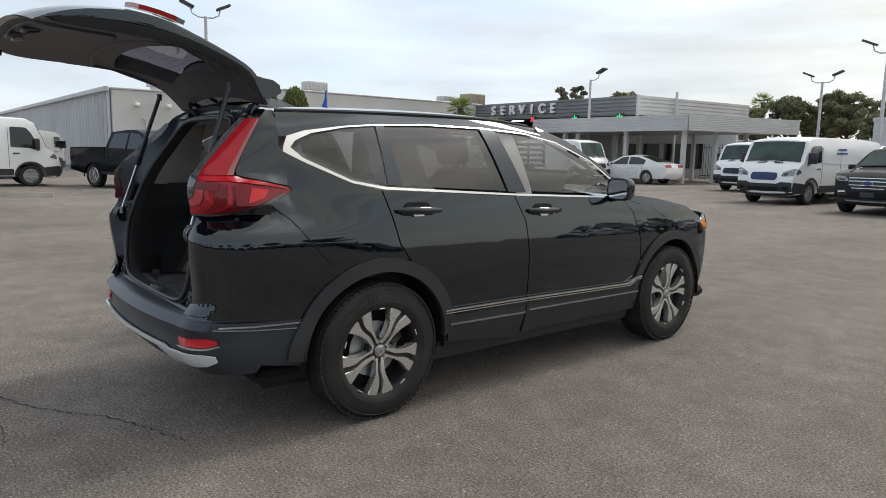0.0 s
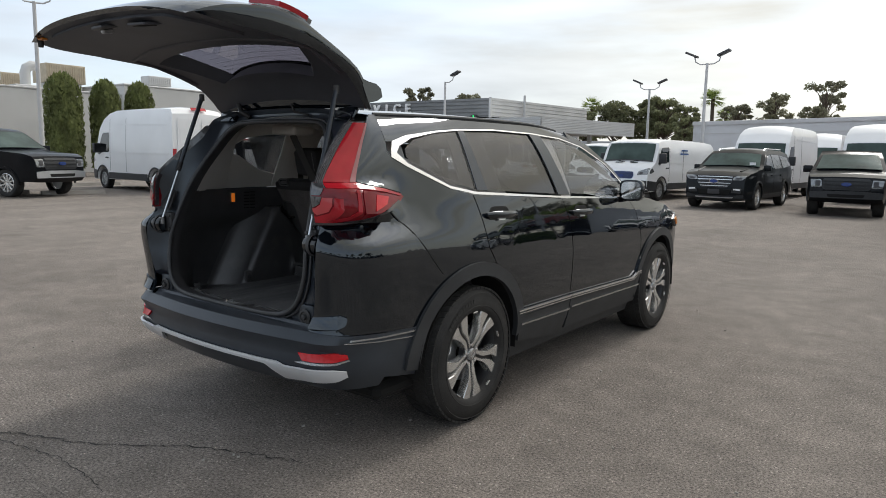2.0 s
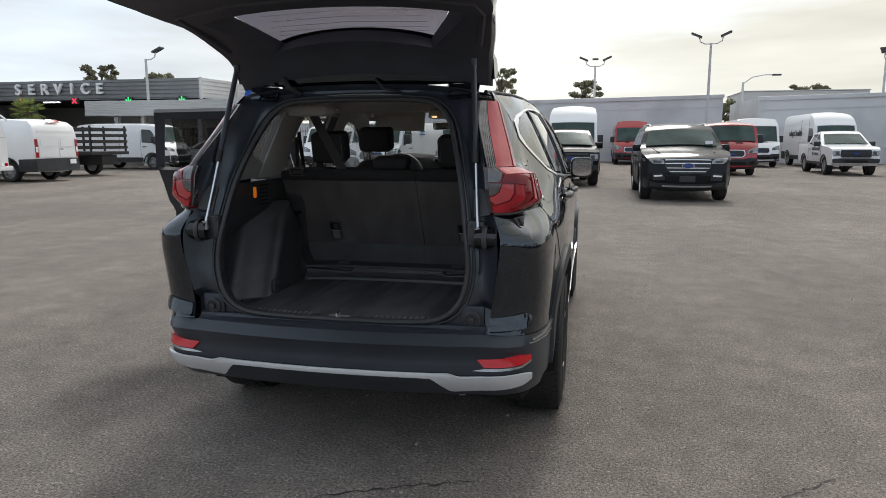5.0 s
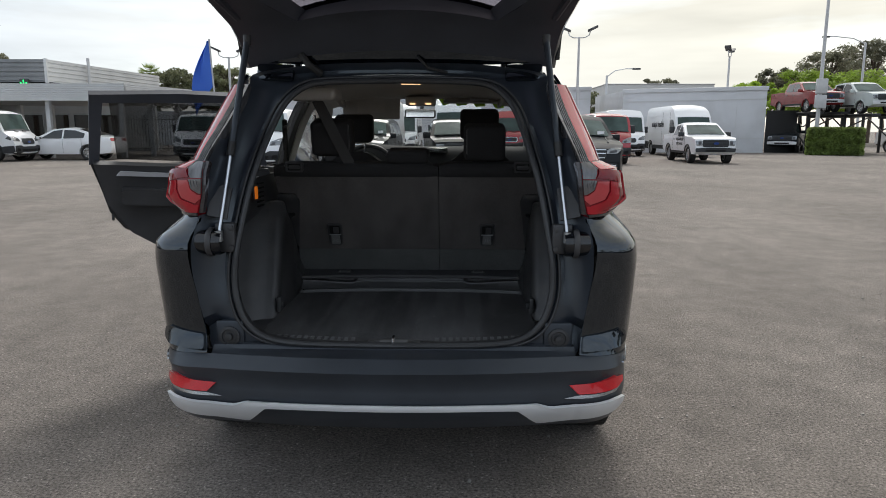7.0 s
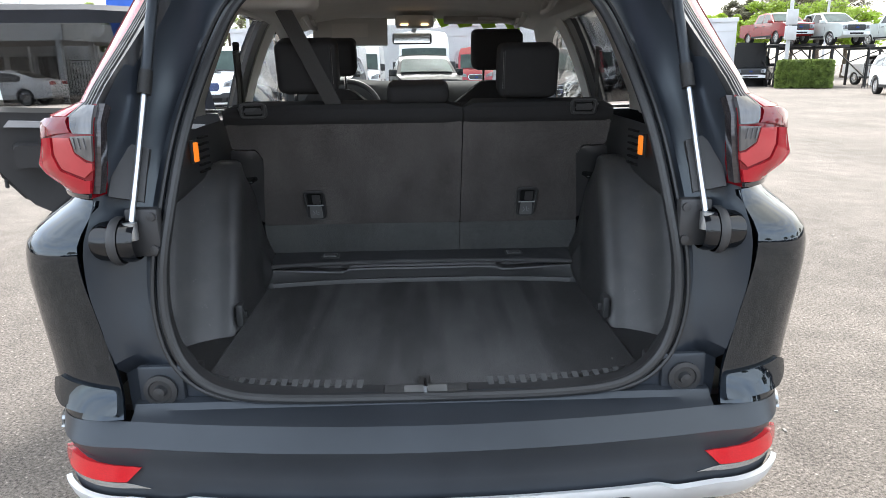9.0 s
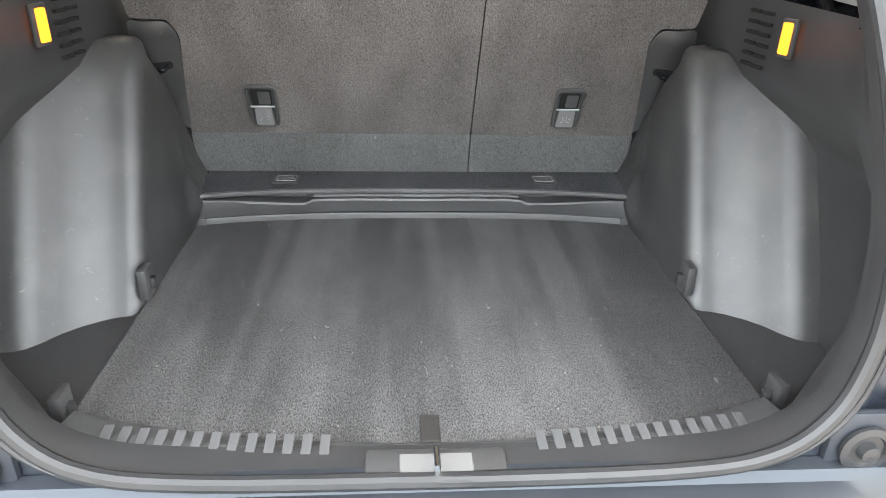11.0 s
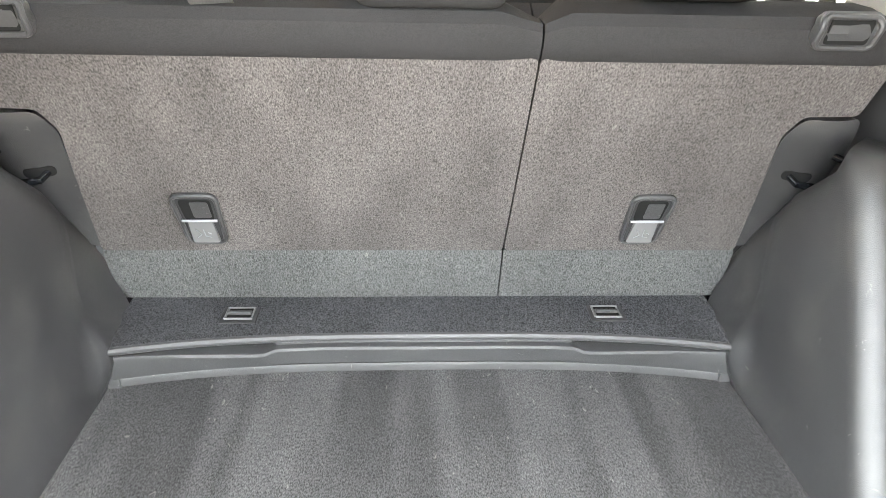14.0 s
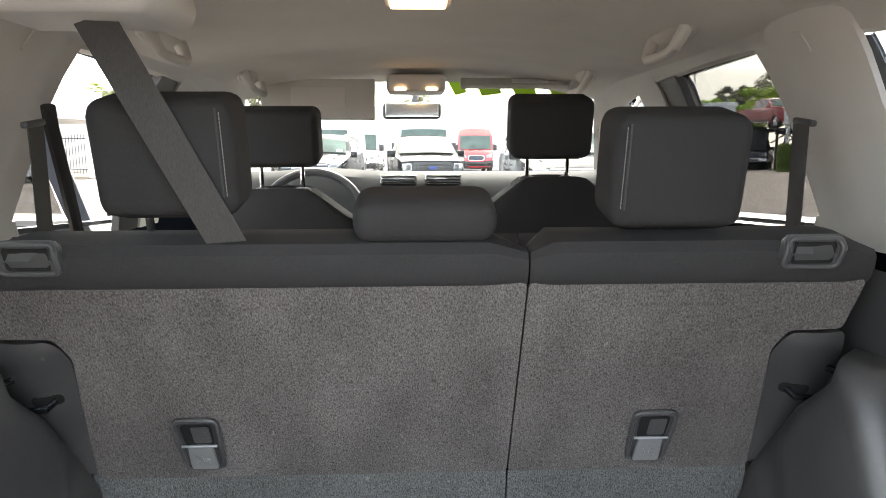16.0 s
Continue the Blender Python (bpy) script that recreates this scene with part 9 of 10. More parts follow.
# lip, shelf and the folded foot of the seat
cols = []
for k in range(-60, 61):
    x = 0.53 * k / 60
    y = step_y(x)
    mid = 1.0 - max(0.0, min(1.0, (abs(x) - 0.252) / 0.028))
    mid = mid * mid * (3 - 2 * mid)
    zb = lerp_table((0.0, 0.252, 0.28, 0.508, 0.53), (0.678, 0.678, 0.669, 0.687, 0.687), abs(x))      # top of the face; lower along the side pockets
    if 0.252 < abs(x) < 0.28:
        zb = 0.669 + 0.009 * mid
    low = (1 - mid) * max(0.0, min(1.0, (0.512 - abs(x)) / 0.05))
    cols.append([(x, y + 0.017, 0.60), (x, y + 0.017, 0.630), (x, y + 0.019, 0.6345), (x, y + 0.027, 0.6355), (x, y + 0.027, 0.6385), (x, y + 0.011, 0.6395 + 0.003 * mid), (x, y + 0.004, zb - 0.006), (x, y + 0.0055, zb - 0.001), (x, y + 0.010, zb + 0.0008), (x, y + 0.016 + 0.03 * low, zb + 0.001), (x, y + 0.018 + 0.03 * low, 0.6895), (x, y + 0.004, 0.691), (x, y, 0.6945), (x, y, 0.699), (x, y + 0.003, 0.7035), (x, y + 0.010, 0.7055), (x, y + 0.02, 0.7045)])
lip = rows_mesh(cols)
bmesh.ops.recalc_face_normals(lip, faces=lip.faces[:])
part("step_moulding", lip, M["dark_trim"], car, "dark plastic step moulding before the seats", smooth=28)
for s_ in (1, -1):
    part("step_end", box(*sorted((s_ * 0.5115, s_ * 0.545)), -0.004, 0.03, 0.60, 0.638, 0.003, 2), M["dark_trim"], car)
part("seat_shelf", panel([(-0.53 + 1.06 * k / 20, step_y(-0.53 + 1.06 * k / 20) + 0.008) for k in range(21)] + [(0.53, 0.19), (-0.53, 0.19)], lambda x, y: (x, y, 0.7055), 0.012, 0.12), M["shelf_carpet"], car, "dark carpeted shelf behind the seats")
for s in (1, -1):
    an = part("anchor_bezel", moved(box(-0.032, 0.032, -0.027, 0.027, 0, 0.003, 0.001, 1), pose(s * 0.325, 0.085, 0.7055)), M["black_trim"], car)
    part("anchor_hollow", moved(box(-0.020, 0.020, -0.016, 0.016, 0, 0.001), pose(s * 0.325, 0.088, 0.7083)), M["shade_black"], an)
    part("anchor_edge", moved(tube([(-0.023, -0.018, 0), (0.023, -0.018, 0), (0.023, 0.018, 0), (-0.023, 0.018, 0), (-0.023, -0.018, 0)], 0.0026, 6), pose(s * 0.325, 0.088, 0.7088)), M["pale_plastic"], an, "pale grey rim of the anchor recess")
    part("anchor_bar", moved(tube([(-0.020, 0, 0), (0.020, 0, 0)], 0.006, 10), pose(s * 0.325, 0.088, 0.708)), M["dark_trim"], an)

# ---- rear seat back, two uneven halves ----
SEAT0, SEAT1 = Vector((0, 0.136, 0.805)), Vector((0, -0.10, 1.249))
UP = (SEAT1 - SEAT0).normalized()
OUTW = Vector((0, -UP.z, UP.y))            # towards the tailgate


def seat_at(x, w, off=0.0):
    """A place on the seat back: w metres up the slope from its fold."""
    p = SEAT0 + UP * w + OUTW * off
    return (x, p.y, p.z)


def seat_half(name, x0, x1, sign, label):
    """One half of the rear seat back; sign is the side on which its outer edge lies."""
    ob = tagged(new(name), label, "seat", "rear seats")
    ob.empty_display_size = 0.1
    xo, xi = (x1, x0) if sign > 0 else (x0, x1)
    o = sign
    body = [(xi, 0.0), (o * 0.550, 0.0), (o * 0.545, 0.12), (o * 0.600, 0.26), (o * 0.606, 0.43), (xi, 0.43)]
    part("seat_core", panel(body, lambda x, w: seat_at(x, w, -0.004), 0.11, 0.0), M["seat_cloth"], ob)
    part("carpet_back", panel(rounded([(xi, 0.014), (o * 0.553, 0.014), (o * 0.552, 0.04), (o * 0.5125, 0.298), (o * 0.528, 0.336), (o * 0.606, 0.338), (o * 0.608, 0.40), (o * 0.608, 0.431), (xi, 0.431)], 0.01, 3), lambda x, w: seat_at(x, w, 0.006), 0.009, 0.08), M["seat_carpet"], ob, "dark grey-brown carpet seat back")
    # rounded cloth roll along the top
    rows = []
    n = 14
    a0, a1 = sorted((xi, o * 0.612))
    for k in range(n + 1):
        x = a0 + (a1 - a0) * k / n
        e = min(1.0, min(x - a0, a1 - x) / 0.02) ** 0.5 if 0 < k < n else 0.0
        h = 0.059 * (0.8 + 0.2 * e)
        rows.append([seat_at(x, 0.423 + w * h, d * (0.6 + 0.4 * e)) for w, d in ((0.0, -0.1), (0.0, 0.004), (0.2, 0.010), (0.55, 0.008), (0.88, -0.002), (1.0, -0.018), (0.78, -0.06), (0.45, -0.10), (0.0, -0.12))])
    bm2 = rows_mesh(rows, closed=True, cap=True)
    bmesh.ops.recalc_face_normals(bm2, faces=bm2.faces[:])
    part("cloth_top", bm2, M["seat_cloth"], ob, "black cloth roll along the seat top")
    fold = rows_mesh([[(x, 0.150, 0.706), (x, 0.148, 0.715), (x, 0.126, 0.806), (x, 0.128, 0.814), (x, 0.16, 0.816)] for x in sorted((xi, (xi + o * 0.5) / 2, o * 0.555), reverse=True)])
    thicken(fold, 0.02)
    bmesh.ops.recalc_face_normals(fold, faces=fold.faces[:])
    part("fold_flap", fold, M["fold_carpet"], ob, "coarse grey carpet flap at the seat's foot")
    # plastic wedge at the outer edge
    def wedge_at(x, w):
        inner = 0.552 - 0.0395 * (w - 0.026) / 0.286
        across = (abs(x) - inner) / (0.640 - inner)
        return seat_at(x, w, 0.006 + 0.017 * math.sin(math.pi * max(0.0, min(1.0, across))) - 0.008 * max(0.0, (w - 0.305) / 0.03) ** 2)

    part("side_wedge", panel(rounded([(o * 0.552, 0.026), (o * 0.5140, 0.298), (o * 0.529, 0.335), (o * 0.610, 0.337), (o * 0.616, 0.28), (o * 0.612, 0.112)][:: o], [0.006, 0.03, 0.03, 0.01, 0.0, 0.0][:: o], 6), wedge_at, 0.04, 0.018), M["arch_trim"], ob, "dark plastic cover at the seat's edge")
    part("striker_slot", panel(rounded([(o * 0.542, 0.217), (o * 0.585, 0.217), (o * 0.585, 0.237), (o * 0.542, 0.237)][:: o], 0.012, 5), lambda x, w: Vector(wedge_at(x, w)) + OUTW * 0.0015, 0.004, 0.02), M["shade_black"], ob)
    # tether plate
    cx = o * 0.366
    frame_line = rounded([(cx - 0.037, 0.167), (cx + 0.037, 0.167), (cx + 0.032, 0.042), (cx - 0.032, 0.042)], 0.018, 5)
    tp = part("tether_frame", panel(frame_line, lambda x, w: seat_at(x, w, 0.010), 0.006, 0.0), M["black_trim"], ob, "black tether anchor frame")
    part("tether_rim", tube([seat_at(cx + (x - cx) * 0.93, 0.1045 + (w - 0.1045) * 0.955, 0.0105) for x, w in frame_line + frame_line[:1]], 0.0042, 8), M["dark_trim"], tp)
    part("tether_hollow", panel(rounded([(cx - 0.025, 0.155), (cx + 0.025, 0.155), (cx + 0.023, 0.105), (cx - 0.023, 0.105)], 0.008, 3), lambda x, w: seat_at(x, w, 0.0115), 0.001, 0.0), M["shade_black"], tp)
    part("tether_webbing", panel(rounded([(cx - 0.008, 0.150), (cx + 0.020, 0.150), (cx + 0.020, 0.112), (cx - 0.008, 0.112)], 0.004, 3), lambda x, w: seat_at(x, w, 0.0125), 0.001, 0.0), M["dark_trim"], tp)
    part("tether_tongue", panel(rounded([(cx - 0.019, 0.108), (cx + 0.019, 0.108), (cx + 0.022, 0.052), (cx - 0.022, 0.052)], 0.005, 3), lambda x, w: seat_at(x, w, 0.0165 + 0.03 * (0.082 - w)), 0.005, 0.0), M["pale_plastic"], tp, "pale grey plastic tether tongue")
    part("tether_bar", tube([seat_at(cx - 0.028, 0.108, 0.0155), seat_at(cx + 0.028, 0.108, 0.0155)], 0.0025, 8), M["steel"], tp)
    mark = bmesh.new()
    for q in (((-0.010, 0.072), (-0.004, 0.060), (-0.012, 0.052)), ((0.001, 0.074), (0.002, 0.056), (0.011, 0.053)), ((0.007, 0.066), (0.012, 0.062))):
        tube([seat_at(cx + a, w, 0.0175) for a, w in [(a, w + 0.014) for a, w in q]], 0.0009, 5, mark)
    part("tether_mark", mark, M["steel"], tp)
    # release latch on the top, at the outer end
    lx = o * 0.513
    bezel_line = rounded([(lx - 0.041, 0.456), (lx + 0.041, 0.456), (lx + 0.042, 0.502), (lx - 0.042, 0.502)], 0.012, 5)
    on_roll = lambda x, w, d: seat_at(x, w, d - (0.0 if w < 0.49 else (w - 0.49) * 1.3))
    lb = part("release_bezel", panel(bezel_line, lambda x, w: on_roll(x, w, 0.012), 0.012, 0.03), M["dark_trim"], ob, "dark grey seat release bezel")
    part("release_rim", tube([on_roll(lx + (x - lx) * 0.90, 0.478 + (w - 0.478) * 0.83, 0.0125) for x, w in bezel_line + bezel_line[:1]], 0.0042, 8), M["dark_trim"], lb)
    part("release_hollow", panel(rounded([(lx - 0.028, 0.465), (lx + 0.028, 0.465), (lx + 0.028, 0.498), (lx - 0.028, 0.498)], 0.005, 3), lambda x, w: on_roll(x, w, 0.0135), 0.001, 0.0), M["shade_black"], lb)
    part("striker_loop", tube([seat_at(o * x, w, d) for x, w, d in ((0.552, 0.227, 0.020), (0.558, 0.227, 0.036), (0.575, 0.227, 0.040), (0.634, 0.222, 0.046), (0.648, 0.226, 0.047), (0.646, 0.236, 0.046), (0.622, 0.272, 0.042), (0.612, 0.276, 0.036), (0.600, 0.272, 0.02))], 0.0054, 10), M["gloss_black"], ob, "black steel striker loop")
    return ob


seat_half("rear_seat_wide", -0.61, 0.1348, -1, "dark carpet-backed wide half of the folding rear seat")
seat_half("rear_seat_narrow", 0.1375, 0.61, 1, "dark carpet-backed narrow half of the folding rear seat")


def puffy(x0, x1, y0, y1, z0, z1, r, lean=0.0):
    """A padded block with soft edges, leaning back."""
    bm = box(-(x1 - x0) / 2, (x1 - x0) / 2, -(y1 - y0) / 2, (y1 - y0) / 2, 0, z1 - z0, min(r, (y1 - y0) * 0.45), 5)
    return moved(bm, pose((x0 + x1) / 2, (y0 + y1) / 2, z0, lean, 0, 0))


def headrest(name, cx, w, y, z0, z1, seam, parent_label, posts=True, foot=None):
    ob = tagged(new(name), parent_label, "headrest", "headrests")
    ob.empty_display_size = 0.1
    part("pad", puffy(cx - w / 2, cx + w / 2, y - 0.055, y + 0.055, z0, z1, 0.024, 12), M["seat_cloth"], ob)
    part("pad_foot", puffy(cx - w * 0.40, cx + w * 0.40, y - 0.03, y + 0.045, z0 - 0.006, z0 + 0.03, 0.01, 8), M["seat_cloth"], ob)
    if seam:
        lean = math.tan(radians(12))
        part("seam_groove", tube([(cx + seam, y - 0.0555 - lean * (z - z0), z) for z in (z0 + 0.02, (z0 + z1) / 2, z1 - 0.025)], 0.0016, 6), M["black_trim"], ob)
        stitch = None
        for k in range(int((z1 - z0 - 0.045) / 0.0055)):
            z = z0 + 0.022 + 0.0055 * k
            at = pose(cx + seam + math.copysign(0.005, seam), y - 0.0565 - lean * (z - z0), z, 12, 0, 0)
            if stitch is None:
                stitch = part("stitch", box(-0.0005, 0.0005, -0.0008, 0.0008, 0, 0.0040), M["stitch"], ob, smooth=0)
                stitch.matrix_basis = at
            else:
                again("stitch", stitch, ob, at)
    if posts:
        for s in (1, -1):
            x = cx + s * w * 0.25
            part("post", tube([(x, y + 0.01, (foot or z0 - 0.06)), (x, y, z0 + 0.02)], 0.006, 10), M["chrome"], ob, "bright steel headrest post")
            part("post_collar", moved(lathe([(0, 0.022), (0.006, 0.02), (0.009, 0.012), (0.009, 0.007)], 18, axis="z"), pose(x, y + 0.008, (foot or z0 - 0.06))), M["black_trim"], ob)
    return ob


M["stitch"] = material("stitch", (0.24, 0.23, 0.22), 0.8, var=0.1)
headrest("rear_headrest", -0.348, 0.189, 0.0, 1.280, 1.440, 0.077, "black cloth outer rear headrest with a stitched seam", foot=1.238)
headrest("rear_headrest", 0.344, 0.189, 0.0, 1.260, 1.419, -0.077, "black cloth outer rear headrest with a stitched seam", foot=1.238)
headrest("centre_headrest", -0.004, 0.195, -0.02, 1.245, 1.305, 0, "low black cloth centre rear headrest", posts=False)

for nm, cx, top in (("driver_seat", -0.385, 1.262), ("passenger_seat", 0.36, 1.29)):
    st = tagged(new(nm), "black cloth front seat with a separate headrest", "seat", "front seats")
    st.empty_display_size = 0.1
    bm2 = bmesh.new()
    rows = []
    for k in range(9):
        t = k / 8
        z = 0.72 + (top - 0.72) * t
        w = lerp_table((0, 0.3, 0.7, 0.92, 1.0), (0.25, 0.26, 0.235, 0.185, 0.11), t)
        yc = 1.12 - 0.20 * t
        rows.append([(cx + w * math.copysign(abs(math.cos(a)) ** 0.55, math.cos(a)), yc + 0.075 * math.copysign(abs(math.sin(a)) ** 0.6, math.sin(a)), z - 0.03 * (abs(math.cos(a)) ** 3) * t) for a in (2 * math.pi * j / 20 for j in range(20))])
    part("backrest", rows_mesh(rows, closed=True, cap=True, bm=bm2), M["seat_cloth"], st)
    part("cushion", puffy(cx - 0.26, cx + 0.26, 1.1, 1.62, 0.58, 0.74, 0.05), M["seat_cloth"], st)
    part("seat_base", box(cx - 0.22, cx + 0.22, 1.1, 1.55, 0.34, 0.58, 0.02, 1), M["black_trim"], st)
headrest("front_headrest", -0.388, 0.225, 0.93, 1.325, 1.478, 0, "black cloth front headrest", foot=1.25)
headrest("front_headrest", 0.35, 0.225, 0.93, 1.345, 1.51, 0, "black cloth front headrest", foot=1.28)
tagged(part("rear_bench", puffy(-0.62, 0.62, 0.25, 0.75, 0.42, 0.70, 0.06), M["seat_cloth"]), "black cloth rear seat cushion", "seat")
part("cabin_floor", box(-0.76, 0.76, 0.2, 2.2, 0.331, 0.42), M["carpet"], car)

# ---- side trims ----
def wheel_house(s):
    """The moulded cover of the wheel arch inside the boot; its top falls towards the seat."""
    rows = []
    for f in (0.0, 0.08, 0.16, 0.24, 0.32, 0.4, 0.5, 0.6, 0.7, 0.82, 0.9, 0.95, 0.98, 1.0, 1.01, 1.02, 1.03):
        row = []
        def put(x, y, top, ox, oy):
            cap = max(0.0, f - 1.0) / 0.01
            z = 0.60 + (top - 0.60) * min(1.0, f)
            if isinstance(x, tuple):
                x = lerp_table((0.60, 0.63, 0.66, 0.70, 0.77), x, z)
            xi = x + 0.022 * max(0.0, (z - 0.62) / 0.4)
            yy = y + 0.58 * (z - 0.62) * (1.0 if oy else 0.35)
            lift, out = (0.0, 0.007, 0.010, 0.006)[round(cap)], (0.0, 0.010, 0.030, 0.110)[round(cap)]
            early = 0.010 * max(0.0, (min(1.0, f) - 0.9) / 0.1) ** 2
            row.append((s * (xi + ox * (out + early)), yy + oy * (out + early), z + lift))
        # the flange that laps over the end of the shelf, and the hollow fold beside it
        put((0.536, 0.530, 0.524, 0.522, 0.552), 0.110, 0.800, 1, 0), put((0.536, 0.530, 0.518, 0.514, 0.546), 0.045, 0.868, 1, 0)
        put((0.536, 0.530, 0.512, 0.505, 0.540), -0.024, 0.925, 1, 0), put((0.536, 0.530, 0.514, 0.508, 0.537), -0.034, 0.934, 1, 0)
        put((0.535, 0.531, 0.522, 0.518, 0.535), -0.044, 0.942, 1, 0), put((0.534, 0.532, 0.529, 0.528, 0.533), -0.056, 0.952, 1, 0)
        put(0.532, -0.075, 0.972, 1, 0), put(0.532, -0.16, 1.035, 1, 0)
        for k in range(7):
            a = math.pi / 2 * k / 6
            put(0.532 + 0.045 * (1 - math.cos(a)), -0.350 - 0.045 * math.sin(a), 1.060, 0.7, 0.7)
        for x, y, top in ((0.60, -0.405, 1.062), (0.635, -0.428, 1.060), (0.660, -0.452, 1.050), (0.682, -0.482, 1.035), (0.700, -0.500, 1.02), (0.720, -0.508, 1.0), (0.76, -0.510, 0.98)):
            put(x, y, top, 0, 1)
        rows.append(row)
    bm = rows_mesh(rows)
    bmesh.ops.recalc_face_normals(bm, faces=bm.faces[:])
    return bm


def lining_at(x, y):
    u = x / 0.64
    drop = 0.035 * max(0.0, (y - 1.05) / 0.35) ** 2
    rear = 0.05 * max(0.0, (-0.25 - y) / 0.28) ** 2
    w = lerp_table((-0.55, -0.3, 0.0, 1.0, 1.4), (0.46, 0.55, 0.605, 0.625, 0.60), y)
    return (u * w, y, 1.632 - 0.062 * abs(u) ** 2.6 - drop - rear)


def grey_x(y, z):
    return side_x(y, z) - 0.055


for s in (1, -1):
    part("wheel_house", wheel_house(s), M["arch_trim"], car, "dark moulded wheel-arch trim", smooth=60)
    part("foam_edge", tube([(s * 0.578, 0.115, 0.835), (s * 0.590, 0.075, 0.868), (s * 0.602, 0.03, 0.900), (s * 0.612, 0.0, 0.915)], [0.004, 0.008, 0.009, 0.005], 8), M["tan_slats"], car, "pale foam edge showing beside the seat")
    # lower side wall behind it and the black band above
    rows = []
    for k in range(16):
        z = 0.60 + 0.59 * k / 15
        hx = hole_x(max(0.69, z)) + (0.02 if z < 0.7 else 0.0)
        low = 1.0 if z < 0.93 else max(0.0, 1 - (z - 0.93) / 0.12)
        rows.append([(s * x, y, z) for x, y in ((hx + 0.004, open_y(z) + 0.025), (hx + 0.02, open_y(z) + 0.07), (0.60 + 0.12 * low, -0.62), (0.615 + 0.135 * low, -0.45), (0.635 + 0.125 * low, -0.2), (0.65 + 0.09 * low, 0.1), (0.66, 0.32))])
    bm = rows_mesh(rows)
    bmesh.ops.recalc_face_normals(bm, faces=bm.faces[:])
    part("side_trim", bm, M["black_trim"], car, "black moulded side trim")
    # pale pillar trim round the quarter window
    rows = []
    for k in range(13):
        z = 1.185 + 0.385 * k / 12
        hx = hole_x(min(z, 1.545))
        p0, p2 = Vector((hx + 0.006, open_y(z) + 0.028)), Vector((grey_x(-0.35, z), -0.35))
        bow = Vector((0.02, 0.015))
        rows.append([(s * q.x, q.y, z) for q in [p0, p0 + Vector((0.012, 0.03)), p0.lerp(p2, 0.45) + bow * 0.5, p0.lerp(p2, 0.75) + bow, p2 + Vector((0.0, -0.004)), p2 + Vector((0.03, 0.006))]])
    bm = rows_mesh(rows)
    bmesh.ops.recalc_face_normals(bm, faces=bm.faces[:])
    part("pillar_trim", bm, M["grey_trim"], car, "pale grey pillar trim")
    flipm = s < 0
    srf = lambda y, z: (grey_x(y, z), y, z)
    part("pillar_trim", panel([(-0.36, 1.185), (0.42, 1.185), (0.38, 1.225), (0.05, 1.265), (-0.10, 1.295), (-0.30, 1.385), (-0.36, 1.395)], srf, 0.012, 0.06, mirror=flipm, flip=True), M["grey_trim"], car)
    part("pillar_trim", panel([(0.03, 1.185), (0.37, 1.185), (0.365, 1.30), (0.35, 1.43), (0.36, 1.575), (0.03, 1.575), (0.04, 1.43)], lambda y, z: (grey_x(y, z) - 0.03 * math.sin(max(0, min(1, (y - 0.0) / 0.3)) * math.pi), y, z), 0.012, 0.05, mirror=flipm, flip=True), M["grey_trim"], car)
    part("pillar_trim", panel([(-0.36, 1.45), (-0.28, 1.495), (-0.1, 1.528), (0.0, 1.53), (0.0, 1.575), (-0.36, 1.575)], srf, 0.012, 0.06, mirror=flipm, flip=True), M["grey_trim"], car)
    part("pillar_trim", panel([(1.03, 1.14), (1.17, 1.14), (1.12, 1.575), (0.93, 1.575)], srf, 0.02, 0.08, mirror=flipm, flip=True), M["grey_trim"], car)
    part("pillar_seal", panel([(0.90, 1.14), (1.026, 1.14), (0.926, 1.57), (0.80, 1.57)], lambda y, z: (grey_x(y, z) + 0.006, y, z), 0.02, 0.08, mirror=flipm, flip=True), M["black_trim"], car, "black door seal along the pillar")
    # belts on their pillars
    bm = rows_mesh([[(s * (0.598 + 0.012 * t), 0.105 + 0.025 * t + e, 1.402 - 0.21 * t) for e in (-0.022, -0.008, 0.008, 0.022)] for t in (0, 0.25, 0.5, 0.75, 1.0)])
    thicken(bm, 0.002)
    part("side_belt", bm, M["belt_web"], car, "dark seat belt hanging from its pillar")
    part("belt_guide", moved(box(-0.004, 0.008, -0.027, 0.027, -0.005, 0.005, 0.003, 2), pose(s * 0.602, 0.105, 1.404, 8, 0, 0)), M["black_trim"], car)
    part("trim_button", panel(rounded([(0.13, 1.515), (0.16, 1.515), (0.165, 1.548), (0.135, 1.548)], 0.006, 3), lambda y, z: (grey_x(y, z) - 0.034, y, z), 0.003, 0.0, mirror=flipm, flip=True), M["grey_trim"], car)
    # trim between the windows and the roof lining, running down the windscreen pillar
    rows = []
    for k in range(27):
        y = -0.36 + 2.30 * k / 26
        top = min(lerp_table([q[0] for q in GLASS_TOP], [q[1] for q in GLASS_TOP], y), 1.565) - 0.012
        if y < 1.36:
            cap = lining_at(0.64, y)
            hi = (cap[0] - 0.012, cap[2] + 0.004)
        else:
            t = (y - 1.36) / 0.58
            hi = (0.585 + 0.16 * t, 1.555 - 0.29 * t)
        lo = (grey_x(y, top), top)
        rows.append([(s * (lo[0] + 0.02), y, lo[1] - 0.004), (s * lo[0], y, lo[1]), (s * ((lo[0] + hi[0]) / 2 + 0.003), y, (lo[1] + hi[1]) / 2 + 0.003), (s * hi[0], y, hi[1])])
    bm = rows_mesh(rows)
    bmesh.ops.recalc_face_normals(bm, faces=bm.faces[:])
    part("roof_trim", bm, M["grey_trim"], car, "pale grey trim above the side windows")
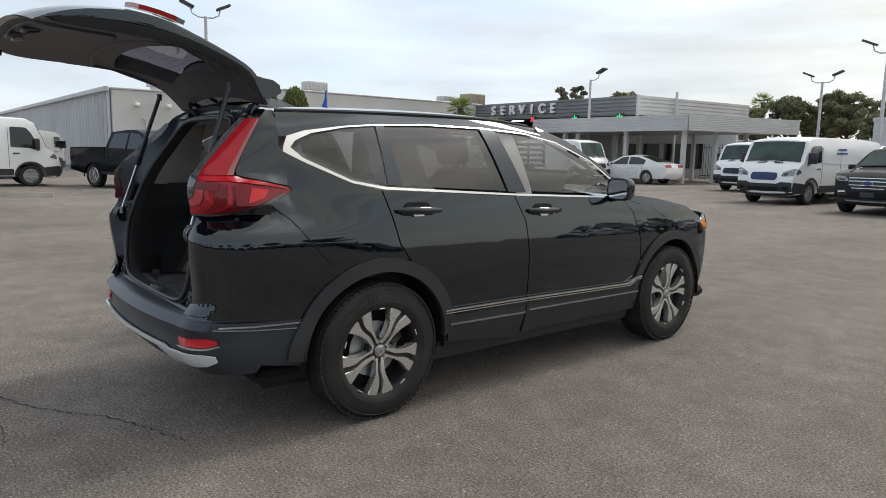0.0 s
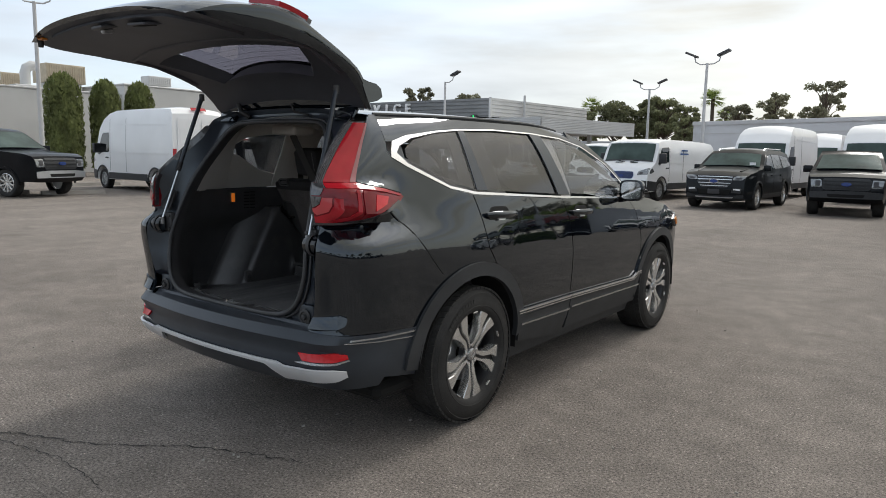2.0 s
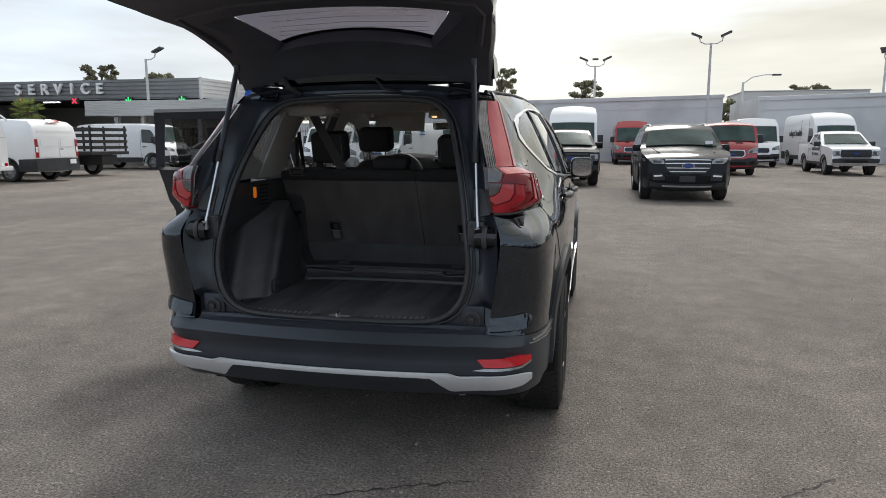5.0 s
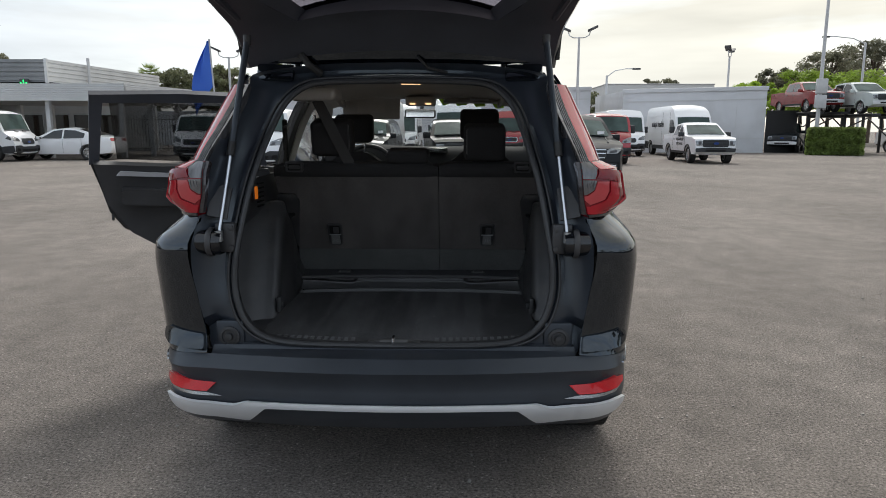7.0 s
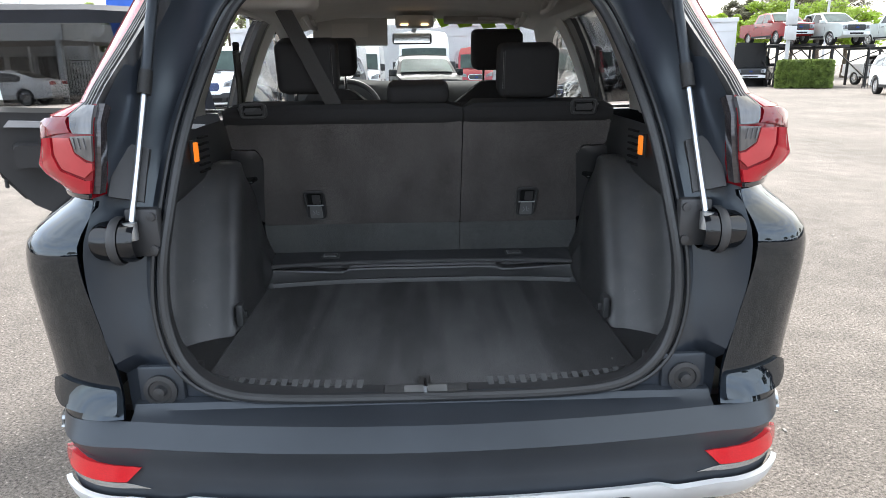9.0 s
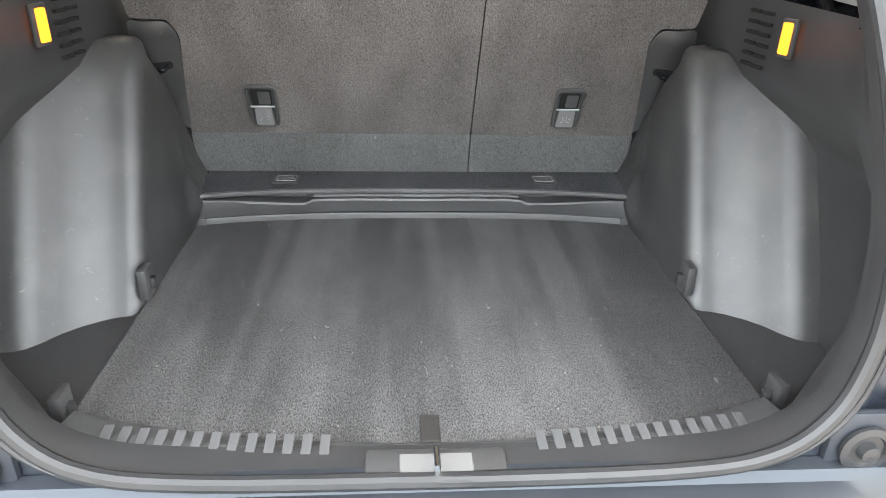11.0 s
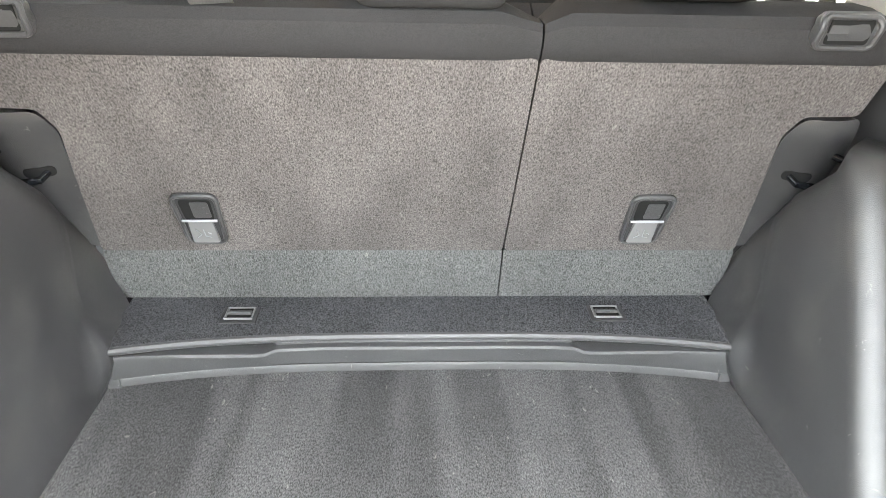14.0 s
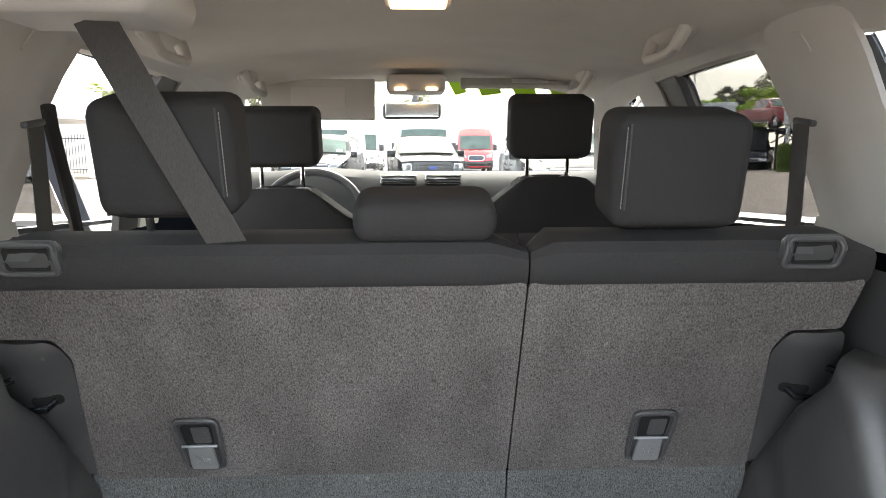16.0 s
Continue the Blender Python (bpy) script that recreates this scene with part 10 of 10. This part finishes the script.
    # cargo lamp, vents, hooks
    cl = part("cargo_lamp", moved(box(-0.004, 0.004, -0.018, 0.018, -0.032, 0.032, 0.003, 2), pose(s * 0.602, -0.41, 1.137, 0, 0, 12 * s)), M["black_trim"], car)
    part("lamp_lens", moved(box(-0.006, 0.006, -0.011, 0.011, -0.026, 0.026, 0.003, 2), pose(s * 0.600, -0.41, 1.137, 0, 0, 12 * s)), lamp_glow("lit_amber", (1.0, 0.24, 0.02), 0.12), cl, "lit amber cargo lamp lens")
    slat = None
    for i in range(6):
        for j in range(2):
            at = pose(s * 0.618, -0.30 + 0.045 * j, 1.07 + 0.019 * i, 0, 0, 6 * s)
            if slat is None:
                slat = part("vent_slot", box(-0.003, 0.003, -0.016, 0.016, -0.003, 0.003), M["shade_black"], car, smooth=0)
                slat.matrix_basis = at
            else:
                again("vent_slot", slat, car, at)
    for y, z, x in ((-0.365, 0.662, 0.533), (-0.70, 0.628, 0.553)):
        hk = part("cargo_hook", moved(box(-0.008, 0.012, -0.022, 0.022, -0.032, 0.032, 0.006, 2), pose(s * x, y, z, 0, 0, 0)), M["dark_trim"], car, "small black lashing hook")
        part("hook_nub", moved(box(-0.016, 0.0, -0.008, 0.008, -0.014, 0.010, 0.004, 2), pose(s * (x - 0.005), y, z, 0, 0, 0 if s > 0 else 180)), M["black_trim"], hk)

# ---- roof lining and what hangs from it ----
part("headliner", panel([(-0.64, -0.53), (0.64, -0.53), (0.64, 1.42), (-0.64, 1.42)], lining_at, 0.006, 0.08, flip=True), M["headliner"], car, "pale grey fabric headliner")


def grab_handle(s, x, y, z):
    """A folding handle in a shallow recess of the roof edge."""
    gh = part("grab_handle", tube([(s * (x + 0.022), y - 0.090, z + 0.032), (s * (x + 0.012), y - 0.088, z + 0.012), (s * (x + 0.002), y - 0.080, z - 0.010), (s * (x - 0.002), y - 0.062, z - 0.018), (s * (x - 0.003), y, z - 0.020), (s * (x - 0.002), y + 0.062, z - 0.018), (s * (x + 0.002), y + 0.080, z - 0.010), (s * (x + 0.012), y + 0.088, z + 0.012), (s * (x + 0.022), y + 0.090, z + 0.032)], [0.016, 0.014, 0.012, 0.011, 0.0105, 0.011, 0.012, 0.014, 0.016], 12), M["grey_trim"], car, "pale grey folding grab handle")
    part("handle_recess", moved(lathe([(0.0, 0.0001), (0.0, 0.055), (0.004, 0.066), (0.010, 0.070)], 24, axis="z"), pose(s * (x + 0.020), y, z + 0.020, 0, 32 * s, 0) @ Matrix.Diagonal((0.45, 1.6, 1.0, 1))), M["headliner"], gh)


for s, x, y, z in ((-1, 0.505, 0.47, 1.574), (1, 0.485, 0.45, 1.576), (-1, 0.50, 1.19, 1.565), (1, 0.485, 1.19, 1.567)):
    grab_handle(s, x, y, z - 0.008)
part("door_seal", tube([(-0.62, 0.19, 1.435), (-0.626, 0.208, 1.40), (-0.645, 0.30, 1.23), (-0.66, 0.37, 1.10)], 0.012, 8), M["rubber"], car, "black rubber seal round the open door")
M["lit_lamp"] = lamp_glow("lit_lamp", (1.0, 0.62, 0.3), 0.7)
dome = part("dome_lamp", box(-0.07, 0.05, 0.21, 0.31, 1.618, 1.632, 0.005, 2), M["grey_trim"], car)
part("dome_lens", box(-0.06, 0.04, 0.22, 0.30, 1.612, 1.619, 0.003, 1), M["lit_lamp"], dome, "lit dome lamp lens")
con = part("overhead_console", box(-0.11, 0.08, 1.25, 1.40, 1.545, 1.60, 0.012, 3), M["grey_trim"], car, "pale overhead console with map lamps")
for s in (1, -1):
    part("map_lamp", box(s * 0.05 - 0.033, s * 0.05 + 0.003, 1.244, 1.2505, 1.549, 1.558, 0.002, 1), M["lit_lamp"], con)
for s, a, b in ((-1, 0.15, 0.52), (1, 0.13, 0.52)):
    x0, x1 = sorted((s * a, s * b))
    vs = part("sun_visor", moved(box(x0, x1, -0.008, 0.008, -0.14 if s < 0 else -0.06, 0.0, 0.006, 2), pose(0, 1.34, 1.592, -18 if s < 0 else -60, 0, 0)), M["grey_trim"], car, "pale grey sun visor")
    part("visor_mirror_lid", moved(box((x0 + x1) / 2 - 0.09, (x0 + x1) / 2 + 0.09, -0.0105, -0.0085, -0.10, -0.03, 0.001, 1), pose(0, 1.34, 1.592, -18, 0, 0)), M["headliner"], vs) if s < 0 else part("visor_label", moved(box(0.30, 0.42, -0.0105, -0.0085, -0.045, -0.02), pose(0, 1.34, 1.592, -60, 0, 0)), M["sign_white"], vs)
rm = part("rear_view_mirror", puffy(-0.135, 0.075, 1.50, 1.535, 1.470, 1.53, 0.018), M["black_trim"], car, "black rear-view mirror")
part("mirror_glass", box(-0.125, 0.065, 1.4955, 1.4985, 1.477, 1.523, 0.001, 1), M["chrome"], rm)
part("mirror_arm", tube([(-0.03, 1.53, 1.505), (-0.015, 1.56, 1.56), (-0.004, 1.58, 1.60)], 0.012, 8), M["black_trim"], rm)

# the centre belt that comes down from the roof
part("belt_bezel", puffy(-0.52, -0.30, -0.19, -0.02, 1.516, 1.57, 0.024), M["grey_trim"], car, "pale roof bezel of the centre belt")
rows = []
for k in range(9):
    t = k / 8
    c = Vector((-0.398, -0.118, 1.52)).lerp(Vector((-0.258, -0.058, 1.216)), t)
    d = Vector((0.0215, 0.004, 0.0085))
    rows.append([tuple(c - d), tuple(c + d)])
bm = rows_mesh(rows)
thicken(bm, 0.002)
part("centre_belt", bm, M["belt_web"], car, "dark seat belt webbing across the headrest")

# ---- dashboard ----
dash_rows = []
for k in range(-10, 11):
    x = 0.72 * k / 10
    hood = 0.035 * math.exp(-((x + 0.38) / 0.2) ** 2)
    dash_rows.append([(x, 1.62, 0.70), (x, 1.58, 0.95), (x, 1.60, 1.19), (x, 1.64, 1.245 + 0.6 * hood), (x, 1.70, 1.272 + 0.6 * hood), (x, 1.80, 1.275 + 0.3 * hood), (x, 2.08, 1.19)])
bm = rows_mesh(dash_rows)
bmesh.ops.recalc_face_normals(bm, faces=bm.faces[:])
dash = part("dashboard", bm, M["dash_skin"], car, "black dashboard with centre vents")
for s in (1, -1):
    v = part("dash_vent", box(s * 0.085 - 0.07, s * 0.085 + 0.07, 1.60, 1.66, 1.232, 1.27, 0.008, 2), M["satin_dark"], dash)
    for i in range(3):
        part("vent_blade", box(s * 0.085 - 0.062, s * 0.085 + 0.062, 1.595, 1.5995, 1.237 + i * 0.011, 1.2405 + i * 0.011), M["shade_black"], v, smooth=0)
wheel_c = pose(-0.385, 1.42, 1.115, -24, 0, 0)
sw_ring = tube([(0.185 * math.cos(a), 0, 0.185 * math.sin(a)) for a in (2 * math.pi * k / 36 for k in range(38))], 0.015, 10, cap=False)
sw = part("steering_wheel", moved(sw_ring, wheel_c), M["black_trim"], car, "black steering wheel with bright spokes")
part("wheel_boss", moved(box(-0.07, 0.07, -0.02, 0.04, -0.06, 0.05, 0.02, 3), wheel_c), M["black_trim"], sw)
for s in (1, -1):
    part("wheel_spoke", moved(box(*sorted((s * 0.06, s * 0.18)), -0.008, 0.012, -0.03, 0.02, 0.006, 2), wheel_c), M["satin_dark"], sw)
part("column", tube([(-0.385, 1.45, 1.10), (-0.385, 1.65, 1.02)], 0.05, 10), M["black_trim"], dash)

# price figures painted on the windscreen, as plain bars
for x0, x1 in ((0.10, 0.16), (0.20, 0.29), (0.33, 0.42), (0.47, 0.55)):
    b = panel([(x0, 0.10), (x1, 0.08), (x1 + 0.012, 0.17), (x0 + 0.03, 0.19)], lambda x, v: (screen_at(x, v)[0], screen_at(x, v)[1] - 0.012, screen_at(x, v)[2] - 0.006), 0.001, 0.0)
    part("window_marking", b, M["yellow_green"], car, "yellow-green paint mark on the windscreen")
